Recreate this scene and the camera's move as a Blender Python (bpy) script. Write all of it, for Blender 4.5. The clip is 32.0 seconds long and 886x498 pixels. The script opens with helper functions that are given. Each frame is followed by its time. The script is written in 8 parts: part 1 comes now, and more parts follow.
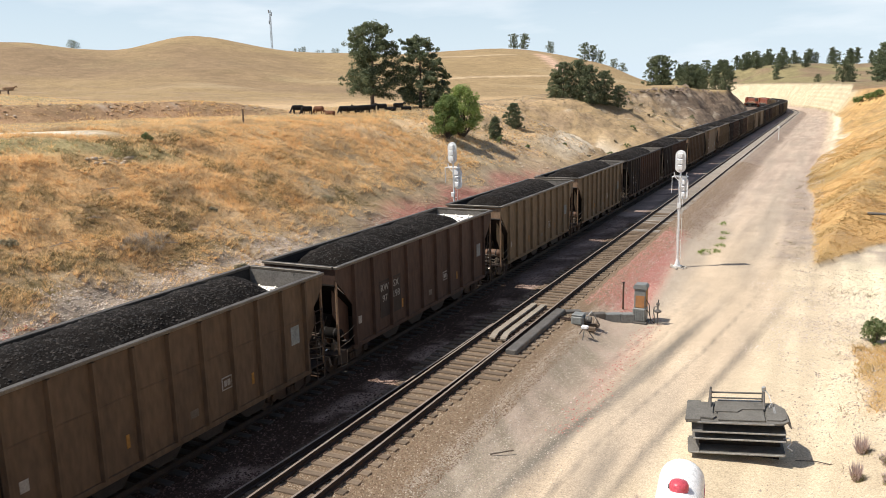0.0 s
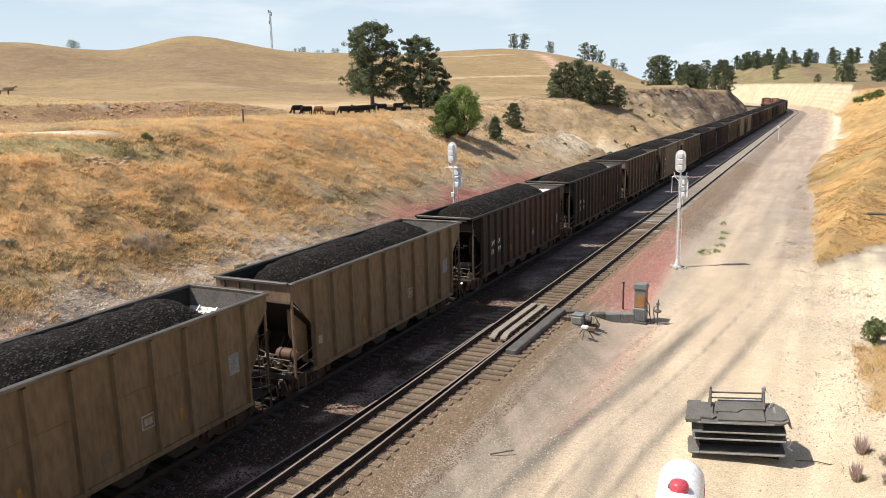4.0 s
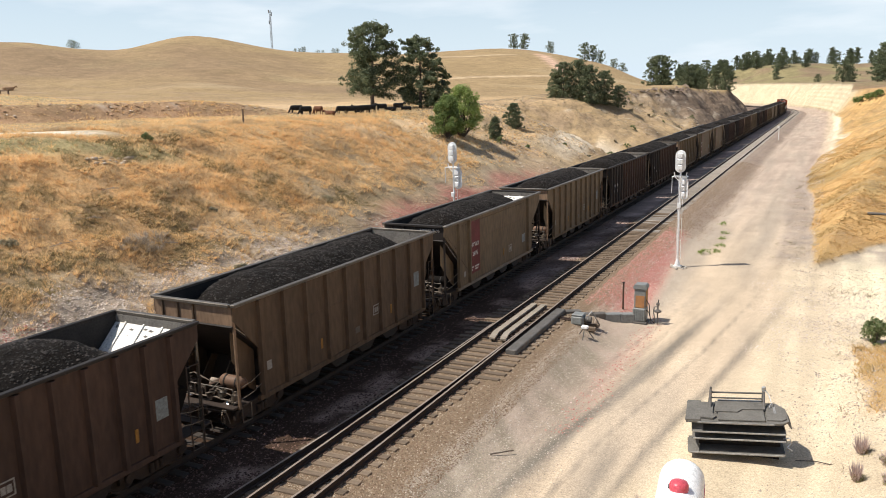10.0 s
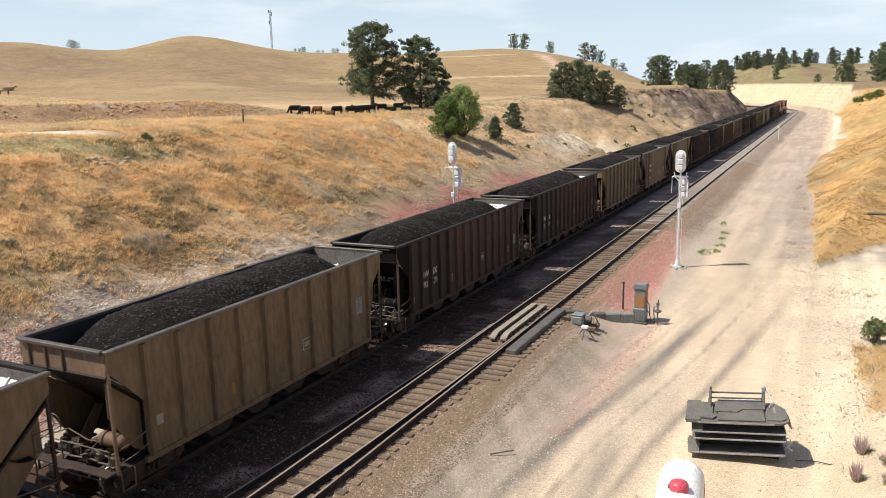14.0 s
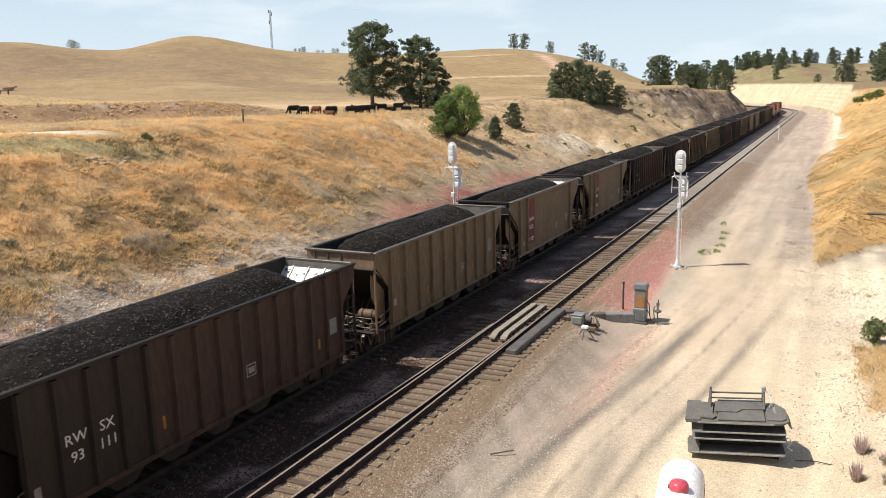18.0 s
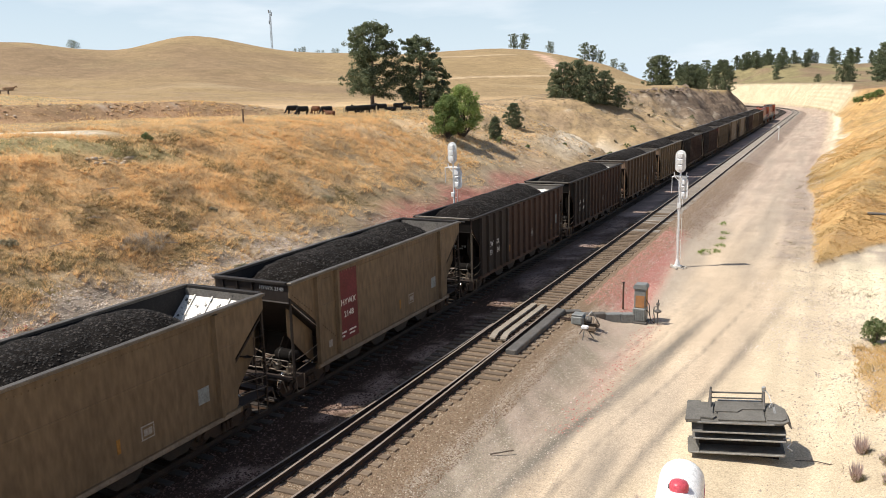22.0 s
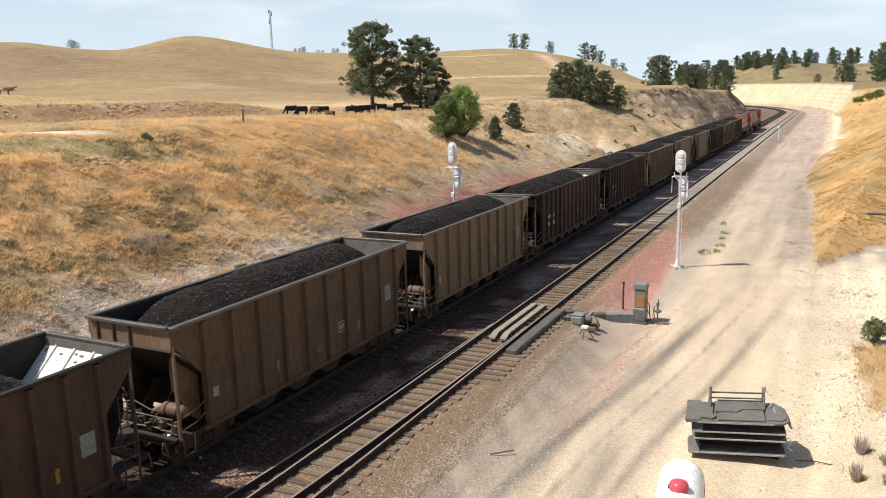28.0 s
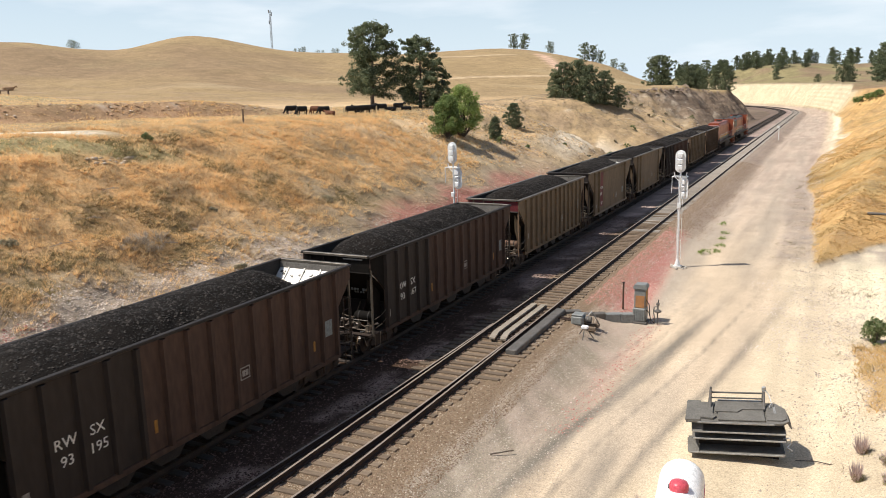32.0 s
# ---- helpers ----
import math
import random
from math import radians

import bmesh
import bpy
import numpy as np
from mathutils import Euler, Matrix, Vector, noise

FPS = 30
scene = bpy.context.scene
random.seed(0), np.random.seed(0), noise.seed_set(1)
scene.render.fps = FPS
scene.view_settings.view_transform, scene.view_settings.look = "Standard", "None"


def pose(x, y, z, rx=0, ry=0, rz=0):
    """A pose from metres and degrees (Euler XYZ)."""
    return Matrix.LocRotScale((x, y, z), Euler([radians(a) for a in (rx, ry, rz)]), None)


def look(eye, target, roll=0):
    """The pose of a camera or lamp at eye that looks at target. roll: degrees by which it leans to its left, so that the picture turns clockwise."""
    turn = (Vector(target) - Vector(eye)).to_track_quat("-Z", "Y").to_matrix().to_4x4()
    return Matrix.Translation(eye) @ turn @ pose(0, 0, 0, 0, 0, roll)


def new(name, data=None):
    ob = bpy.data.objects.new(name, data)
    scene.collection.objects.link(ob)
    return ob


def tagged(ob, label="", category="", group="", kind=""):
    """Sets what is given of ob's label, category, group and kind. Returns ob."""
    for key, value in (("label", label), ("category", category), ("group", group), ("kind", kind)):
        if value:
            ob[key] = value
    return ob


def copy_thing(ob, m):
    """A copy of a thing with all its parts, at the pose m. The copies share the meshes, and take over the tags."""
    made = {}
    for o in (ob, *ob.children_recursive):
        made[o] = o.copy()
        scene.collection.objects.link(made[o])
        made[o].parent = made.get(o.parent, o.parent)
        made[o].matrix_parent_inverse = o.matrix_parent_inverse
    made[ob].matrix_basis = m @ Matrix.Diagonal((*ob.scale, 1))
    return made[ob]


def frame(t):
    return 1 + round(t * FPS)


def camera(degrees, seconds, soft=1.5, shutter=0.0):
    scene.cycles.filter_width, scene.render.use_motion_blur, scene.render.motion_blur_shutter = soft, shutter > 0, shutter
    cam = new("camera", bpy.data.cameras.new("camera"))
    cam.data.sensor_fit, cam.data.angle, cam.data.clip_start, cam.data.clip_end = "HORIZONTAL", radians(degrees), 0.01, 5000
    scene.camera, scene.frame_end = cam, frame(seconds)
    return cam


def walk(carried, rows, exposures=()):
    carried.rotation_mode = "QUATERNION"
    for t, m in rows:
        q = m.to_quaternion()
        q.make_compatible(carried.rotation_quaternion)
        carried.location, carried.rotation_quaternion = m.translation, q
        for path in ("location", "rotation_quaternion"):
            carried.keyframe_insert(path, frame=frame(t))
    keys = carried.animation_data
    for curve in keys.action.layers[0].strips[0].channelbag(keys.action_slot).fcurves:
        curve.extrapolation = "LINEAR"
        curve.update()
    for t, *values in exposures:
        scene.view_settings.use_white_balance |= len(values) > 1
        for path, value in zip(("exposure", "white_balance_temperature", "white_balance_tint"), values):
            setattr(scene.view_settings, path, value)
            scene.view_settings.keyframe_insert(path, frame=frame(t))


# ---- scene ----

# ---- camera: it stands still on a bridge across the cut ----
cam = camera(59.39, 32.0, soft=0.9, shutter=0.12)
EYE = (11.764, 0.0, 9.841)
STAND = look(EYE, (-10.089, 43.886, 0.017), -1.335)
walk(cam, [(0.0, STAND), (32.0, STAND)], exposures=[(0.0, 0.15), (32.0, 0.15)])

# ---- daylight: a high summer sun behind and to the left, thin haze ----
SUN_FROM = Vector((-0.53, -0.36, 1.0)).normalized()
world = bpy.data.worlds.new("sky")
scene.world = world
world.use_nodes = True
wn, wl = world.node_tree.nodes, world.node_tree.links
wn.clear()
sky = wn.new("ShaderNodeTexSky")
sky.sky_type, sky.sun_disc = "NISHITA", False
sky.sun_elevation, sky.sun_rotation = math.asin(SUN_FROM.z), math.atan2(SUN_FROM.x, SUN_FROM.y)
sky.dust_density, sky.air_density, sky.ozone_density = 0.8, 1.0, 1.2
sky_coord = wn.new("ShaderNodeTexCoord")
sky_map = wn.new("ShaderNodeMapping")
sky_map.inputs["Scale"].default_value = (2.2, 2.2, 11.0)
cloud = wn.new("ShaderNodeTexNoise")
cloud.inputs["Scale"].default_value, cloud.inputs["Detail"].default_value = 2.0, 6.0
cloud_ramp = wn.new("ShaderNodeMapRange")
cloud_ramp.inputs["From Min"].default_value, cloud_ramp.inputs["From Max"].default_value = 0.5, 1.0
cloud_mix = wn.new("ShaderNodeMix")
cloud_mix.data_type = "RGBA"
cloud_mix.inputs[7].default_value = (10.0, 10.2, 10.5, 1)
background = wn.new("ShaderNodeBackground")
background.inputs["Strength"].default_value = 0.1
world_out = wn.new("ShaderNodeOutputWorld")
wl.new(sky_coord.outputs["Generated"], sky_map.inputs["Vector"])
wl.new(sky_map.outputs["Vector"], cloud.inputs["Vector"])
wl.new(cloud.outputs["Fac"], cloud_ramp.inputs["Value"])
wl.new(cloud_ramp.outputs["Result"], cloud_mix.inputs[0])
# pale summer haze towards the horizon
sky_split = wn.new("ShaderNodeSeparateXYZ")
haze_ramp = wn.new("ShaderNodeMapRange")
haze_ramp.inputs["From Min"].default_value, haze_ramp.inputs["From Max"].default_value = 0.0, 0.32
haze_ramp.inputs["To Min"].default_value, haze_ramp.inputs["To Max"].default_value = 0.95, 0.0
haze_mix = wn.new("ShaderNodeMix")
haze_mix.data_type = "RGBA"
haze_mix.inputs[7].default_value = (6.9, 8.15, 9.3, 1)
wl.new(sky_coord.outputs["Generated"], sky_split.inputs["Vector"])
wl.new(sky_split.outputs["Z"], haze_ramp.inputs["Value"])
wl.new(haze_ramp.outputs["Result"], haze_mix.inputs[0])
wl.new(sky.outputs["Color"], haze_mix.inputs[6])
wl.new(haze_mix.outputs[2], cloud_mix.inputs[6])
wl.new(cloud_mix.outputs[2], background.inputs["Color"])
wl.new(background.outputs["Background"], world_out.inputs["Surface"])
sun_data = bpy.data.lights.new("sun", "SUN")
sun_data.energy, sun_data.angle, sun_data.color = 4.9, radians(0.53), (1.0, 0.95, 0.87)
sun = new("sun", sun_data)
sun.matrix_world = look(SUN_FROM * 300, (0, 0, 0))

# ---- plan: near track centre on x = 0, rail top on z = 0, straight to y = 311, then a bend of 310 m radius to the left ----
BEND_START, BEND_RADIUS = 311.0, 310.0


def track_point(s, lateral):
    """Place and heading of a point at s metres along the track and lateral metres to its right."""
    if s <= BEND_START:
        return lateral, s, 0.0
    a = (s - BEND_START) / BEND_RADIUS
    r = BEND_RADIUS + lateral
    return -BEND_RADIUS + r * math.cos(a), BEND_START + r * math.sin(a), a


def lattice(i, j, seed):
    n = (i * 374761393 + j * 668265263 + seed * 974711) & 0xFFFFFFFF
    n = ((n ^ (n >> 13)) * 1274126177) & 0xFFFFFFFF
    return ((n ^ (n >> 16)) & 0xFFFF) / 65535.0


def value_noise(x, y, seed=1):
    xi, yi = np.floor(x).astype(np.int64), np.floor(y).astype(np.int64)
    fx, fy = x - xi, y - yi
    fx, fy = fx * fx * (3 - 2 * fx), fy * fy * (3 - 2 * fy)
    a, b = lattice(xi, yi, seed), lattice(xi + 1, yi, seed)
    c, d = lattice(xi, yi + 1, seed), lattice(xi + 1, yi + 1, seed)
    return (a * (1 - fx) + b * fx) * (1 - fy) + (c * (1 - fx) + d * fx) * fy


def fbm(x, y, size, octaves=4, seed=1):
    """Noise about 0, from -1 to 1, its largest lumps size metres across."""
    total, amp, norm = 0.0, 1.0, 0.0
    for o in range(octaves):
        k = 2.0 ** o / size
        total = total + amp * (value_noise(x * k + 17.3 * o, y * k - 9.1 * o, seed + o) * 2 - 1)
        norm += amp
        amp *= 0.5
    return total / norm


def smooth(a, b, v):
    t = np.clip((v - a) / (b - a), 0, 1)
    return t * t * (3 - 2 * t)


def along_across(x, y):
    """Metres along the track and to its right."""
    dx, dy = x + BEND_RADIUS, y - BEND_START
    r = np.hypot(dx, dy)
    ang = np.arctan2(np.maximum(dy, 0), dx)
    s = np.where(dy > 0, BEND_START + BEND_RADIUS * ang, y)
    u = np.where(dy > 0, r - BEND_RADIUS, x)
    return s, u


# hills: centre x, y, half width across and along the view from the cut, height
HILLS = [(-361, 214, 33, 120, 10.4),
         (-350, 233, 33, 120, 11.7),
         (-338, 250, 33, 120, 8.3),
         (-325, 268, 33, 120, 16.3),
         (-310, 285, 33, 120, -3.2),
         (-296, 300, 33, 120, 18.4),
         (-283, 313, 33, 120, 9.0),
         (-269, 326, 33, 120, 11.2),
         (-251, 341, 33, 120, 8.3),
         (-229, 356, 33, 120, 11.5),
         (-206, 371, 33, 120, 9.5),
         (-200, 420, 33, 120, 13.2),
         (-176, 431, 33, 120, 8.5),
         (-154, 440, 33, 120, 13.4),
         (-129, 448, 33, 120, 7.9),
         (-104, 455, 33, 120, 7.9),
         (-97, 549, 42, 78, 7.3),
         (-65, 555, 42, 78, 3.4),
         (-33, 558, 42, 78, 4.4),
         (-6, 560, 42, 78, 8.4),
         (20, 560, 42, 78, 0.8),
         (44, 559, 42, 78, 5.4),
         (73, 557, 42, 78, 4.0)]


def terrace_side(x, y):
    """Metres behind the broken edge of the terrace on the plateau."""
    return -40.5 + 0.42 * (y - 64) - x + 1.6 * fbm(x, y, 9, 3, 61)


def natural(x, y):
    """The land before the cut was dug: a plateau and the hills behind it."""
    z = 8.2 + 0.55 * fbm(x, y, 60, 3, 5)
    z = z - 0.9 * np.exp(-((x + 22) / 14) ** 2 - ((y - 90) / 45) ** 2)
    z = z + 2.0 * np.exp(-((x + 38) / 26) ** 2 - ((y - 235) / 50) ** 2)
    z = z + 1.2 * smooth(12, 40, x) * smooth(20, 120, y) + 1.4 * smooth(280, 330, y) * smooth(-60, -20, x)
    terrace = 1.5 * smooth(0.0, 3.4, terrace_side(x, y)) * smooth(74, 60, y) * smooth(-150, -90, x)
    z = z + terrace + 1.3 * smooth(-58, -82, x) * smooth(95, 70, y) * smooth(-160, -100, x)
    z = z + 1.5 * fbm(x, y, 30, 3, 9) * smooth(-13, -20, x) * smooth(140, 172, y) * smooth(305, 275, y)
    for hx, hy, across, deep, amp in HILLS:
        dx, dy = x - 11.8, y
        r = math.hypot(hx - 11.8, hy)
        ex, ey = (hx - 11.8) / r, hy / r
        a, b = dx * ex + dy * ey - r, -dx * ey + dy * ex
        z = z + amp * np.exp(-(a / deep) ** 2 - (b / across) ** 2)
    # a level bench above the far end of the cut
    s, u = along_across(x, y)
    w = smooth(286, 306, s) * smooth(48, 17, u) * smooth(-70, -30, u)
    return z + (10.2 + 1.6 * smooth(290, 540, s) + 0.2 * fbm(x, y, 25, 3, 8) - z) * w


# the right edge of the cut's floor, before and past the side cut: along the track, across it
NEAR_TOE = ([-60, 30, 35, 38, 45, 60, 90, 140], [11.9, 12.3, 14, 26, 31, 46, 80, 140])
RIGHT_TOE = ([-60, 48, 67, 80, 98, 178, 262, 296, 330, 480], [11.2, 11.2, 10.8, 10.4, 9.3, 11.4, 12.5, 12.0, 9.0, 9.0])


def land(x, y):
    """Height of the ground: the natural land, with the railway cut dug into it."""
    s, u = along_across(x, y)
    rough = fbm(x, y, 7, 4, 11)
    nat = natural(x, y)
    # the floor of the cut
    floor = -0.24 + 0 * u
    floor = floor + 0.05 * smooth(55, 90, s) * (u > -1.6) * (u < 2.0)
    floor = np.where(u > 2.0, -0.24 - 0.5 * smooth(2.0, 3.9, u), floor)
    floor = np.where(u < -7.2, -0.24 - 0.7 * smooth(7.2, 9.6, -u), floor)
    floor = floor + np.where((u > 3.5) | (u < -9.0), 0.07 * fbm(x, y, 2.5, 3, 21), 0.0)
    left_toe = 10.8 + 13 * np.exp(-((s - 128) / 14) ** 2) + 0.9 * fbm(s, u * 0.2, 9, 3, 31) + 14 * smooth(281, 306, s)
    right_toe = np.interp(s, RIGHT_TOE[0], RIGHT_TOE[1]) + 0.5 * fbm(s, u * 0.2, 8, 3, 37) * (1 - 0.93 * smooth(240, 268, s))
    left_slope = 0.46 + 0.5 * smooth(165, 215, s)
    right_slope = 0.42 + 0.16 * smooth(110, 80, s) + 1.3 * smooth(255, 290, s)
    bank_l = floor + np.maximum(-u - left_toe, 0) * left_slope
    past = np.maximum(s - 49.9 - 2.1 * np.maximum(u - 11.6, 0) + 0.4 * rough, 0)
    nose = np.minimum(0.8 * past, 0.2 + 0.13 * past)
    bank_r = floor + np.minimum(np.maximum(u - right_toe, 0) * right_slope, nose)
    bank_r = np.maximum(bank_r, floor + np.maximum(u - np.interp(s, NEAR_TOE[0], NEAR_TOE[1]), 0) * np.where(s > 36, 0.16, 0.42))
    bank = np.maximum(bank_l, bank_r)
    face = smooth(0.3, 2.0, bank - floor) * (1 - 0.85 * smooth(250, 275, s) * (u > 0))
    lefty = u < 0
    bank = bank + lefty * face * (0.3 * fbm(x, y, 2.4, 3, 46) + 0.13 * fbm(x, y, 0.8, 2, 47)) * smooth(80, 60, s)
    bank = bank + face * (0.35 * rough + 0.2 * fbm(x, y, 1.5, 3, 43) + (1.5 * smooth(165, 215, s) + 1.25 * smooth(70, 100, s)) * fbm(x, y, 5, 4, 41) + 0.55 * smooth(150, 190, s) * fbm(x, y, 1.9, 3, 45))
    # rounded crest
    k = 1.1 - 0.85 * smooth(250, 275, s) - 0.5 * smooth(175, 195, s) * lefty
    k = np.maximum(k, 0.25)
    h = np.clip(0.5 + 0.5 * (nat - bank) / k, 0, 1)
    return nat * (1 - h) + bank * h - k * h * (1 - h)
# ---- materials ----
def shade(name, base, base2=None, rough=0.8, metal=0.0, size=1.0, grain=0.05, bump=0.3, wear=None, wear_amount=0.0, spread=0.0, coords="Object",
          stretch=(1, 1, 1)):
    """A surface with stains size metres across and grain metres fine; base2 is the stain's colour, wear the colour of scratched spots,
    spread how far the pieces differ from one another."""
    m = bpy.data.materials.new(name)
    m.use_nodes = True
    n, l = m.node_tree.nodes, m.node_tree.links
    bsdf = n["Principled BSDF"]
    tc = n.new("ShaderNodeTexCoord")
    mp = n.new("ShaderNodeMapping")
    mp.inputs["Scale"].default_value = stretch
    l.new(tc.outputs[coords], mp.inputs["Vector"])
    big = n.new("ShaderNodeTexNoise")
    big.inputs["Scale"].default_value, big.inputs["Detail"].default_value, big.inputs["Roughness"].default_value = 1.0 / size, 5.0, 0.62
    fine = n.new("ShaderNodeTexNoise")
    fine.inputs["Scale"].default_value, fine.inputs["Detail"].default_value = 1.0 / grain, 3.0
    for t in (big, fine):
        l.new(mp.outputs["Vector"], t.inputs["Vector"])
    rng = n.new("ShaderNodeMapRange")
    rng.inputs["From Min"].default_value, rng.inputs["From Max"].default_value = 0.35, 0.65
    l.new(big.outputs["Fac"], rng.inputs["Value"])
    mix = n.new("ShaderNodeMix")
    mix.data_type = "RGBA"
    b2 = base2 or tuple(c * 0.7 for c in base)
    mix.inputs[6].default_value, mix.inputs[7].default_value = (*base, 1), (*b2, 1)
    l.new(rng.outputs["Result"], mix.inputs[0])
    out = mix.outputs[2]
    hsv = n.new("ShaderNodeHueSaturation")
    val = n.new("ShaderNodeMapRange")
    val.inputs["From Min"].default_value, val.inputs["From Max"].default_value = 0.25, 0.75
    val.inputs["To Min"].default_value, val.inputs["To Max"].default_value = 0.72, 1.28
    l.new(fine.outputs["Fac"], val.inputs["Value"])
    l.new(out, hsv.inputs["Color"])
    if spread:
        info = n.new("ShaderNodeObjectInfo")
        one = n.new("ShaderNodeMapRange")
        one.inputs["To Min"].default_value, one.inputs["To Max"].default_value = 1 - spread, 1 + spread
        mul = n.new("ShaderNodeMath")
        mul.operation = "MULTIPLY"
        l.new(info.outputs["Random"], one.inputs["Value"])
        l.new(one.outputs["Result"], mul.inputs[0])
        l.new(val.outputs["Result"], mul.inputs[1])
        l.new(mul.outputs["Value"], hsv.inputs["Value"])
    else:
        l.new(val.outputs["Result"], hsv.inputs["Value"])
    out = hsv.outputs["Color"]
    if wear:
        spot = n.new("ShaderNodeTexNoise")
        spot.inputs["Scale"].default_value, spot.inputs["Detail"].default_value = 3.3 / size, 8.0
        l.new(mp.outputs["Vector"], spot.inputs["Vector"])
        cut = n.new("ShaderNodeMapRange")
        cut.inputs["From Min"].default_value, cut.inputs["From Max"].default_value = 0.66 - wear_amount, 0.76 - wear_amount
        l.new(spot.outputs["Fac"], cut.inputs["Value"])
        wm = n.new("ShaderNodeMix")
        wm.data_type = "RGBA"
        wm.inputs[7].default_value = (*wear, 1)
        l.new(cut.outputs["Result"], wm.inputs[0])
        l.new(out, wm.inputs[6])
        out = wm.outputs[2]
    l.new(out, bsdf.inputs["Base Color"])
    rr = n.new("ShaderNodeMapRange")
    rr.inputs["To Min"].default_value, rr.inputs["To Max"].default_value = max(rough - 0.12, 0.05), min(rough + 0.1, 1)
    l.new(big.outputs["Fac"], rr.inputs["Value"])
    l.new(rr.outputs["Result"], bsdf.inputs["Roughness"])
    bsdf.inputs["Metallic"].default_value = metal
    bsdf.inputs["Specular IOR Level"].default_value = 0.3
    if bump:
        b = n.new("ShaderNodeBump")
        b.inputs["Strength"].default_value, b.inputs["Distance"].default_value = bump, grain * 0.5
        l.new(fine.outputs["Fac"], b.inputs["Height"])
        l.new(b.outputs["Normal"], bsdf.inputs["Normal"])
    return m


def ground_material():
    """Soil and grass: the colours of the zones lie on the sheet, grain and tufts are added here."""
    m = bpy.data.materials.new("soil_and_dry_grass")
    m.use_nodes = True
    n, l = m.node_tree.nodes, m.node_tree.links
    bsdf = n["Principled BSDF"]
    zone = n.new("ShaderNodeVertexColor")
    zone.layer_name = "zone"
    tc = n.new("ShaderNodeTexCoord")
    last = zone.outputs["Color"]
    heights = []
    for size, lo, hi, detail in ((0.045, 0.74, 1.26, 2), (0.12, 0.76, 1.24, 3), (0.75, 0.8, 1.2, 4), (4.0, 0.84, 1.14, 6), (14.0, 0.9, 1.1, 4)):
        t = n.new("ShaderNodeTexNoise")
        t.inputs["Scale"].default_value, t.inputs["Detail"].default_value, t.inputs["Roughness"].default_value = 1 / size, detail, 0.6
        l.new(tc.outputs["Object"], t.inputs["Vector"])
        r = n.new("ShaderNodeMapRange")
        r.inputs["From Min"].default_value, r.inputs["From Max"].default_value = 0.3, 0.7
        r.inputs["To Min"].default_value, r.inputs["To Max"].default_value = lo, hi
        l.new(t.outputs["Fac"], r.inputs["Value"])
        h = n.new("ShaderNodeHueSaturation")
        if size in (0.12, 0.75, 4.0):
            l.new(zone.outputs["Alpha"], h.inputs["Fac"])    # tussocks on the grassy banks alone
        l.new(last, h.inputs["Color"])
        l.new(r.outputs["Result"], h.inputs["Value"])
        last = h.outputs["Color"]
        heights.append(t)
    # pebbles
    v = n.new("ShaderNodeTexVoronoi")
    v.inputs["Scale"].default_value = 9.0
    l.new(tc.outputs["Object"], v.inputs["Vector"])
    r = n.new("ShaderNodeMapRange")
    r.inputs["From Min"].default_value, r.inputs["From Max"].default_value = 0.0, 1.0
    r.inputs["To Min"].default_value, r.inputs["To Max"].default_value = 0.94, 1.06
    sep = n.new("ShaderNodeSeparateColor")
    l.new(v.outputs["Color"], sep.inputs["Color"])
    l.new(sep.outputs["Red"], r.inputs["Value"])
    h = n.new("ShaderNodeHueSaturation")
    l.new(last, h.inputs["Color"])
    l.new(r.outputs["Result"], h.inputs["Value"])
    l.new(h.outputs["Color"], bsdf.inputs["Base Color"])
    bsdf.inputs["Roughness"].default_value = 0.95
    bsdf.inputs["Specular IOR Level"].default_value = 0.1
    b1 = n.new("ShaderNodeBump")
    b1.inputs["Strength"].default_value, b1.inputs["Distance"].default_value = 0.22, 0.05
    l.new(heights[0].outputs["Fac"], b1.inputs["Height"])
    b2 = n.new("ShaderNodeBump")
    b2.inputs["Strength"].default_value, b2.inputs["Distance"].default_value = 0.18, 0.2
    l.new(heights[2].outputs["Fac"], b2.inputs["Height"])
    l.new(b1.outputs["Normal"], b2.inputs["Normal"])
    l.new(b2.outputs["Normal"], bsdf.inputs["Normal"])
    return m


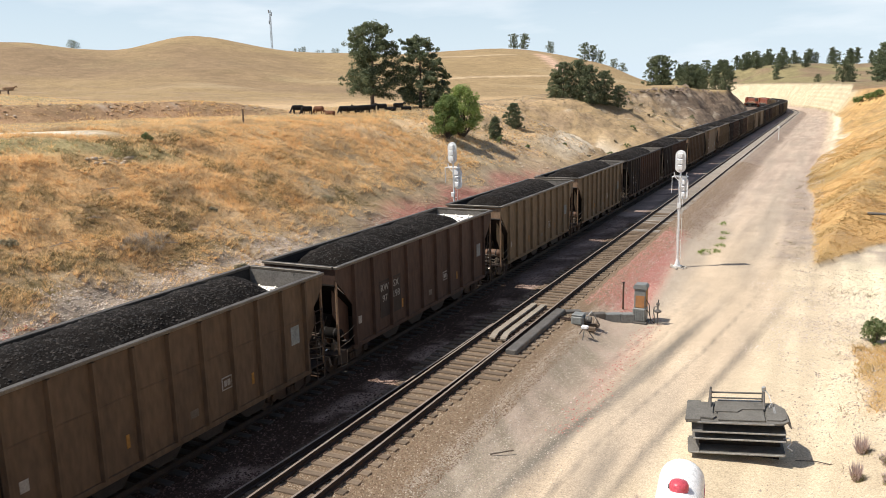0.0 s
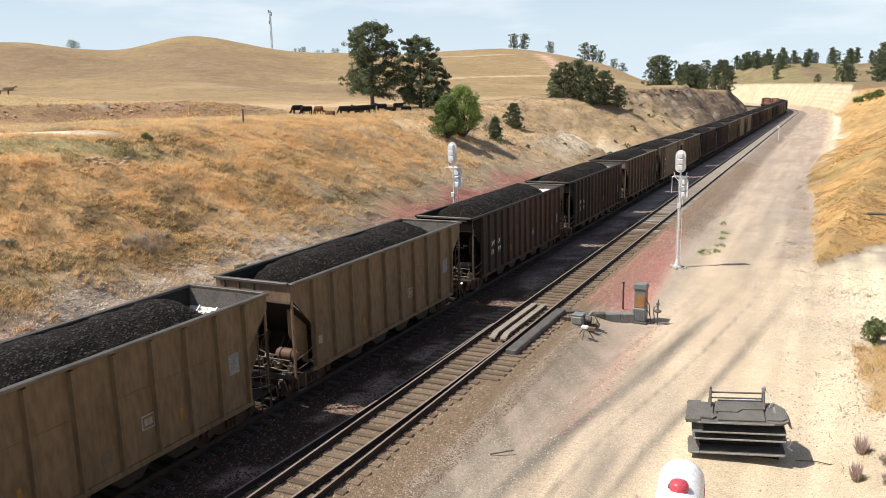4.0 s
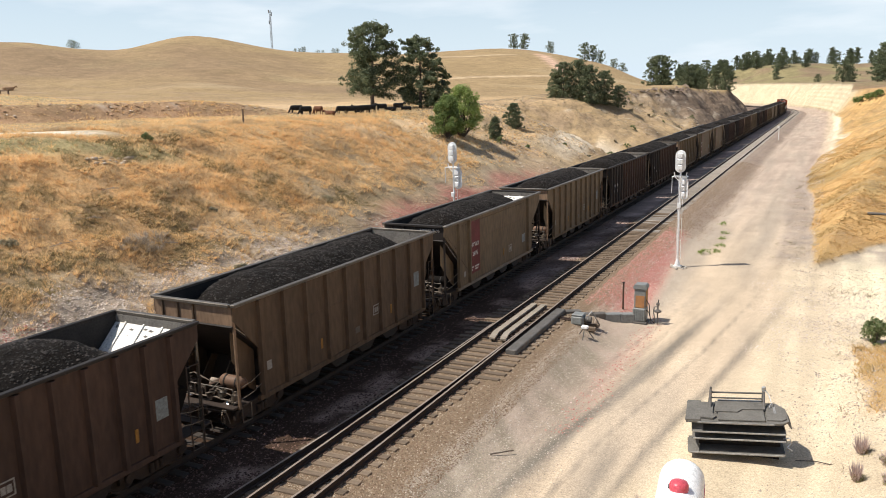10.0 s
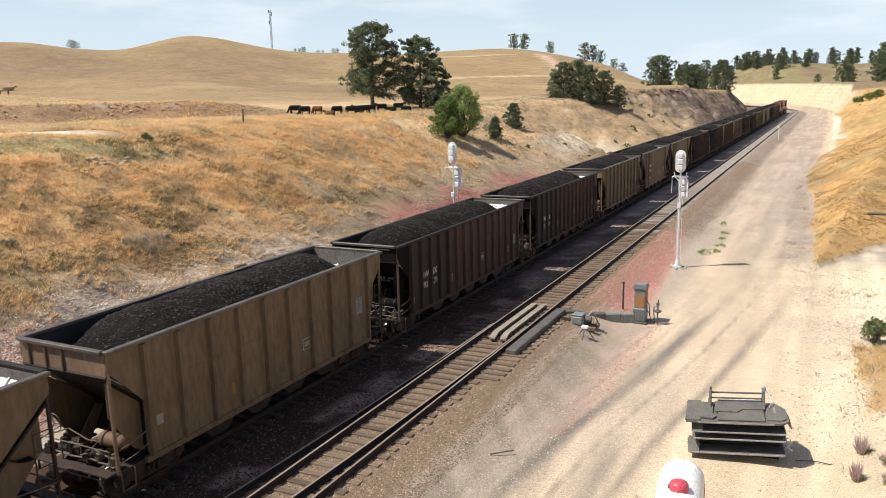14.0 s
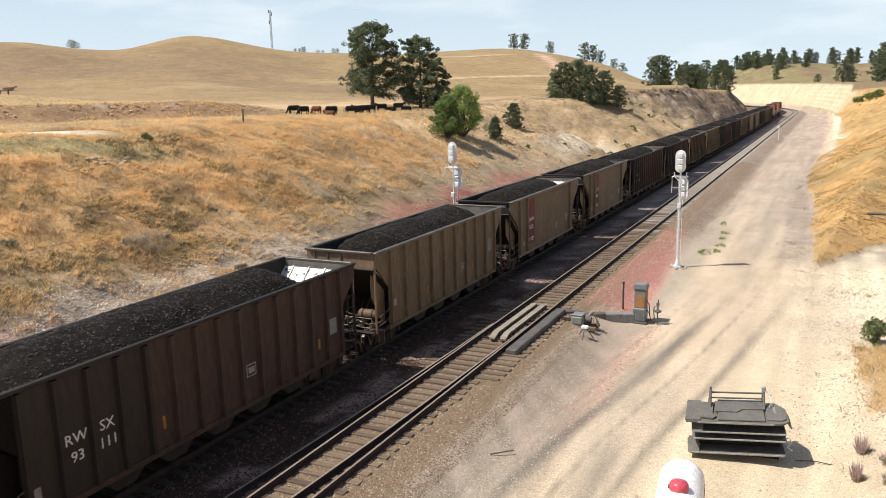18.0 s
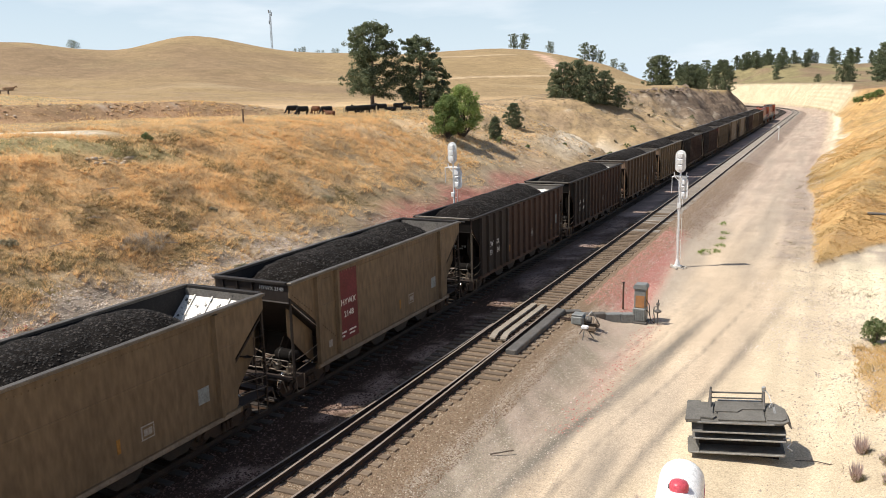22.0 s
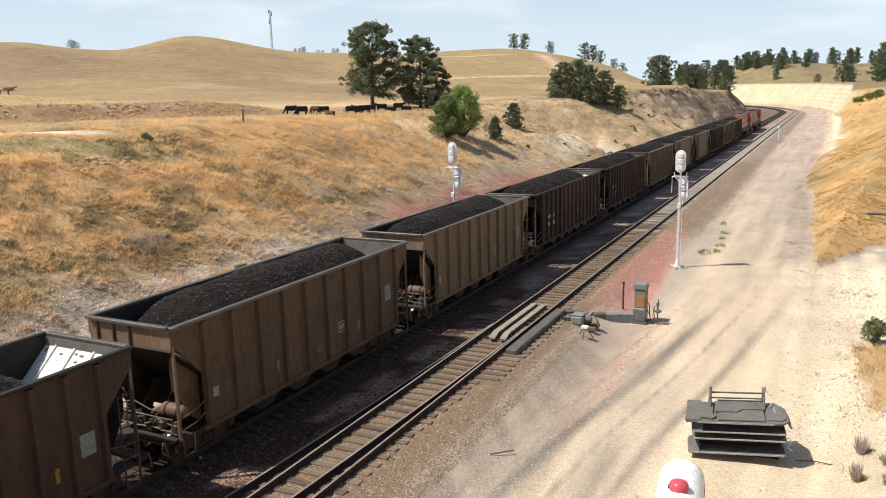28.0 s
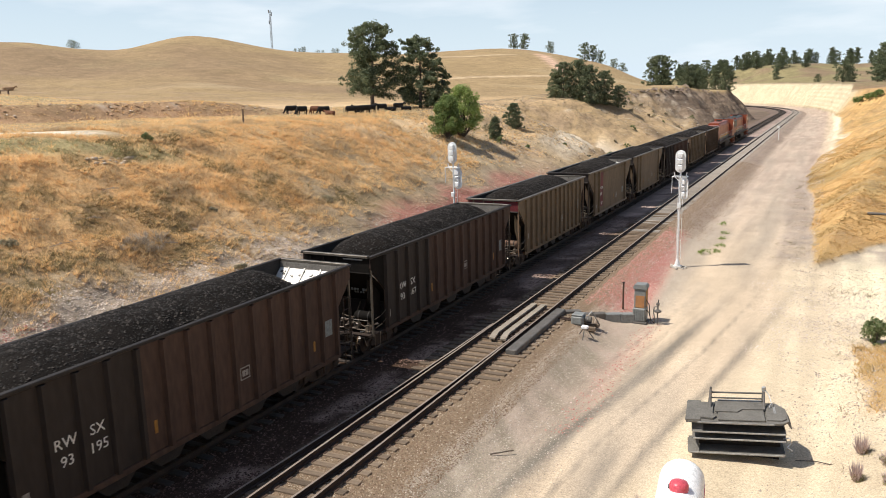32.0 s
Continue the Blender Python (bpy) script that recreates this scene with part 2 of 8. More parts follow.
def island_material(name, colours, rough=0.9, thin=0.0, patches=None, size=2.5, bias=0.5):
    """Loose small pieces, each of its own shade; patches are the shades in stands size metres across."""
    m = bpy.data.materials.new(name)
    m.use_nodes = True
    n, l = m.node_tree.nodes, m.node_tree.links
    bsdf = n["Principled BSDF"]
    geo = n.new("ShaderNodeNewGeometry")
    ramp = n.new("ShaderNodeValToRGB")
    while len(ramp.color_ramp.elements) < len(colours):
        ramp.color_ramp.elements.new(0.5)
    for i, c in enumerate(colours):
        ramp.color_ramp.elements[i].position = i / (len(colours) - 1)
        ramp.color_ramp.elements[i].color = (*c, 1)
    l.new(geo.outputs["Random Per Island"], ramp.inputs["Fac"])
    colour = ramp.outputs["Color"]
    if patches:
        second = n.new("ShaderNodeValToRGB")
        while len(second.color_ramp.elements) < len(patches):
            second.color_ramp.elements.new(0.5)
        for i, c in enumerate(patches):
            second.color_ramp.elements[i].position = i / (len(patches) - 1)
            second.color_ramp.elements[i].color = (*c, 1)
        l.new(geo.outputs["Random Per Island"], second.inputs["Fac"])
        tc = n.new("ShaderNodeTexCoord")
        stand = n.new("ShaderNodeTexNoise")
        stand.inputs["Scale"].default_value, stand.inputs["Detail"].default_value, stand.inputs["Roughness"].default_value = 1.0 / size, 5.0, 0.65
        edge = n.new("ShaderNodeMapRange")
        edge.inputs["From Min"].default_value, edge.inputs["From Max"].default_value = bias - 0.07, bias + 0.07
        mix = n.new("ShaderNodeMix")
        mix.data_type = "RGBA"
        l.new(tc.outputs["Object"], stand.inputs["Vector"])
        l.new(stand.outputs["Fac"], edge.inputs["Value"])
        l.new(edge.outputs["Result"], mix.inputs[0])
        l.new(colour, mix.inputs[6])
        l.new(second.outputs["Color"], mix.inputs[7])
        colour = mix.outputs[2]
    l.new(colour, bsdf.inputs["Base Color"])
    bsdf.inputs["Roughness"].default_value = rough
    bsdf.inputs["Specular IOR Level"].default_value = 0.2
    if thin:
        # leaves and blades let light through
        back = n.new("ShaderNodeBsdfTranslucent")
        both = n.new("ShaderNodeMixShader")
        both.inputs["Fac"].default_value = thin
        l.new(colour, back.inputs["Color"])
        l.new(bsdf.outputs["BSDF"], both.inputs[1])
        l.new(back.outputs["BSDF"], both.inputs[2])
        l.new(both.outputs["Shader"], n["Material Output"].inputs["Surface"])
    return m


M_GROUND = ground_material()
M_RAIL_SIDE = shade("rusty_rail_steel", (0.055, 0.034, 0.025), (0.035, 0.023, 0.018), 0.75, 0.2, 0.5, 0.03)
M_RAIL_TOP = shade("polished_rail_head", (0.40, 0.33, 0.27), (0.30, 0.23, 0.18), 0.5, 0.35, 2.0, 0.05, 0.05)
M_TIE = shade("weathered_timber", (0.215, 0.16, 0.11), (0.125, 0.09, 0.063), 0.9, 0, 0.7, 0.02, 0.6, spread=0.28, stretch=(0.25, 3, 1))
M_GREY_TIE = shade("pale_grey_timber", (0.36, 0.32, 0.275), (0.26, 0.23, 0.195), 0.9, 0, 0.7, 0.02, 0.6, spread=0.2, stretch=(0.25, 3, 1))
M_DARK_TIE = shade("coal_dusted_timber", (0.075, 0.06, 0.05), (0.045, 0.036, 0.03), 0.9, 0, 0.7, 0.02, 0.6, spread=0.2, stretch=(0.25, 3, 1))
M_PLATE = shade("rusty_plate", (0.10, 0.06, 0.04), None, 0.8, 0.2, 0.2, 0.02)
M_DUCT = shade("grey_galvanised_duct", (0.145, 0.133, 0.12), (0.10, 0.092, 0.082), 0.7, 0.15, 0.6, 0.04, 0.2, (0.2, 0.12, 0.07), 0.02)
M_PAN = shade("pale_steel_channel", (0.43, 0.365, 0.29), (0.31, 0.26, 0.2), 0.6, 0.3, 0.5, 0.03)
M_GREY_BOX = shade("grey_painted_cabinet", (0.225, 0.235, 0.225), (0.175, 0.18, 0.17), 0.55, 0, 0.6, 0.05, 0.1)
M_RUST_PANEL = shade("rusted_orange_panel", (0.42, 0.2, 0.075), (0.3, 0.15, 0.07), 0.75, 0, 0.3, 0.03, 0.2)
M_ALU = shade("weathered_aluminium", (0.55, 0.55, 0.54), (0.42, 0.42, 0.41), 0.45, 0.5, 0.5, 0.04, 0.1)
M_SIGNAL = shade("silver_painted_steel", (0.8, 0.8, 0.79), (0.68, 0.68, 0.66), 0.5, 0.1, 0.4, 0.04, 0.1)
M_SIGNAL_DARK = shade("shaded_lens_glass", (0.03, 0.03, 0.032), None, 0.15, 0, 0.2, 0.02, 0.0)
M_CONCRETE = shade("pale_concrete", (0.55, 0.5, 0.43), None, 0.9, 0, 0.3, 0.03)
M_BLACK = shade("black_grimy_steel", (0.02, 0.018, 0.017), (0.035, 0.028, 0.024), 0.7, 0.2, 0.4, 0.04)
M_TRUCK = shade("oily_brown_steel", (0.035, 0.026, 0.022), (0.06, 0.042, 0.032), 0.7, 0.2, 0.3, 0.03)
M_WHEEL = shade("polished_wheel_tread", (0.5, 0.48, 0.46), (0.35, 0.32, 0.3), 0.22, 0.9, 0.3, 0.05, 0.05)
M_LINER = shade("bright_worn_aluminium", (0.86, 0.82, 0.75), (0.70, 0.66, 0.59), 0.55, 0.1, 0.5, 0.05, 0.1, (0.16, 0.145, 0.13), 0.03)
M_GRIME = shade("coal_grime_on_aluminium", (0.10, 0.09, 0.08), (0.2, 0.185, 0.165), 0.9, 0, 0.15, 0.03, 0.1)
# dusty end paint, its colour raised for the sun on the car ends
M_END_PALE = shade("dusty_end_paint_paled_for_sun", (0.25, 0.165, 0.105), (0.17, 0.11, 0.07), 0.75, 0, 1.0, 0.1, 0.05, stretch=(1, 1, 0.3))
M_PIPE = shade("dusty_pale_pipe", (0.17, 0.135, 0.10), (0.10, 0.078, 0.06), 0.6, 0.2, 0.3, 0.03, 0.05)
M_RESERVOIR = shade("dusty_orange_brown_tank", (0.17, 0.10, 0.065), (0.12, 0.072, 0.048), 0.65, 0, 0.4, 0.04, 0.05)
M_LINER_GREY = shade("dull_grey_aluminium", (0.2, 0.18, 0.155), (0.14, 0.125, 0.11), 0.8, 0.0, 0.6, 0.05, 0.1, (0.06, 0.055, 0.05), 0.03)
M_LINER_DULL = shade("coal_dusted_aluminium", (0.036, 0.032, 0.029), (0.022, 0.02, 0.019), 0.95, 0.0, 0.9, 0.05, 0.1)
M_COAL = shade("crushed_coal", (0.018, 0.0148, 0.0125), (0.009, 0.0075, 0.0064), 0.95, 0, 0.8, 0.05, 0.9)
M_COAL.node_tree.nodes["Principled BSDF"].inputs["Specular IOR Level"].default_value = 0.08
M_COAL_BITS = island_material("coal_lumps", [(0.006, 0.005, 0.0042), (0.013, 0.0108, 0.0092), (0.024, 0.02, 0.017), (0.058, 0.048, 0.041)], 0.75)
M_COAL_BITS.node_tree.nodes["Principled BSDF"].inputs["Specular IOR Level"].default_value = 0.25
M_RIM = shade("dusty_grey_rim", (0.135, 0.116, 0.094), (0.09, 0.077, 0.063), 0.5, 0.3, 0.6, 0.04, 0.1)
M_WHITE_MARK = shade("faded_white_lettering", (0.66, 0.65, 0.62), (0.58, 0.56, 0.53), 0.7, 0, 0.3, 0.05, 0.0)
M_TAG = shade("dusty_white_tag", (0.28, 0.265, 0.245), (0.22, 0.21, 0.19), 0.7, 0, 0.3, 0.05, 0.0)
M_GREY_MARK = shade("pale_blue_grey_patch", (0.2, 0.23, 0.235), (0.15, 0.165, 0.165), 0.7, 0, 0.3, 0.05, 0.0)
M_YELLOW_MARK = shade("yellow_reflective_strip", (0.3, 0.15, 0.03), None, 0.6, 0, 0.3, 0.05, 0.0)
# black end paint, which also stands in for shade within the open ends
M_END_BLACK = shade("black_end_paint_and_shade", (0.007, 0.006, 0.0053), (0.011, 0.009, 0.0075), 0.9, 0, 1.0, 0.1, 0.05)
M_END_BLACK.node_tree.nodes["Principled BSDF"].inputs["Specular IOR Level"].default_value = 0.12
M_RED_PANEL = shade("faded_red_panel", (0.125, 0.018, 0.023), (0.095, 0.02, 0.02), 0.65, 0, 0.8, 0.06, 0.05)
CAR_PAINTS = {
    "black": shade("black_brown_car_paint", (0.020, 0.016, 0.014), (0.028, 0.02, 0.016), 0.7, 0, 1.6, 0.15, 0.05, (0.1, 0.06, 0.035), -0.02, 0.1, stretch=(1, 1, 0.3)),
    "rust": shade("rust_brown_car_paint", (0.066, 0.037, 0.026), (0.044, 0.027, 0.020), 0.75, 0, 1.6, 0.15, 0.05, (0.10, 0.05, 0.022), -0.03, 0.1, stretch=(1, 1, 0.3)),
    "brown": shade("dusty_brown_car_paint", (0.098, 0.063, 0.037), (0.07, 0.046, 0.029), 0.72, 0, 1.8, 0.15, 0.05, (0.05, 0.032, 0.02), -0.02, 0.1, stretch=(1, 1, 0.3)),
    "tan": shade("dusty_tan_aluminium", (0.147, 0.105, 0.062), (0.113, 0.081, 0.048), 0.68, 0.0, 1.8, 0.15, 0.05, (0.08, 0.055, 0.032), -0.03, 0.1, stretch=(1, 1, 0.3)),
}
M_ORANGE = shade("orange_locomotive_paint", (0.30, 0.075, 0.034), (0.22, 0.055, 0.027), 0.45, 0, 1.5, 0.1, 0.02)
M_LOCO_ROOF = shade("faded_salmon_roof_paint", (0.30, 0.12, 0.09), (0.23, 0.085, 0.06), 0.6, 0, 1.5, 0.1, 0.02)
M_LOCO_DARK = shade("dark_green_locomotive_paint", (0.03, 0.045, 0.035), (0.05, 0.05, 0.045), 0.5, 0, 1.5, 0.1, 0.02)
M_LOCO_YELLOW = shade("yellow_stripe_paint", (0.7, 0.42, 0.04), None, 0.5, 0, 1.0, 0.1, 0.0)
M_GLASS = shade("dark_window_glass", (0.02, 0.025, 0.03), None, 0.08, 0, 1.0, 0.1, 0.0)
M_BARK = shade("grey_brown_bark", (0.14, 0.105, 0.08), (0.07, 0.055, 0.045), 0.95, 0, 0.4, 0.05, 0.9, stretch=(1, 1, 0.3))
M_NEEDLES = island_material("pine_needles", [(0.085, 0.105, 0.06), (0.13, 0.155, 0.085), (0.185, 0.21, 0.12), (0.25, 0.27, 0.16)], 0.9, 0.33)
M_LEAVES = island_material("green_leaves", [(0.20, 0.27, 0.07), (0.28, 0.36, 0.10), (0.36, 0.43, 0.15), (0.43, 0.48, 0.21)], 0.7, 0.55)
M_BUSH = island_material("dull_green_leaves", [(0.12, 0.17, 0.055), (0.18, 0.245, 0.08), (0.25, 0.31, 0.115)], 0.75, 0.48)
M_SHRUB = island_material("grey_green_leaves", [(0.13, 0.17, 0.07), (0.19, 0.23, 0.1), (0.26, 0.28, 0.14)], 0.9, 0.42)
M_SAGE = island_material("grey_sage_leaves", [(0.28, 0.24, 0.15), (0.38, 0.33, 0.22), (0.46, 0.42, 0.29)], 0.9, 0.42)
M_DRY_SHRUB = island_material("dry_mauve_twigs", [(0.50, 0.38, 0.34), (0.62, 0.50, 0.45), (0.72, 0.61, 0.55)], 0.9, 0.6)
M_GRASS = island_material("dry_golden_grass", [(0.70, 0.435, 0.185), (0.78, 0.51, 0.24), (0.84, 0.585, 0.295), (0.86, 0.65, 0.37), (0.72, 0.55, 0.335)], 0.9, 0.5,
                          [(0.38, 0.26, 0.15), (0.53, 0.39, 0.235), (0.66, 0.51, 0.33), (0.47, 0.37, 0.21)], 2.4, 0.55)
M_LITTER = island_material("dry_straw_litter", [(0.62, 0.52, 0.38), (0.2, 0.145, 0.10), (0.48, 0.37, 0.24), (0.76, 0.67, 0.53), (0.33, 0.25, 0.16), (0.55, 0.43, 0.30)], 0.9, 0.3,
                           [(0.3, 0.23, 0.17), (0.17, 0.13, 0.10), (0.5, 0.42, 0.33), (0.40, 0.33, 0.22)], 1.6, 0.55)
M_STRAW = island_material("orange_straw", [(0.52, 0.33, 0.13), (0.61, 0.40, 0.165), (0.68, 0.475, 0.22), (0.56, 0.41, 0.21)], 0.9, 0.5,
                          [(0.40, 0.29, 0.13), (0.50, 0.36, 0.16), (0.60, 0.44, 0.20)], 5.0, 0.55)
M_GREY_GRASS = island_material("dry_grey_grass", [(0.28, 0.24, 0.16), (0.40, 0.34, 0.24), (0.6, 0.51, 0.37), (0.45, 0.39, 0.25)], 0.9, 0.42,
                               [(0.20, 0.16, 0.11), (0.32, 0.25, 0.19), (0.44, 0.35, 0.25)], 3.0, 0.52)
M_BRUSH = island_material("bleached_dead_brush", [(0.5, 0.43, 0.36), (0.66, 0.6, 0.5), (0.27, 0.22, 0.18), (0.42, 0.35, 0.28)], 0.9, 0.25)
M_GREEN_GRASS = island_material("grey_green_grass", [(0.24, 0.23, 0.10), (0.33, 0.3, 0.15), (0.42, 0.36, 0.2), (0.28, 0.28, 0.12)], 0.9, 0.5)
M_DULL_GRASS = island_material("dull_brown_green_grass", [(0.17, 0.135, 0.065), (0.25, 0.20, 0.10), (0.33, 0.25, 0.13), (0.20, 0.18, 0.085)], 0.9, 0.45)
M_STONES = island_material("tan_gravel", [(0.20, 0.16, 0.125), (0.36, 0.295, 0.235), (0.45, 0.38, 0.305), (0.31, 0.215, 0.175), (0.60, 0.54, 0.46)])
M_PINK_STONES = island_material("pale_pink_rubble", [(0.32, 0.25, 0.195), (0.50, 0.41, 0.33), (0.60, 0.50, 0.42), (0.43, 0.33, 0.27), (0.70, 0.62, 0.53)])
M_BANK_STONES = island_material("brown_bank_rock", [(0.24, 0.175, 0.12), (0.38, 0.29, 0.21), (0.50, 0.41, 0.31), (0.30, 0.21, 0.15)])
M_TERRACE = island_material("red_brown_rubble", [(0.24, 0.135, 0.075), (0.34, 0.20, 0.115), (0.44, 0.28, 0.17), (0.20, 0.125, 0.075), (0.55, 0.45, 0.35)])
M_CUT_ROCK = island_material("dark_cut_rock", [(0.11, 0.08, 0.06), (0.19, 0.14, 0.105), (0.27, 0.205, 0.155), (0.15, 0.105, 0.08)])
M_SILL = shade("pale_grey_sill", (0.21, 0.175, 0.135), (0.14, 0.115, 0.09), 0.7, 0.0, 0.5, 0.05, 0.05)
M_HIDE_TAN = shade("tan_hide", (0.42, 0.27, 0.15), (0.34, 0.21, 0.12), 0.8, 0, 0.6, 0.05, 0.1)
M_BALLAST = island_material("brown_ballast", [(0.11, 0.072, 0.043), (0.205, 0.14, 0.09), (0.28, 0.205, 0.135), (0.16, 0.098, 0.064), (0.42, 0.345, 0.26)])
M_RED_STONES = island_material("red_gravel", [(0.27, 0.095, 0.075), (0.40, 0.15, 0.12), (0.48, 0.22, 0.175), (0.33, 0.135, 0.11), (0.68, 0.52, 0.46)])
# coal dust and the train's shade together, put into the stones' colours
M_DARK_STONES = island_material("coal_dust_and_shade_ballast", [(0.05, 0.03, 0.021), (0.075, 0.044, 0.031), (0.105, 0.062, 0.045), (0.24, 0.145, 0.12)])
M_HIDE_BLACK = shade("black_hide", (0.012, 0.011, 0.011), (0.02, 0.016, 0.014), 0.8, 0, 0.6, 0.05, 0.1)
M_HIDE_BROWN = shade("red_brown_hide", (0.14, 0.055, 0.025), (0.1, 0.04, 0.02), 0.8, 0, 0.6, 0.05, 0.1)
M_TANK = shade("white_tank_paint", (0.9, 0.9, 0.88), (0.86, 0.85, 0.83), 0.35, 0, 0.9, 0.06, 0.02)
M_RED_PAINT = shade("glossy_red_paint", (0.62, 0.10, 0.13), (0.52, 0.075, 0.10), 0.3, 0, 0.4, 0.05, 0.02)
M_STACK = shade("dusty_dark_rubber_mats", (0.165, 0.152, 0.13), (0.115, 0.106, 0.092), 0.8, 0, 0.8, 0.05, 0.3, (0.17, 0.16, 0.14), 0.04)
M_STACK_EDGE = shade("grey_steel_edge", (0.33, 0.32, 0.3), (0.25, 0.24, 0.22), 0.6, 0.2, 0.5, 0.05, 0.1)
M_WOOD = shade("grey_fence_wood", (0.2, 0.14, 0.1), None, 0.9, 0, 0.4, 0.03, 0.4)
M_TOWER = shade("galvanised_lattice", (0.4, 0.42, 0.44), None, 0.5, 0.3, 1.0, 0.1, 0.0)

# ---- mesh builders ----
class Shape:
    """Vertices and faces of one mesh, put together from simple solids."""

    def __init__(self):
        self.v, self.f, self.mi = [], [], []

    def add(self, verts, faces, slot=0):
        k = len(self.v)
        self.v += [tuple(p) for p in verts]
        self.f += [tuple(k + i for i in face) for face in faces]
        self.mi += [slot] * len(faces)
        return self

    def box(self, x0, x1, y0, y1, z0, z1, b=0.0, slot=0):
        """A box; b bevels its upright and lying edges."""
        if b <= 0:
            vs = [(x, y, z) for z in (z0, z1) for x, y in ((x0, y0), (x1, y0), (x1, y1), (x0, y1))]
            return self.add(vs, [(3, 2, 1, 0), (4, 5, 6, 7), (0, 1, 5, 4), (1, 2, 6, 5), (2, 3, 7, 6), (3, 0, 4, 7)], slot)
        ring = lambda i, z: [(x0 + b, y0 + i, z), (x1 - b, y0 + i, z), (x1 - i, y0 + b, z), (x1 - i, y1 - b, z), (x1 - b, y1 - i, z),
                             (x0 + b, y1 - i, z), (x0 + i, y1 - b, z), (x0 + i, y0 + b, z)]
        vs = ring(b, z0) + ring(0, z0 + b) + ring(0, z1 - b) + ring(b, z1)
        fs = [tuple(range(7, -1, -1)), tuple(range(24, 32))]
        for k in (0, 8, 16):
            fs += [(k + i, k + (i + 1) % 8, k + 8 + (i + 1) % 8, k + 8 + i) for i in range(8)]
        return self.add(vs, fs, slot)

    def tube(self, a, b, r, r2=None, sides=8, slot=0):
        """A round bar from a to b."""
        a, b = Vector(a), Vector(b)
        r2 = r if r2 is None else r2
        d = (b - a).normalized()
        p = d.orthogonal().normalized()
        q = d.cross(p)
        vs = []
        for c, rad in ((a, r), (b, r2)):
            vs += [c + (p * math.cos(2 * math.pi * i / sides) + q * math.sin(2 * math.pi * i / sides)) * rad for i in range(sides)]
        fs = [(i, (i + 1) % sides, sides + (i + 1) % sides, sides + i) for i in range(sides)]
        fs += [tuple(range(sides - 1, -1, -1)), tuple(range(sides, 2 * sides))]
        return self.add(vs, fs, slot)

    def pipe(self, points, r, sides=6, slot=0):
        for a, b in zip(points, points[1:]):
            self.tube(a, b, r, None, sides, slot)
        return self

    def prism(self, outline, axis, lo, hi, slot=0):
        """An outline in the plane across axis (0 x, 1 y, 2 z), drawn out from lo to hi."""
        n = len(outline)

        def at(p, d):
            return ((d, p[0], p[1]), (p[0], d, p[1]), (p[0], p[1], d))[axis]
        vs = [at(p, lo) for p in outline] + [at(p, hi) for p in outline]
        fs = [(i, (i + 1) % n, n + (i + 1) % n, n + i) for i in range(n)] + [tuple(range(n - 1, -1, -1)), tuple(range(n, 2 * n))]
        return self.add(vs, fs, slot)

    def lathe(self, profile, centre=(0, 0, 0), axis=2, sides=16, slot=0):
        """A turned body: profile of (radius, height) round an axis."""
        vs, fs = [], []
        m = len(profile)
        for i in range(sides):
            a = 2 * math.pi * i / sides
            c, s = math.cos(a), math.sin(a)
            for r, h in profile:
                p = ((h, r * c, r * s), (r * c, h, r * s), (r * c, r * s, h))[axis]
                vs.append((p[0] + centre[0], p[1] + centre[1], p[2] + centre[2]))
        for i in range(sides):
            j = (i + 1) % sides
            fs += [(i * m + k, j * m + k, j * m + k + 1, i * m + k + 1) for k in range(m - 1)]
        fs += [tuple(i * m for i in range(sides - 1, -1, -1)), tuple(i * m + m - 1 for i in range(sides))]
        return self.add(vs, fs, slot)

    def mesh(self, name, mats, smooth_faces=False):
        me = bpy.data.meshes.new(name)
        me.from_pydata(self.v, [], self.f)
        for m in mats if isinstance(mats, (list, tuple)) else [mats]:
            me.materials.append(m)
        if any(self.mi):
            me.polygons.foreach_set("material_index", self.mi)
        b = bmesh.new()
        b.from_mesh(me)
        bmesh.ops.recalc_face_normals(b, faces=b.faces[:])
        b.to_mesh(me)
        b.free()
        if smooth_faces:
            me.polygons.foreach_set("use_smooth", [True] * len(me.polygons))
        return me


def part(name, shape, material, parent, label="", smooth_faces=False, at=None):
    me = shape if isinstance(shape, bpy.types.Mesh) else shape.mesh(name, material, smooth_faces)
    ob = new(name, me)
    ob.parent = parent
    if at is not None:
        ob.matrix_basis = at
    if label:
        ob["label"] = label
    return ob


def thing(name, label, category, m=None, group="", kind=""):
    ob = new(name)
    ob.empty_display_size = 0.2
    if m is not None:
        ob.matrix_basis = m
    return tagged(ob, label, category, group, kind)


def solid(name, shape, material, label, category="", group="", kind="", m=None, smooth_faces=False):
    ob = new(name, shape if isinstance(shape, bpy.types.Mesh) else shape.mesh(name, material, smooth_faces))
    if m is not None:
        ob.matrix_basis = m
    return tagged(ob, label, category, group, kind)


def raw_mesh(name, verts, faces, material):
    """A large mesh from arrays, its faces all of one size."""
    me = bpy.data.meshes.new(name)
    verts, faces = np.asarray(verts, np.float32), np.asarray(faces, np.int32)
    k = faces.shape[1]
    me.vertices.add(len(verts))
    me.vertices.foreach_set("co", verts.ravel())
    me.loops.add(faces.size)
    me.loops.foreach_set("vertex_index", faces.ravel())
    me.polygons.add(len(faces))
    me.polygons.foreach_set("loop_start", np.arange(0, faces.size, k, dtype=np.int32))
    me.update(calc_edges=True)
    me.materials.append(material)
    return me


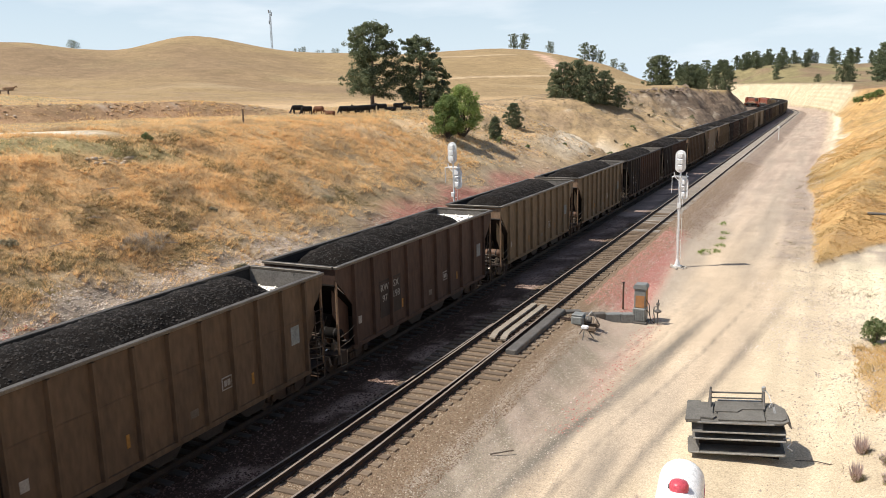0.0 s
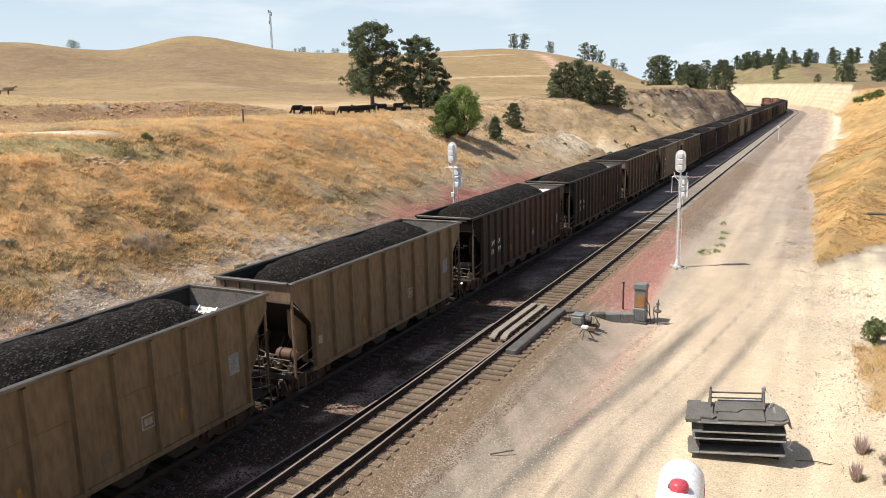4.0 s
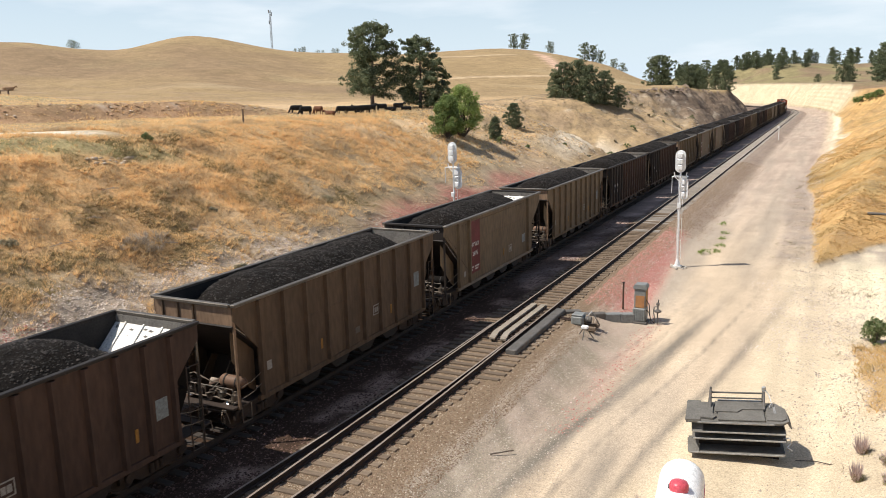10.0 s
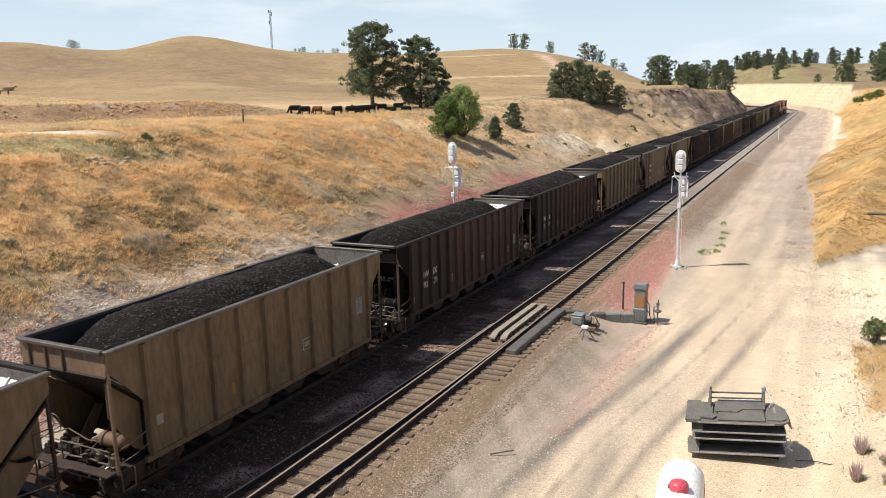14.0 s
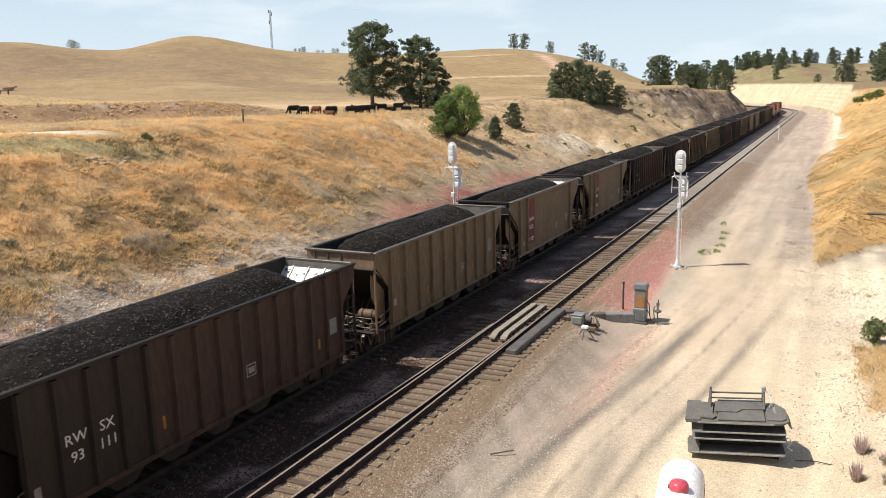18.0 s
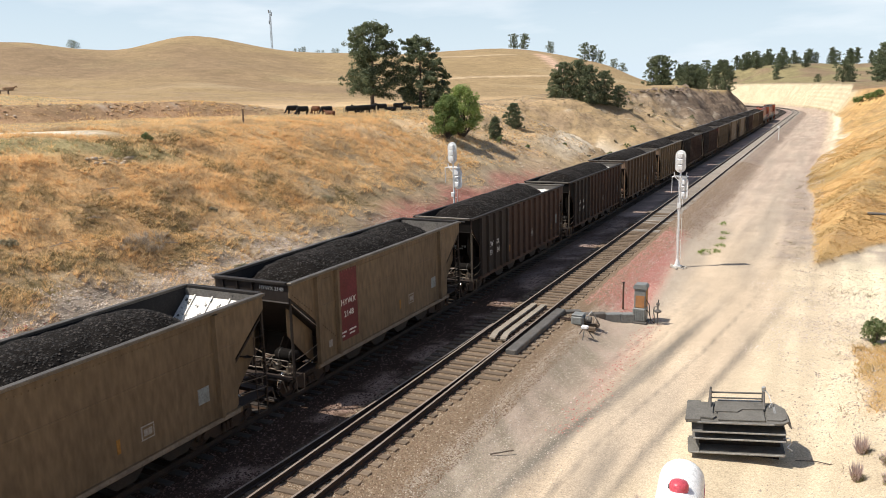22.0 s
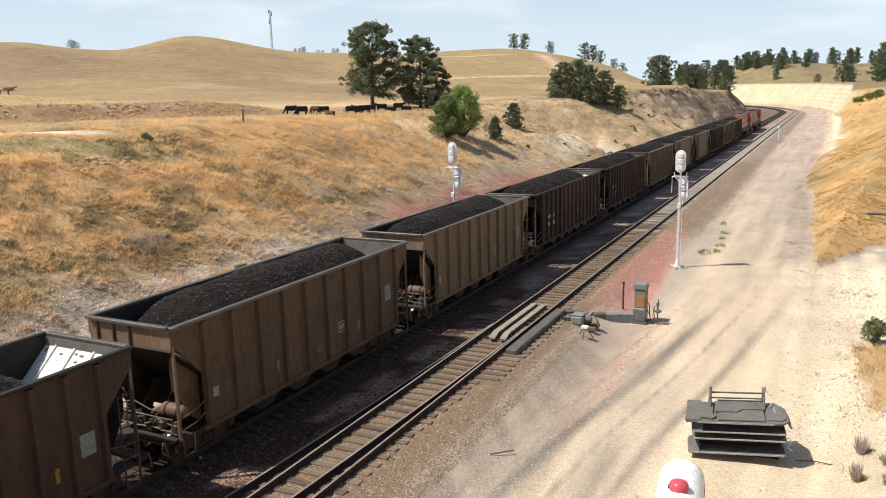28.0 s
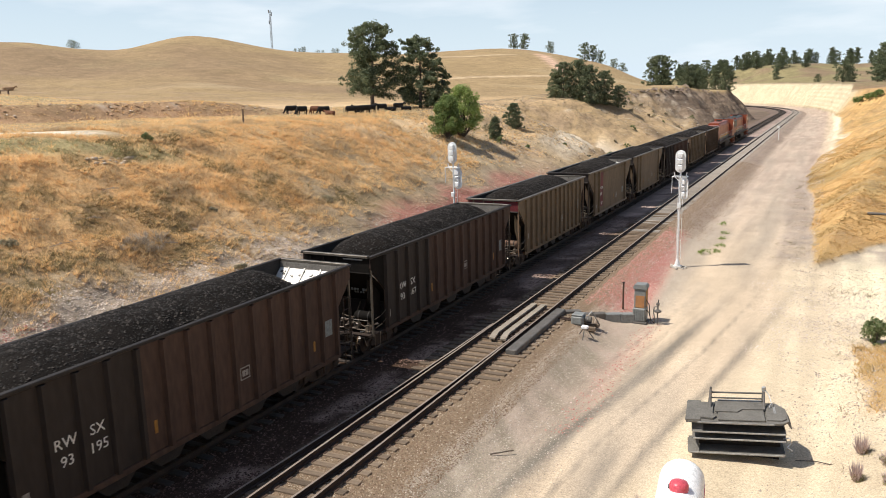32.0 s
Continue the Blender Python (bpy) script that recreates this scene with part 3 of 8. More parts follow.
def lettering(text, size, material, parent, m, name="lettering", label=""):
    c = bpy.data.curves.new(name, "FONT")
    c.body, c.size, c.align_x, c.align_y, c.extrude, c.resolution_u = text, size, "CENTER", "CENTER", 0.004, 2
    tmp = bpy.data.objects.new(name, c)
    me = bpy.data.meshes.new_from_object(tmp)
    bpy.data.objects.remove(tmp)
    bpy.data.curves.remove(c)
    me.materials.clear()
    me.materials.append(material)
    return part(name, me, material, parent, label, at=m)


# ---- ground: one sheet, dug out by the railway cut, to the horizon ----
def steps(near_lo, near_hi, step, far_lo, far_hi, grow, cap=1e9):
    right, left, d = [near_hi], [near_lo], step
    while right[-1] < far_hi:
        d = min(d * grow, cap if right[-1] < 470 else 1e9)
        right.append(right[-1] + d)
    d = step
    while left[-1] > far_lo:
        d = d * grow
        left.append(left[-1] - d)
    return np.array(left[:0:-1] + list(np.arange(near_lo, near_hi, step)) + right)


def blend(a, b, w):
    return a + (np.array(b) - a) * w[..., None]


def zone_colours(x, y, z):
    """Base colour of the ground by what covers it, with the train's shade put in beside it."""
    s, u = along_across(x, y)
    nat = natural(x, y)
    n1, n2, n3 = fbm(x, y, 3.5, 4, 51), fbm(x, y, 22, 4, 52), fbm(x, y, 0.9, 3, 53)
    col = np.zeros(x.shape + (3,)) + np.array((0.55, 0.345, 0.165))
    far = smooth(90, 190, np.hypot(x, y))
    col = blend(col, (0.325, 0.23, 0.122), far)
    # duller sweeps and greener hollows on the far slopes
    col = blend(col, (0.25, 0.172, 0.103), smooth(-0.15, 0.3, fbm(x, y * 1.6, 120, 5, 54)) * 0.85 * far * smooth(130, 200, np.hypot(x, y)))
    col = blend(col, (0.27, 0.26, 0.12), smooth(0.2, 0.6, n2) * 0.3 * (1 - 0.6 * far))
    col = blend(col, (0.60, 0.445, 0.275), smooth(48, 75, s) * (u < -8) * (1 - far) * 0.8)
    # the plateau: drier and duller than the bank, with greenish sweeps
    plateau = smooth(7.0, 7.7, z) * (u < -20) * smooth(110, 95, np.hypot(x, y))
    col = blend(col, (0.385, 0.275, 0.155), plateau * 0.85)
    col = blend(col, (0.29, 0.245, 0.13), plateau * smooth(-0.1, 0.4, fbm(x * 0.5, y, 7, 3, 55)) * 0.7)
    # the left bank: golden grass above, grey stubble and gravel below
    sink = 1.4 * smooth(46, 38, s)
    low = smooth(5.6 - sink, 2.4 - sink, z + 1.8 * n1 + 1.2 * n2) * (u < -8)
    col = blend(col, (0.33, 0.255, 0.165), low * 0.9)
    col = blend(col, (0.25, 0.20, 0.14), smooth(0.05, 0.4, n1) * low * 0.7)
    col = blend(col, (0.33, 0.265, 0.195), smooth(0.9, -0.2, z + 0.7 * n1) * (u < -8))
    grey = smooth(-0.05, 0.45, fbm(x, y, 11, 3, 57)) * (u < -8) * smooth(7.6, 6.4, z)
    col = blend(col, (0.36, 0.29, 0.205), grey * 0.55)
    clump = fbm(x, y, 1.9, 3, 61) + 0.5 * fbm(x, y, 5, 2, 62)
    col = blend(col, (0.24, 0.175, 0.085), smooth(0.0, 0.4, clump) * (u < -11) * smooth(1.0, 2.2, z) * smooth(8.5, 7.0, z) * smooth(60, 42, s) * 0.7)
    col = blend(col, (0.47, 0.39, 0.32), smooth(2.0, 1.2, z + 0.7 * n1) * (u < -8) * smooth(42, 36, s) * 0.6)
    red_left = smooth(42, 47, s) * smooth(86, 72, s) * smooth(2.2, 1.0, z + n1) * (u < -7)
    col = blend(col, (0.33, 0.135, 0.11), red_left * 0.9)
    # bare cut face at the end of the left bank, sparse further on
    bare = smooth(166, 192, s) * (u < -8) * smooth(0.1, 1.2, nat - z)
    col = blend(col, (0.19, 0.14, 0.103), bare * 0.92)
    beds = 0.5 + 0.5 * np.sin(z * 5.0 + 1.6 * n1 + 0.02 * s)
    col = blend(col, (0.11, 0.08, 0.06), bare * smooth(0.55, 0.95, beds) * 0.6)
    col = blend(col, (0.06, 0.045, 0.035), bare * smooth(1.3, 0.5, nat - z) * smooth(-0.1, 0.3, fbm(x, y, 9, 3, 48)) * 0.9)
    col = blend(col, (0.44, 0.37, 0.29), np.exp(-((s - 178) / 9) ** 2) * bare * smooth(0.5, 1.4, nat - z) * smooth(3.5, 2.0, nat - z) * smooth(-0.2, 0.3, fbm(x, y, 2.5, 3, 49)))
    col = blend(col, (0.40, 0.33, 0.25), bare * smooth(0.3, 0.5, n1 + 0.3 * n3) * smooth(235, 190, s))
    mid = smooth(70, 110, s) * smooth(188, 168, s) * (u < -8) * smooth(0.2, 1.5, nat - z)
    col = blend(col, (0.435, 0.305, 0.165), mid * 0.9)
    col = blend(col, (0.27, 0.195, 0.12), mid * smooth(0.0, 0.35, n1 + 0.4 * n3) * 0.6)
    col = blend(col, (0.50, 0.43, 0.34), mid * smooth(0.35, 0.55, -n1 + 0.4 * n3) * 0.5)
    col = blend(col, (0.33, 0.235, 0.15), smooth(60, 90, s) * smooth(200, 150, s) * (u < -11) * smooth(0.05, 0.35, fbm(x, y, 4, 4, 74)) * 0.6)
    path = smooth(2.6, 1.6, np.abs(u + 18.5 + 0.104 * (s - 93) - 0.3 * n1)) * smooth(90, 96, s) * smooth(140, 132, s)
    col = blend(col, (0.58, 0.48, 0.35), path)
    # pale service road on the plateau, a green strip beside it, the broken edge of a terrace, and a reddish track up the far hill
    road = smooth(1.3, 0.8, np.abs(x + 32.9 - 0.30 * (y - 30) + 0.3 * n2)) * smooth(37.5, 33.5, y) * (u < -24)
    col = blend(col, (0.30, 0.265, 0.135), smooth(1.9, 0.5, np.abs(x + 28.6 - 0.25 * (y - 30))) * smooth(42, 34, y) * 0.8)
    col = blend(col, (0.70, 0.62, 0.49), road)
    edge_d = terrace_side(x, y)
    scar = smooth(-1.5, 0.5, edge_d) * smooth(4.5, 2.4, edge_d) * smooth(70, 62, y) * (u < -30)
    col = blend(col, (0.30, 0.18, 0.105), scar * (0.8 + 0.2 * n3))
    col = blend(col, (0.40, 0.34, 0.27), scar * smooth(0.2, 0.5, n3) * smooth(1.5, 3.0, edge_d))
    line = np.abs(x + 93 + 0.555 * (y - 331) + 2 * fbm(x, y, 60, 2, 58))
    col = blend(col, (0.60, 0.40, 0.29), smooth(4.5, 2.2, line) * smooth(322, 330, y) * smooth(392, 384, y) * (u < -60) * 0.9)
    line = np.abs(y - 318.8 - 1.05 * (x + 91) + 2 * fbm(x, y, 50, 2, 60))
    col = blend(col, (0.56, 0.42, 0.27), smooth(3.6, 1.4, line) * smooth(-89, -93, x) * smooth(-160, -120, x) * 0.85)
    line = np.abs(y - 365.3 - 0.78 * (x + 134.8) + 2 * fbm(x, y, 50, 2, 67))
    col = blend(col, (0.56, 0.43, 0.28), smooth(3.0, 1.2, line) * smooth(-128, -134, x) * smooth(-185, -160, x) * 0.7)
    col = blend(col, (0.52, 0.41, 0.25), smooth(0.35, 0.7, fbm(x * 0.4, y, 30, 3, 59)) * far * 0.3)
    # right bank: bright straw, chalk where it is bare
    right = (u > 8) * np.where(s > 46, smooth(-0.66, -0.5, z), smooth(-0.2, 0.6, z))
    col = blend(col, (0.50, 0.31, 0.128), right * 0.9)
    col = blend(col, (0.30, 0.24, 0.13), right * smooth(285, 310, s) * 0.85)
    col = blend(col, (0.27, 0.22, 0.11), right * smooth(0.0, 0.4, fbm(x, y, 11, 4, 75)) * 0.6 * smooth(20, 60, s))
    col = blend(col, (0.30, 0.20, 0.11), right * smooth(0.0, 0.5, fbm(x, y, 2.6, 4, 76)) * 0.45)
    chalk_r = right * smooth(1.3, 0.2, z + 0.8 * n1)
    col = blend(col, (0.50, 0.42, 0.30), chalk_r * smooth(47, 44, s) * 0.5 + (0.8 * right * smooth(98, 120, s) * smooth(0.6, 0.1, z + 0.6 * n1)))
    chalk = smooth(268, 290, s + 5 * n1) * (u > 5) * smooth(0.15, 0.6, nat - z) * smooth(0.2, 1.2, z)
    layers = 0.5 + 0.5 * np.sin(z * 4.2 + 0.6 * n1 + 0.4 * n2)
    col = blend(col, (0.66, 0.555, 0.375), chalk)
    col = blend(col, (0.54, 0.44, 0.285), chalk * layers * 0.85)
    lip = smooth(262, 285, s) * (u > 5) * smooth(1.0, 0.25, np.abs(nat - z) + 0.35 * n1) * smooth(5, 7, z)
    col = blend(col, (0.20, 0.14, 0.095), lip * 0.75)
    col = blend(col, (0.25, 0.22, 0.105), smooth(288, 310, s) * (u > 5) * smooth(0.12, 0.02, nat - z) * smooth(-0.2, 0.2, fbm(x, y, 14, 3, 68)) * 0.7)
    green = np.exp(-((s - 282) / 16) ** 2 - ((u - 9) / 3) ** 2)
    col = blend(col, (0.16, 0.19, 0.06), green * smooth(-0.1, 0.3, n1) * 0.8)
    # floor of the cut: dirt road, wheel tracks, dusty shoulders
    verge = smooth(12.9, 13.5, u + 0.4 * n1) * smooth(25, 27, s) * smooth(36, 33.5, s) * (u < 16)
    col = blend(col, (0.40, 0.265, 0.125), verge)
    flat = (u > 2.2) * smooth(0.25, -0.1, z) * (u < 40) * (1 - verge) * (1 - (s > 46) * (u > 10) * (s < 110) * smooth(-0.64, -0.5, z))
    dirt = np.array((0.55, 0.43, 0.305))
    col = blend(col, dirt, flat)
    col = blend(col, (0.76, 0.64, 0.44), flat * smooth(11.5, 13.5, u) * smooth(36, 40, s))
    col = blend(col, (0.62, 0.50, 0.345), flat * (1 - smooth(11.5, 13.5, u) * smooth(36, 40, s)) * smooth(9.2, 11.0, u + 3.4 * smooth(40, 10, s) + 0.8 * n1) * smooth(62, 46, s))
    col = blend(col, (0.43, 0.355, 0.27), flat * smooth(5.6, 4.2, u + 0.9 * n1))
    col = blend(col, (0.40, 0.305, 0.24), flat * smooth(55, 95, s) * smooth(11.5, 10.0, u + 0.5 * n1) * 0.85)
    ditch = smooth(0.2, 1.0, u - np.interp(s, RIGHT_TOE[0], RIGHT_TOE[1]) + 2.6 + 0.5 * n1) * smooth(48, 54, s) * smooth(125, 95, s) * (z < 0.5)
    col = blend(col, (0.29, 0.235, 0.195), flat * ditch * (0.65 + 0.5 * n3).clip(0, 1))
    col = blend(col, (0.46, 0.365, 0.285), flat * smooth(45, 70, s) * smooth(10.0, 8.5, u + n1) * 0.5)
    col = blend(col, (0.37, 0.31, 0.24), flat * smooth(42, 56, s) * smooth(120, 90, s) * np.exp(-((u - 7.7 + 0.3 * n1) / 0.85) ** 2) * (0.55 + 0.4 * fbm(s * 0.06, u, 0.3, 3, 70)).clip(0, 1))
    grain = fbm(s * 0.05, u, 0.5, 3, 66) + 0.6 * fbm(s * 0.3, u, 1.1, 3, 69) + 0.5 * n3
    col = col * (1 + (flat * 0.2 * grain)[..., None])
    # wheel tracks: pairs of ruts that swing in from the shoulder and run along the road
    ruts = 0
    swing = np.interp(s, (0, 8, 18.6, 22, 27.6, 32.5, 38.6, 44, 60), (2.6, 3.4, 4.4, 4.85, 5.9, 6.58, 7.44, 8.05, 8.6))
    for c, w, k in ((0.0, 0.17, 0.85), (0.3, 0.07, 0.45), (-0.42, 0.10, 0.35), (-1.55, 0.035, 0.55), (1.2, 0.05, 0.45), (2.6, 0.13, 0.55), (-0.9, 0.08, 0.3)):
        way = swing + c + 0.1 * fbm(s, s * 0, 14, 2, 63)
        ruts = np.maximum(ruts, k * np.exp(-((u - way) / (w * (1.2 + 0.015 * s))) ** 2))
    ruts = np.maximum(ruts, 0.7 * np.exp(-((u - 6.55) / 0.3) ** 2) * smooth(15, 18, s) * smooth(23.5, 20.5, s))
    streak = 0.7 + 0.45 * fbm(s * 0.06, u - swing, 0.22, 3, 64)
    col = blend(col, (0.17, 0.15, 0.122), flat * np.clip(ruts * streak * 1.7, 0, 0.92) * smooth(47, 30, s))
    col = blend(col, (0.36, 0.30, 0.235), flat * smooth(-0.1, 0.5, fbm(s * 0.1, u, 1.2, 3, 65)) * 0.45 * smooth(10, 8, u))
    col = blend(col, (0.42, 0.19, 0.155), smooth(34, 38, s) * smooth(56, 48, s) * smooth(1.8, 2.3, u) * smooth(4.4, 3.2, u + 0.5 * n1 + 0.05 * (s - 44)))
    col = blend(col, (0.45, 0.30, 0.25), smooth(18, 24, s) * smooth(36, 32, s) * smooth(2.4, 3.0, u) * smooth(4.6, 3.8, u + 0.5 * n1) * 0.4)
    shoulder = smooth(2.2, 2.8, u) * smooth(5.0, 3.6, u + 0.6 * n1) * smooth(36, 30, s)
    col = blend(col, (0.245, 0.205, 0.15), shoulder * (0.6 + 0.9 * fbm(x + 0.8 * y, y * 0.3, 0.8, 3, 77)).clip(0, 1))
    col = blend(col, (0.44, 0.24, 0.19), smooth(23, 27, s) * smooth(36, 30, s) * np.exp(-((u - 4.9 - 0.02 * (s - 28) - 0.3 * n1) / 0.45) ** 2) * 0.3)
    # ballast
    bed = smooth(2.5, 2.1, u + 0.25 * n1) * (u > -1.45)
    col = blend(col, (0.19, 0.138, 0.092), bed)
    col = blend(col, (0.34, 0.285, 0.23), bed * smooth(60, 110, s))
    col = blend(col, (0.27, 0.205, 0.16), smooth(0.8, 1.2, u) * smooth(4.3, 3.0, u + 0.6 * n1) * smooth(50, 62, s) * (0.75 + 0.5 * n3).clip(0, 1))
    # beside the train: coal dust and its cast shade, painted into the ground
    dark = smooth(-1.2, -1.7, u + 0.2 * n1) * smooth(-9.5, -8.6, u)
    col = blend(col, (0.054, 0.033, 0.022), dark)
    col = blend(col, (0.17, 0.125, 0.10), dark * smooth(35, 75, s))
    # paler pink kept where sun comes through the gaps between the cars
    col = blend(col, (0.46, 0.32, 0.25), dark * smooth(0.0, 0.25, n3 + 0.6 * n1) * smooth(-2.7, -2.3, u) * 0.6)
    col = blend(col, (0.50, 0.38, 0.33), dark * smooth(34, 42, s) * smooth(-3.3, -2.9, u) * (0.5 + 0.6 * n3).clip(0, 1) * 0.7)
    return col


def build_ground():
    left, right = steps(-34, -9, 0.34, -1600, -9, 1.05), steps(1.6, 15, 0.17, 1.6, 1500, 1.05)
    xs = np.concatenate([left, np.arange(-8.5, 1.5, 0.45), right])
    ys = steps(9, 105, 0.33, -500, 2600, 1.03, 0.95)
    gx, gy = np.meshgrid(xs, ys)
    gz = land(gx, gy)
    nx, ny = len(xs), len(ys)
    i = np.arange(nx * ny).reshape(ny, nx)
    quads = np.stack([i[:-1, :-1], i[:-1, 1:], i[1:, 1:], i[1:, :-1]], -1).reshape(-1, 4)
    me = raw_mesh("ground", np.stack([gx, gy, gz], -1).reshape(-1, 3), quads, M_GROUND)
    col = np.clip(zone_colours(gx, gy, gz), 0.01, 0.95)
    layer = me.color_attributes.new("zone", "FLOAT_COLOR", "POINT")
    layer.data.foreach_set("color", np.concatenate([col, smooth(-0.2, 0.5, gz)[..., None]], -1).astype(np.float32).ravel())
    me.polygons.foreach_set("use_smooth", [True] * len(me.polygons))
    return tagged(new("ground", me), "dry grassland and dusty cut with a dirt road", kind="structure")


build_ground()


def height(x, y):
    return float(land(np.array([x], float), np.array([y], float))[0])

# ---- the two tracks ----
TRAIN_TRACK = -4.68
RAIL = [(-0.07, -0.175), (0.07, -0.175), (0.07, -0.16), (0.012, -0.14), (0.012, -0.045), (0.035, -0.035), (0.035, -0.004), (0.026, 0.0),
        (-0.026, 0.0), (-0.035, -0.004), (-0.035, -0.035), (-0.012, -0.045), (-0.012, -0.14), (-0.07, -0.16)]


def rail_mesh(stations, lateral):
    """A rail drawn along the track; lateral is a number or a function of the station."""
    sh = Shape()
    n = len(RAIL)
    pts = []
    for s in stations:
        lat = lateral(s) if callable(lateral) else lateral
        x, y, a = track_point(s, lat)
        pts.append([(x + p * math.cos(a), y + p * math.sin(a), q) for p, q in RAIL])
    vs = [p for ring in pts for p in ring]
    fs, slots = [], []
    for k in range(len(pts) - 1):
        for i in range(n):
            j = (i + 1) % n
            fs.append((k * n + i, k * n + j, (k + 1) * n + j, (k + 1) * n + i))
            slots.append(1 if i in (6, 7, 8) else 0)
    sh.v, sh.f, sh.mi = vs, fs, slots
    sh.f += [tuple(range(n)), tuple(range((len(pts) - 1) * n, len(pts) * n))]
    sh.mi += [0, 0]
    return sh


STATIONS = [-40, 0, 20, 40, 80, 160, 240, 300] + [311 + 6 * i for i in range(50)]
near_track = thing("railway_track", "empty railway track with rusty rails on timber ties", "track", kind="structure")
far_track = thing("railway_track", "railway track under the coal train, ties dusted black", "track", kind="structure")
for owner, centre in ((near_track, 0.0), (far_track, TRAIN_TRACK)):
    for side in (-0.755, 0.755):
        part("rail", rail_mesh(STATIONS, centre + side), [M_RAIL_SIDE if centre == 0 else M_TRUCK, M_RAIL_TOP if centre == 0 else M_TRUCK], owner)


# the turnout: points at 29 m, its other route leaves to the left towards the bridge
def lead(s):
    return -0.00115 * max(30.0 - s, 0) ** 2 - 0.0085 * max(30.0 - s, 0)


turnout = thing("turnout", "railway turnout with steel points and pale sliding plates", "turnout", kind="structure")
POINT_STATIONS = [-6 + 1.5 * i for i in range(25)]
part("curved_rail", rail_mesh([s for s in POINT_STATIONS if s <= 30], lambda s: 0.755 - 0.072 + lead(s)), [M_RAIL_SIDE, M_RAIL_TOP], turnout)
part("curved_rail", rail_mesh([s for s in POINT_STATIONS if s <= 31], lambda s: -0.755 - 0.074 + lead(s)), [M_RAIL_SIDE, M_RAIL_TOP], turnout)
for x in (-0.42, 0.06):
    part("slide_plate", Shape().prism([(x, 33.8), (x, 29.0), (x + 0.16, 28.2), (x + 0.42, 28.2), (x + 0.25, 29.05), (x + 0.25, 33.8)], 2, -0.10, -0.03), M_PAN, turnout)
    part("plate_web", Shape().box(x + 0.255, x + 0.285, 29.1, 33.8, -0.16, -0.09, 0.005), M_PLATE, turnout)
part("heater_duct", Shape().box(0.98, 1.42, 26.9, 33.25, -0.24, 0.02, 0.03), M_DUCT, turnout)
for i in range(9):
    y = 28.4 + 0.62 * i
    part("rod" if i % 3 else "switch_rod", Shape().box(-0.7, 0.7, y - 0.03, y + 0.03, -0.15, -0.11), M_RAIL_SIDE, turnout)


def tie_mesh(length, seed):
    rnd = random.Random(seed)
    w = 0.115 + rnd.uniform(-0.008, 0.008)
    return Shape().box(-length / 2, length / 2, -w, w, -0.36, -0.177, 0.012)


def lay_ties():
    rnd = random.Random(4)
    kinds = [tie_mesh(2.6 + 0.03 * i, i).mesh("tie", M_TIE) for i in range(4)]
    grey_kinds = [tie_mesh(2.6, 40 + i).mesh("tie", M_GREY_TIE) for i in range(2)]
    long_kinds = [tie_mesh(3.5, 9 + i).mesh("tie", M_TIE) for i in range(2)]
    dark_kinds = [tie_mesh(2.6, 20 + i).mesh("tie", M_DARK_TIE) for i in range(2)]
    plate = Shape().box(-0.18, 0.18, -0.095, 0.095, -0.18, -0.165).mesh("tie_plate", M_PLATE)
    s = 8.0
    k = 0
    while s < 118:
        x, y, a = track_point(s, 0)
        turn = rnd.gauss(0, 0.012)
        me = kinds[k % 4]
        off = rnd.uniform(-0.05, 0.05)
        if 24 < s < 33.5:
            me = long_kinds[k % 2]
            off += 0.02
        elif s <= 24:
            off -= 0.12
        if s > 52 + 14 * rnd.random():
            me = grey_kinds[k % 2]
        t = part("tie", me, M_TIE, near_track, at=pose(x + off, y, rnd.uniform(-0.012, 0.004), 0, 0, math.degrees(turn)))
        if s < 40:
            for side in (-0.755, 0.755):
                part("tie_plate", plate, M_PLATE, t, at=pose(side - off, 0, 0))
        s += 0.53 + rnd.uniform(-0.03, 0.03)
        k += 1
    rest, dark = Shape(), Shape()
    while s < 430:
        x, y, a = track_point(s, 0)
        c, d = math.cos(a), math.sin(a)
        q = [(x + p * c - w * d, y + p * d + w * c, -0.178) for p, w in ((-1.3, -0.11), (1.3, -0.11), (1.3, 0.11), (-1.3, 0.11))]
        rest.add(q + [(p[0], p[1], -0.3) for p in q], [(0, 1, 2, 3), (0, 1, 5, 4), (1, 2, 6, 5), (2, 3, 7, 6), (3, 0, 4, 7)])
        s += 0.53
    tagged(part("distant_ties", rest, M_GREY_TIE, near_track), kind="stuff")
    s = 8.0
    while s < 60:
        part("tie", dark_kinds[k % 2], M_DARK_TIE, far_track, at=pose(TRAIN_TRACK + rnd.uniform(-0.04, 0.04), s, rnd.uniform(-0.02, 0)))
        s += 0.53
        k += 1
    while s < 430:
        x, y, a = track_point(s, TRAIN_TRACK)
        c, d = math.cos(a), math.sin(a)
        q = [(x + p * c - w * d, y + p * d + w * c, -0.185) for p, w in ((-1.3, -0.11), (1.3, -0.11), (1.3, 0.11), (-1.3, 0.11))]
        dark.add(q + [(p[0], p[1], -0.3) for p in q], [(0, 1, 2, 3), (0, 1, 5, 4), (1, 2, 6, 5), (2, 3, 7, 6), (3, 0, 4, 7)])
        s += 0.53
    tagged(part("distant_ties", dark, M_DARK_TIE, far_track), kind="stuff")

# ---- the coal train ----
HALF = 1.52          # half the width of a car body inside its ribs
TOP = 3.98           # rim above the rail


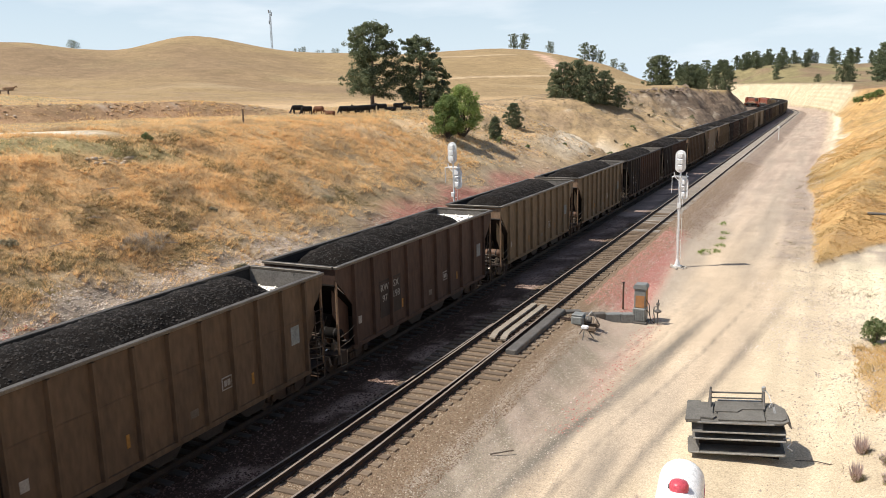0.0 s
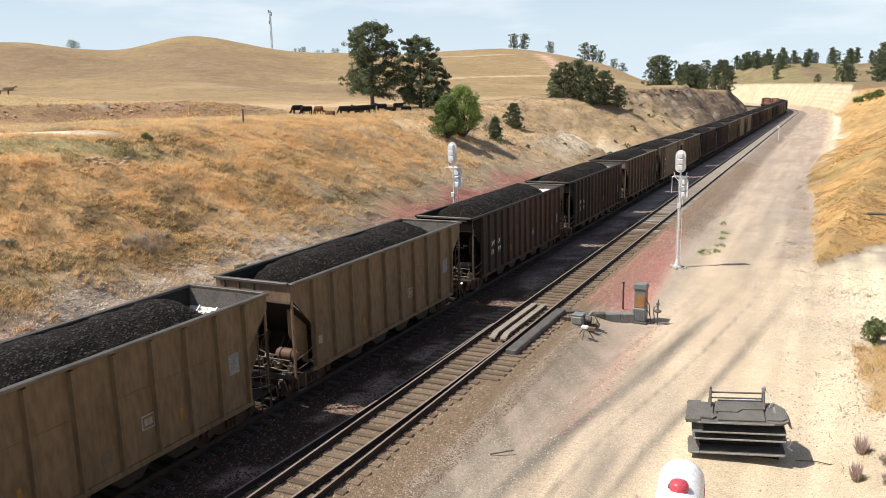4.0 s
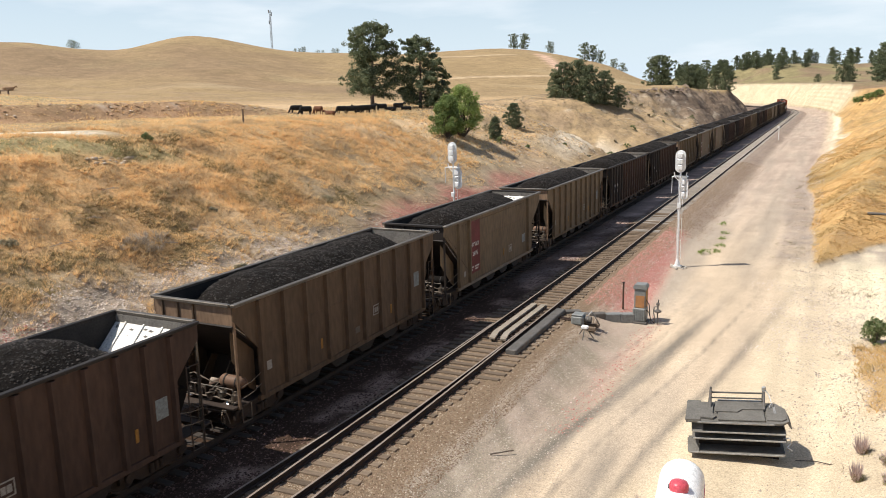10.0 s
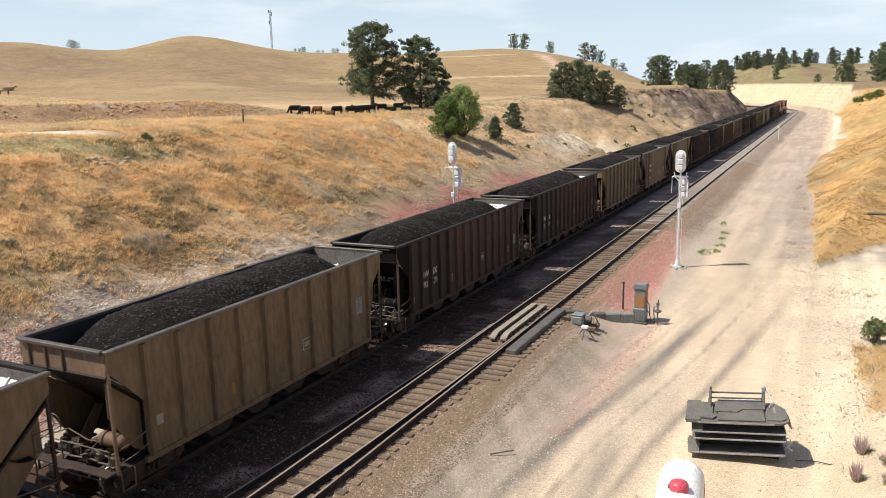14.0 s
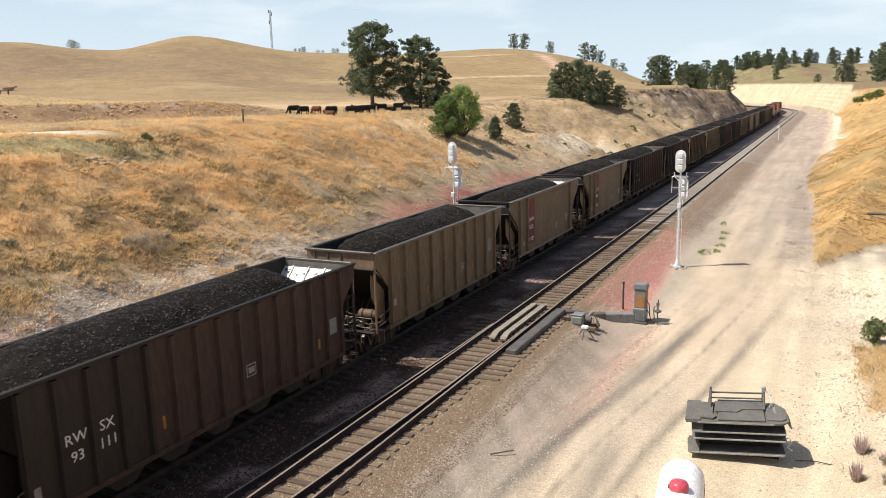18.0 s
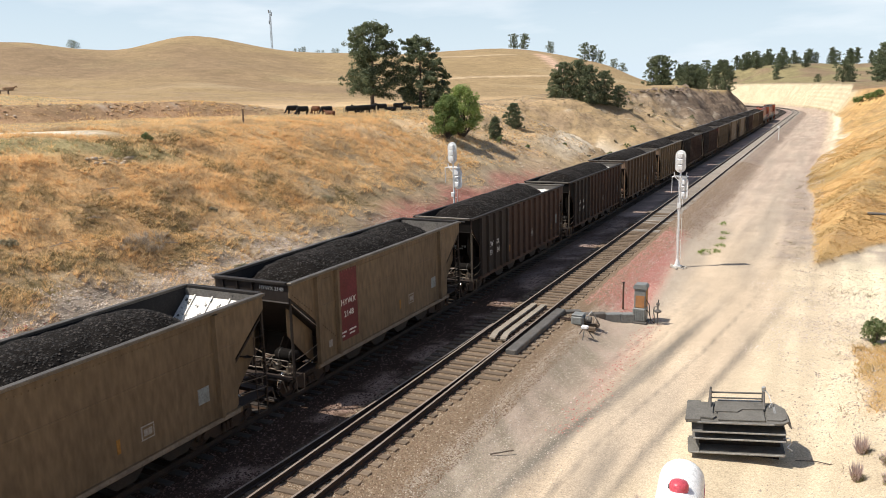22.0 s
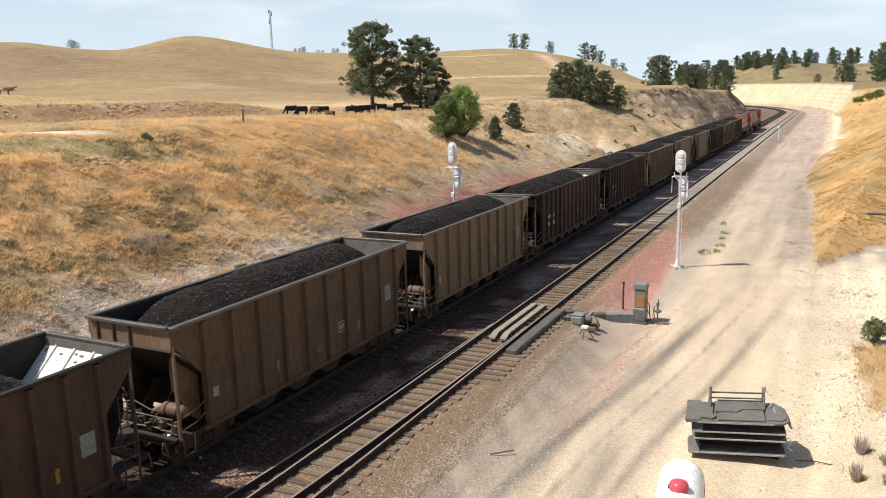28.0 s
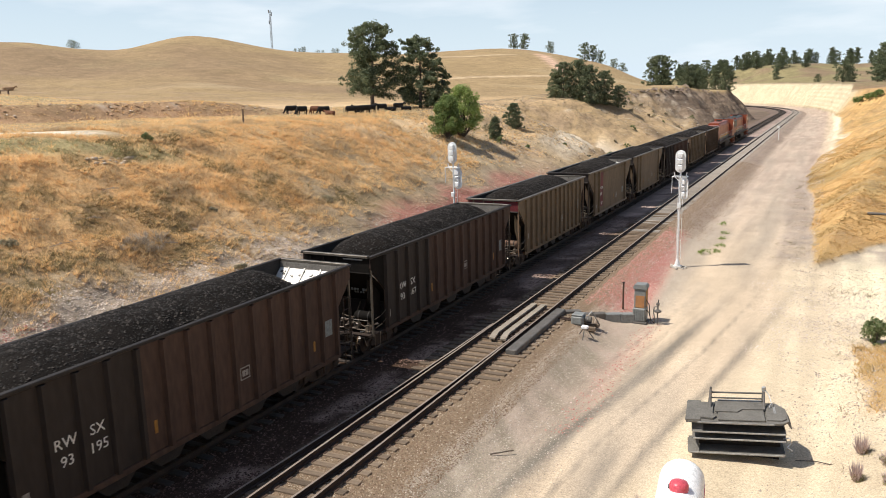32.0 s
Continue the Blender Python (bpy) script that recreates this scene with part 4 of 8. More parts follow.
def wheel_mesh():
    me = Shape().lathe([(0.05, -0.09), (0.12, -0.09), (0.13, -0.05), (0.38, -0.03), (0.405, -0.07), (0.455, -0.068), (0.46, 0.03), (0.492, 0.045),
                        (0.49, 0.07), (0.40, 0.07), (0.38, 0.03), (0.13, 0.05), (0.10, 0.12), (0.05, 0.12)], (0, 0, 0), 0, 24)
    sh = me
    sh.mi = [1 if i % 13 in (5, 6) and i < 13 * 24 else 0 for i in range(len(sh.f))]
    return sh.mesh("wheel", [M_TRUCK, M_WHEEL], False)


WHEEL = wheel_mesh()


def side_frame_mesh():
    outline = [(-1.15, 0.62), (-1.15, 0.36), (-0.72, 0.36), (-0.5, 0.22), (0.5, 0.22), (0.72, 0.36), (1.15, 0.36), (1.15, 0.62), (0.6, 0.72), (-0.6, 0.72)]
    sh = Shape().prism(outline, 0, -0.06, 0.06)
    for y in (-0.16, 0.0, 0.16):
        sh.tube((0.1, y, 0.3), (0.1, y, 0.56), 0.065, None, 8)
    for y in (-0.89, 0.89):
        sh.tube((0.05, y, 0.46), (0.14, y, 0.46), 0.13, None, 10)
    return sh.mesh("side_frame", M_TRUCK)


SIDE_FRAME = side_frame_mesh()
BOLSTER = Shape().box(-1.0, 1.0, -0.2, 0.2, 0.45, 0.78, 0.03).mesh("bolster", M_TRUCK)
AXLE = Shape().tube((-0.95, 0, 0), (0.95, 0, 0), 0.085, None, 10).mesh("axle", M_TRUCK)


def add_truck(car, y, axles=(-0.89, 0.89)):
    t = part("truck", BOLSTER, M_TRUCK, car, "cast steel truck with polished wheel treads", at=pose(0, y, 0))
    for a in axles:
        part("axle", AXLE, M_TRUCK, t, at=pose(0, a, 0.46))
        part("wheel", WHEEL, M_TRUCK, t, at=pose(-0.755, a, 0.46))
        part("wheel", WHEEL, M_TRUCK, t, at=pose(0.755, a, 0.46, 0, 0, 180))
    part("side_frame", SIDE_FRAME, M_TRUCK, t, at=pose(-1.0, 0, 0, 0, 0, 180))
    part("side_frame", SIDE_FRAME, M_TRUCK, t, at=pose(1.0, 0, 0))
    return t


def coal_mesh(length, seed, low_end):
    """A heaped load, lower at both ends, with loose lumps on it."""
    nx, ny = 34, int(length / 0.11)
    xs, ys = np.linspace(-HALF + 0.07, HALF - 0.07, nx), np.linspace(0.5, length - 0.5, ny)
    gx, gy = np.meshgrid(xs, ys)

    def load(x, y):
        cross = 1 - np.abs(x / HALF) ** 2.0
        end = np.minimum(smooth(0.0, 2.6 + 0.4 * fbm(x + seed, y, 2.0, 2, seed), y), smooth(length - 0.35 - 0.35 * low_end, length - 2.8 - 0.8 * low_end, y))
        return 2.88 - 0.65 * low_end * smooth(length - 2.0, length - 0.6, y) + 0.86 * end + 0.62 * cross * (0.3 + 0.7 * end) + 0.10 * fbm(x + 9 * seed, y, 1.8, 3, seed + 1) + 0.05 * fbm(x + 5 * seed, y, 0.3, 2, seed + 2)
    gz = load(gx, gy)
    i = np.arange(nx * ny).reshape(ny, nx)
    quads = np.stack([i[:-1, :-1], i[:-1, 1:], i[1:, 1:], i[1:, :-1]], -1).reshape(-1, 4)
    tri = np.concatenate([quads[:, [0, 1, 2]], quads[:, [0, 2, 3]]])
    verts = np.stack([gx, gy, gz], -1).reshape(-1, 3)
    rnd = np.random.RandomState(seed)
    n = 9000
    px_, py_ = rnd.uniform(-HALF + 0.1, HALF - 0.1, n), rnd.uniform(0.6, length - 0.6, n)
    pz_ = load(px_, py_)
    bv, bf = lumps(np.stack([px_, py_, pz_], -1), 0.012 + 0.038 * rnd.rand(n) ** 2.2, rnd)
    me = raw_mesh("coal_load", np.concatenate([verts, bv]), np.concatenate([tri, bf + len(verts)]), M_COAL)
    me.materials.append(M_COAL_BITS)
    me.polygons.foreach_set("material_index", np.r_[np.zeros(len(tri), np.int32), np.ones(len(bf), np.int32)])
    return me


def lumps(centres, sizes, rnd, sunk=True):
    """Angular stones: squashed, turned bodies at the centres; sunk ones have no underside."""
    n = len(centres)
    base = np.array([(1, 0, 0), (-1, 0, 0), (0, 1, 0), (0, -1, 0), (0, 0, 0.8), (0, 0, -0.8)], float)
    v = base[None] * (0.65 + 0.7 * rnd.rand(n, 6, 1)) * sizes[:, None, None]
    a, b = rnd.rand(n) * 6.283, (rnd.rand(n) - 0.5) * (0.9 if sunk else 1.6)
    c, s = np.cos(a)[:, None], np.sin(a)[:, None]
    x, y, z = v[..., 0] * c - v[..., 1] * s, v[..., 0] * s + v[..., 1] * c, v[..., 2]
    c, s = np.cos(b)[:, None], np.sin(b)[:, None]
    v = np.stack([x * c - z * s, y, x * s + z * c], -1) + centres[:, None]
    f = np.array([(0, 2, 4), (2, 1, 4), (1, 3, 4), (3, 0, 4), (2, 0, 5), (1, 2, 5), (3, 1, 5), (0, 3, 5)][:4 if sunk else 8])
    return v.reshape(-1, 3), (f[None] + 6 * np.arange(n)[:, None, None]).reshape(-1, 3)


LOADS = {}


def coal_load(length, seed, low_end):
    key = (round(length, 2), seed, low_end)
    if key not in LOADS:
        LOADS[key] = coal_mesh(length, seed, low_end)
    return LOADS[key]


STYLES = {
    # ribs along a side, width and depth of a rib, where the side sheet stops short of the ends
    "ribbed": dict(n=15, w=0.10, d=0.12, cut=0.95, tall=TOP, label="grimy black and rust-brown ribbed coal car, heaped with coal"),
    "panelled": dict(n=10, w=0.075, d=0.12, cut=1.0, tall=TOP + 0.08, label="dusty brown panelled coal car, heaped with coal"),
    "smooth": dict(n=0, w=0.11, d=0.12, cut=1.35, tall=TOP + 0.12, label="dusty tan smooth-sided coal car, heaped with coal"),
    "close_ribbed": dict(n=13, w=0.09, d=0.12, cut=1.0, tall=TOP + 0.06, label="tan ribbed coal car with a red end, heaped with coal"),
}


def coal_car(style, paint, length, seed, low_end):
    st = STYLES[style]
    body, top = CAR_PAINTS[paint], st["tall"]
    car = thing("coal_car", st["label"], "coal car", group="cars of the coal train")
    L, cut = length, st["cut"]
    two_tone = style == "ribbed"
    end_paint = CAR_PAINTS["black"] if two_tone or style == "smooth" else body
    edge = 1.0
    grime = random.Random(seed * 7 + low_end)
    for sgn in (1, -1):
        low = top - 0.47
        knee = 2.5
        outline = [(0.0, top), (0.0, low), (cut, knee), (cut, edge + 0.1), (cut + 0.12, edge), (L - cut - 0.12, edge), (L - cut, edge + 0.1), (L - cut, knee), (L, low), (L, top)]
        x0, x1 = sorted((sgn * (HALF - 0.045), sgn * HALF))
        wall = part("side_wall", Shape().prism(outline, 0, x0, x1), body, car)
        # two-tone cars: the first bays are black
        ribs = []
        if st["n"]:
            ribs = [cut + 0.08 + (L - 2 * cut - 0.16) * i / (st["n"] - 1) for i in range(st["n"])]
        else:
            ribs = [cut + 0.05, cut + 1.24, L - cut - 0.75]
        d = st["d"]
        rx0, rx1 = sorted((sgn * HALF, sgn * (HALF + d)))
        rib = Shape().prism([(rx0 if sgn > 0 else rx1, -st["w"]), (rx1 if sgn > 0 else rx0, -st["w"] * 0.55), (rx1 if sgn > 0 else rx0, st["w"] * 0.55), (rx0 if sgn > 0 else rx1, st["w"])],
                            2, edge, top - 0.1).mesh("rib", body)
        if ribs:
            dark_rib = rib.copy()
            dark_rib.materials.clear()
            dark_rib.materials.append(CAR_PAINTS["black"])
            for k, y in enumerate(ribs):
                part("rib", dark_rib if two_tone and k < 5 else rib, body, wall, at=pose(0, y, 0))
        if two_tone:
            part("black_bay", Shape().prism([(0.0, top - 0.1), (0.0, low), (cut - 0.002, knee), (cut - 0.002, top - 0.1)], 0, *sorted((sgn * HALF, sgn * (HALF + 0.004)))), M_END_BLACK, wall, "black painted leading bays")
            part("black_bay", Shape().box(*sorted((sgn * HALF, sgn * (HALF + 0.004))), cut, ribs[4], edge + 0.01, top - 0.1), CAR_PAINTS["black"], wall, "black painted leading bays")
        part("side_sill", Shape().box(*sorted((sgn * (HALF - 0.08), sgn * (HALF + 0.05))), cut - 0.1, L - cut + 0.1, edge - 0.15, edge + 0.012, 0.01), body, car)
        if style == "panelled":
            part("wall_seam", Shape().box(*sorted((sgn * HALF, sgn * (HALF + 0.012))), cut, L - cut, 2.78, 2.815), body, wall)
        part("top_chord", Shape().box(*sorted((sgn * (HALF - 0.07), sgn * (HALF + (0.08 if two_tone else 0.11)))), -0.02, L + 0.02, top - 0.07, top + 0.02, 0.015), M_BLACK if two_tone else M_RIM, car)
        inner = [(0.09, top - 0.05), (0.09, top - 0.66), (2.9, 1.09), (L - 2.9, 1.09), (L - 0.09, top - (0.32 if low_end else 0.66)), (L - 0.09, top - 0.05)]
        part("inner_wall", Shape().prism(inner, 0, *sorted((sgn * (HALF - 0.06), sgn * (HALF - 0.05)))), M_LINER_DULL, car)
    for e, y0 in ((1, 0.0), (-1, L)):
        at = lambda v: y0 + e * v
        lo, hi = sorted((at(-0.085), at(0.07)))
        part("end_chord", Shape().box(-HALF + 0.075, HALF - 0.075, lo, hi, top - 0.07, top + 0.03, 0.015), M_BLACK if style == "smooth" else M_RIM, car)
        lo, hi = sorted((at(0.0), at(0.035)))
        part("end_panel", Shape().box(-HALF + 0.046, HALF - 0.046, lo, hi, top - 0.62, top - 0.07), M_RED_PANEL if style == "close_ribbed" else M_END_PALE if style == "panelled" and paint != "rust" else M_END_BLACK if two_tone else end_paint, car)
        for xr in (-1.15, -0.55, 0.05):
            lo, hi = sorted((at(-0.05), at(-0.001)))
            part("end_stiffener", Shape().box(xr - 0.025, xr + 0.025, lo, hi, top - 0.62, top - 0.08), M_END_BLACK if two_tone else end_paint, car)
        slope = [(at(0.0), top - 0.62), (at(2.9), 1.05), (at(2.86), 1.0), (at(-0.03), top - 0.66)]
        part("slope_sheet", Shape().prism(slope, 0, -HALF + 0.046, HALF - 0.046), M_END_BLACK if paint == "rust" else CAR_PAINTS["black"], car)
        hi = top - (0.3 if low_end and e < 0 else 0.64)
        lin = [(at(0.09), hi), (at(2.9), 1.08), (at(2.89), 1.07), (at(0.06), hi - 0.01)]
        part("inner_end_panel", Shape().box(-HALF + 0.065, HALF - 0.065, *sorted((at(0.045), at(0.08))), hi - 0.005, top - 0.075), M_LINER_GREY, car, "dull grey inner end panel")
        liner = Shape().prism(lin, 0, -HALF + 0.065, HALF - 0.065)
        sheet = part("liner_sheet", liner, M_LINER, car, "bright worn aluminium lining")
        grade = (hi - 1.08) / 2.81
        for xr in (-1.05, -0.35, 0.35, 1.05):
            part("liner_rib", Shape().prism([(at(0.10), hi + 0.05), (at(2.8), 1.21), (at(2.8), 1.13), (at(0.10), hi - 0.02)], 0, xr - 0.022, xr + 0.022), M_LINER, sheet)
        if e < 0:
            spots = Shape()
            for k in range(26):
                xg, d = grime.uniform(-1.35, 1.35), 0.16 + (0.2 * grime.random() if k < 17 else 0.4 + 0.5 * grime.random())
                w, h = grime.uniform(0.03, 0.11), grime.uniform(0.015, 0.05)
                zc = hi - grade * (d - 0.09) + 0.008
                spots.add([(xg - w, at(d), zc), (xg - w * 0.3, at(d - h), zc + grade * h), (xg + w, at(d - h * 0.4), zc + grade * h * 0.4), (xg + w * 0.5, at(d + h), zc - grade * h), (xg - w * 0.6, at(d + h * 0.8), zc - grade * h * 0.8)], [(0, 1, 2, 3, 4)])
            tagged(part("grime", spots, M_GRIME, sheet), kind="stuff")
        for sgn in (1, -1):
            part("corner_post", Shape().box(*sorted((sgn * (HALF - 0.075), sgn * (HALF - 0.004))), *sorted((at(0.02), at(0.10))), 0.9, top - 0.45, 0.01), end_paint if style == "smooth" else M_RIM if two_tone else M_END_PALE, car)
            grade_out = (top - 1.66) / 2.86
            gus = [(at(0.14), top - 0.74 - 0.14 * grade_out), (at(cut + 0.1), top - 0.76 - (cut + 0.1) * grade_out), (at(cut + 0.1), 1.06), (at(cut - 0.2), 1.25), (at(0.14), 2.3)]
            # ribbed cars: a near-black gusset in place of the opening's shade
            part("end_gusset", Shape().prism(gus, 0, *sorted((sgn * (HALF - 0.30), sgn * (HALF - 0.28)))), M_END_BLACK if two_tone else body, car)
        # open end framing: buffer beam, side walkways, diagonal struts
        lo, hi = sorted((at(-0.26), at(0.02)))
        part("end_platform", Shape().box(-HALF + 0.05, HALF - 0.05, lo, hi, 0.94, 1.0, 0.01), M_TRUCK, car)
        for sgn in (1, -1):
            lo, hi = sorted((at(0.03), at(1.5)))
            part("walkway", Shape().box(*sorted((sgn * (HALF - 0.55), sgn * (HALF - 0.06))), lo, hi, 0.9, 0.95, 0.008), M_TRUCK, car)
            strut = Shape().prism([(at(0.4), 1.0), (at(0.9), 1.0), (at(1.45), 1.9), (at(1.2), 2.0)], 0, *sorted((sgn * 0.52, sgn * 0.55)))
            part("slope_strut", strut, body if style != "smooth" else CAR_PAINTS["black"], car)
        lo, hi = sorted((at(-0.34), at(-0.265)))
        part("end_sill", Shape().box(-0.55, 0.55, lo, hi, 0.74, 1.0, 0.01), M_TRUCK, car)
        coup = Shape().box(-0.09, 0.09, *sorted((at(-0.3), at(-0.52))), 0.76, 0.92, 0.02)
        coup.box(-0.17, 0.15, *sorted((at(-0.5), at(-0.72))), 0.7, 1.0, 0.04)
        part("coupler", coup, M_TRUCK, car)
        hose = Shape().pipe([(0.35, at(-0.3), 0.8), (0.36, at(-0.5), 0.62), (0.2, at(-0.64), 0.5), (0.02, at(-0.7), 0.52)], 0.028)
        part("air_hose", hose, M_BLACK, car)
        part("uncoupling_lever", Shape().pipe([(0.1, at(-0.42), 1.0), (0.4, at(-0.4), 0.96), (1.35, at(-0.38), 0.96), (1.45, at(-0.36), 0.62)], 0.016), M_PIPE, car)
        # ladder at one corner of each end
        sx = -1 if e > 0 else 1
        lad = Shape()
        for z in (0.45, 0.8, 1.25, 1.65, 2.05, 2.45, 2.85):
            lad.tube((sx * (HALF + 0.03), at(0.1), z), (sx * (HALF + 0.03), at(0.55), z), 0.013, None, 6)
        lad.tube((sx * (HALF + 0.03), at(0.55), 0.42), (sx * (HALF + 0.03), at(0.55), 2.9), 0.02, None, 6)
        lad.tube((sx * (HALF + 0.03), at(0.1), 0.42), (sx * (HALF + 0.03), at(0.1), 2.9), 0.02, None, 6)
        part("ladder", lad, M_TRUCK, car)
        for sgn in (1, -1):
            grab = Shape().pipe([(sgn * (HALF + 0.02), at(0.1), 1.55), (sgn * (HALF + 0.06), at(0.55), 1.62), (sgn * (HALF + 0.02), at(cut), 1.72)], 0.013)
            part("grab_iron", grab, M_PIPE, car)
            part("grab_iron", Shape().pipe([(sgn * (HALF + 0.02), at(0.1), 1.2), (sgn * (HALF + 0.06), at(0.55), 1.27), (sgn * (HALF + 0.02), at(cut), 1.37)], 0.013), M_PIPE, car)
            stp = Shape().pipe([(sgn * HALF, at(0.1), 0.95), (sgn * HALF, at(0.12), 0.45), (sgn * HALF, at(0.5), 0.45), (sgn * HALF, at(0.52), 0.95)], 0.018)
            part("sill_step", stp, M_PIPE, car)
        rail = Shape().pipe([(-1.3, at(0.0), 1.0), (-1.3, at(0.0), 1.5), (1.3, at(0.0), 1.5), (1.3, at(0.0), 1.0)], 0.018)
        rail.pipe([(-0.4, at(0.0), 1.5), (-0.4, at(0.0), 1.0)], 0.016)
        part("end_rail", rail, M_RIM, car)
        lo, hi = sorted((at(1.9), at(1.94)))
        part("bulkhead", Shape().box(-HALF + 0.1, HALF - 0.1, lo, hi, 0.85, 1.72), M_BLACK, car)
        add_truck(car, at(1.45))
    # brake gear on the leading end
    tank_shape = Shape().lathe([(0.02, 0.38), (0.14, 0.42), (0.2, 0.5), (0.2, 1.2), (0.14, 1.28), (0.02, 1.32)], (0, 0.55, 1.5), 0, 16)
    # reservoirs that no sun reaches get their shade as a near-black colour
    reservoir = part("air_reservoir", tank_shape, M_RESERVOIR if style in ("panelled", "close_ribbed") and paint != "rust" else M_END_BLACK, car, "dusty brake air reservoir", True)
    for x in (0.62, 1.05):
        part("strap", Shape().lathe([(0.203, x), (0.213, x), (0.213, x + 0.05), (0.203, x + 0.05)], (0, 0.55, 1.5), 0, 16), M_BLACK, reservoir)
    cyl = part("brake_cylinder", Shape().tube((-0.75, 0.35, 1.15), (-0.1, 0.35, 1.15), 0.15, None, 14), M_TRUCK, car)
    part("cylinder_head", Shape().tube((-0.1, 0.35, 1.15), (-0.03, 0.35, 1.15), 0.18, None, 14), M_TRUCK, cyl)
    for line, r in (([(-1.3, 0.1, 1.02), (-0.9, 0.12, 1.1), (-0.2, 0.1, 1.08), (0.5, 0.12, 1.12), (1.3, 0.1, 1.04)], 0.028),
                    ([(-1.0, 0.2, 1.0), (-1.0, 0.2, 1.5), (-0.4, 0.25, 1.72), (0.2, 0.3, 1.5), (0.45, 0.4, 1.45)], 0.02),
                    ([(-0.3, 0.15, 1.05), (-0.3, 0.15, 1.42), (0.1, 0.15, 1.42), (0.1, 0.15, 1.05)], 0.022), ([(0.35, 0.1, 1.0), (0.5, 0.2, 1.35), (1.0, 0.25, 1.18), (1.35, 0.2, 1.25)], 0.022),
                    ([(0.2, 0.05, 1.2), (0.6, 0.1, 1.32), (0.75, 0.1, 1.08), (1.25, 0.1, 1.1)], 0.024), ([(0.0, 0.5, 1.1), (0.3, 0.8, 1.5), (0.3, 1.1, 1.9)], 0.02)):
        part("brake_pipe", Shape().pipe(line, r), M_PIPE, car)
    for x, z, w, m in ((-1.1, 1.1, 0.13, M_TRUCK), (1.2, 1.16, 0.09, M_PIPE), (0.3, 1.1, 0.13, M_TRUCK), (0.75, 1.2, 0.07, M_RIM), (-0.5, 1.4, 0.09, M_TRUCK)):
        valve = part("brake_valve", Shape().box(x - w, x + w, 0.08, 0.32, z - 0.08, z + 0.12, 0.03), m, car)
        part("valve_cap", Shape().tube((x, 0.2, z + 0.12), (x, 0.2, z + 0.19), w * 0.55, None, 10), m, valve)
    wheel = Shape()
    for i in range(16):
        a, b = 2 * math.pi * i / 16, 2 * math.pi * (i + 1) / 16
        wheel.tube((-0.55 + 0.25 * math.cos(a), -0.02, 1.95 + 0.25 * math.sin(a)), (-0.55 + 0.25 * math.cos(b), -0.02, 1.95 + 0.25 * math.sin(b)), 0.014, None, 5)
    for i in range(3):
        a = 2 * math.pi * i / 3
        wheel.tube((-0.55, -0.02, 1.95), (-0.55 + 0.25 * math.cos(a), -0.02, 1.95 + 0.25 * math.sin(a)), 0.012, None, 5)
    part("brake_wheel", wheel, M_RIM, car)
    part("centre_sill", Shape().box(-0.26, 0.26, -0.1, L + 0.1, 0.66, 0.93, 0.02), M_BLACK, car)
    # discharge bays between the trucks
    bays = 5 if style in ("ribbed", "close_ribbed") else 4
    span = (L - 5.6) / bays
    for i in range(bays):
        y = 2.8 + span * i
        sh = Shape().prism([(y + 0.03, 1.0), (y + span - 0.03, 1.0), (y + span * 0.68, 0.5), (y + span * 0.32, 0.5)], 0, -1.42, 1.42)
        part("hopper_bay", sh, M_BLACK, car)
    part("coal_load", coal_load(L, seed, low_end), M_COAL, car, "heap of crushed black coal")
    return car


FACE = Matrix(((0, 0, 1, 0), (1, 0, 0, 0), (0, 1, 0, 0), (0, 0, 0, 1)))   # text turned onto the side towards +x, read along +y


def side_mark(car, name, y, z, w, h, material, out=0.006, label=""):
    part(name, Shape().box(HALF - 0.002, HALF + out, y - w / 2, y + w / 2, z - h / 2, z + h / 2), material, car, label)


def test_plate(car, y, z, field):
    """A small stencilled plate: a white frame round two bars."""
    plate = part("test_plate", Shape().box(HALF, HALF + 0.008, y, y + 0.42, z, z + 0.38), M_TAG, car)
    part("plate_field", Shape().box(HALF + 0.008, HALF + 0.011, y + 0.035, y + 0.385, z + 0.035, z + 0.345), field, plate)
    for a in (0.08, 0.22):
        part("plate_mark", Shape().box(HALF + 0.011, HALF + 0.014, y + a, y + a + 0.12, z + 0.1, z + 0.28), M_TAG, plate)


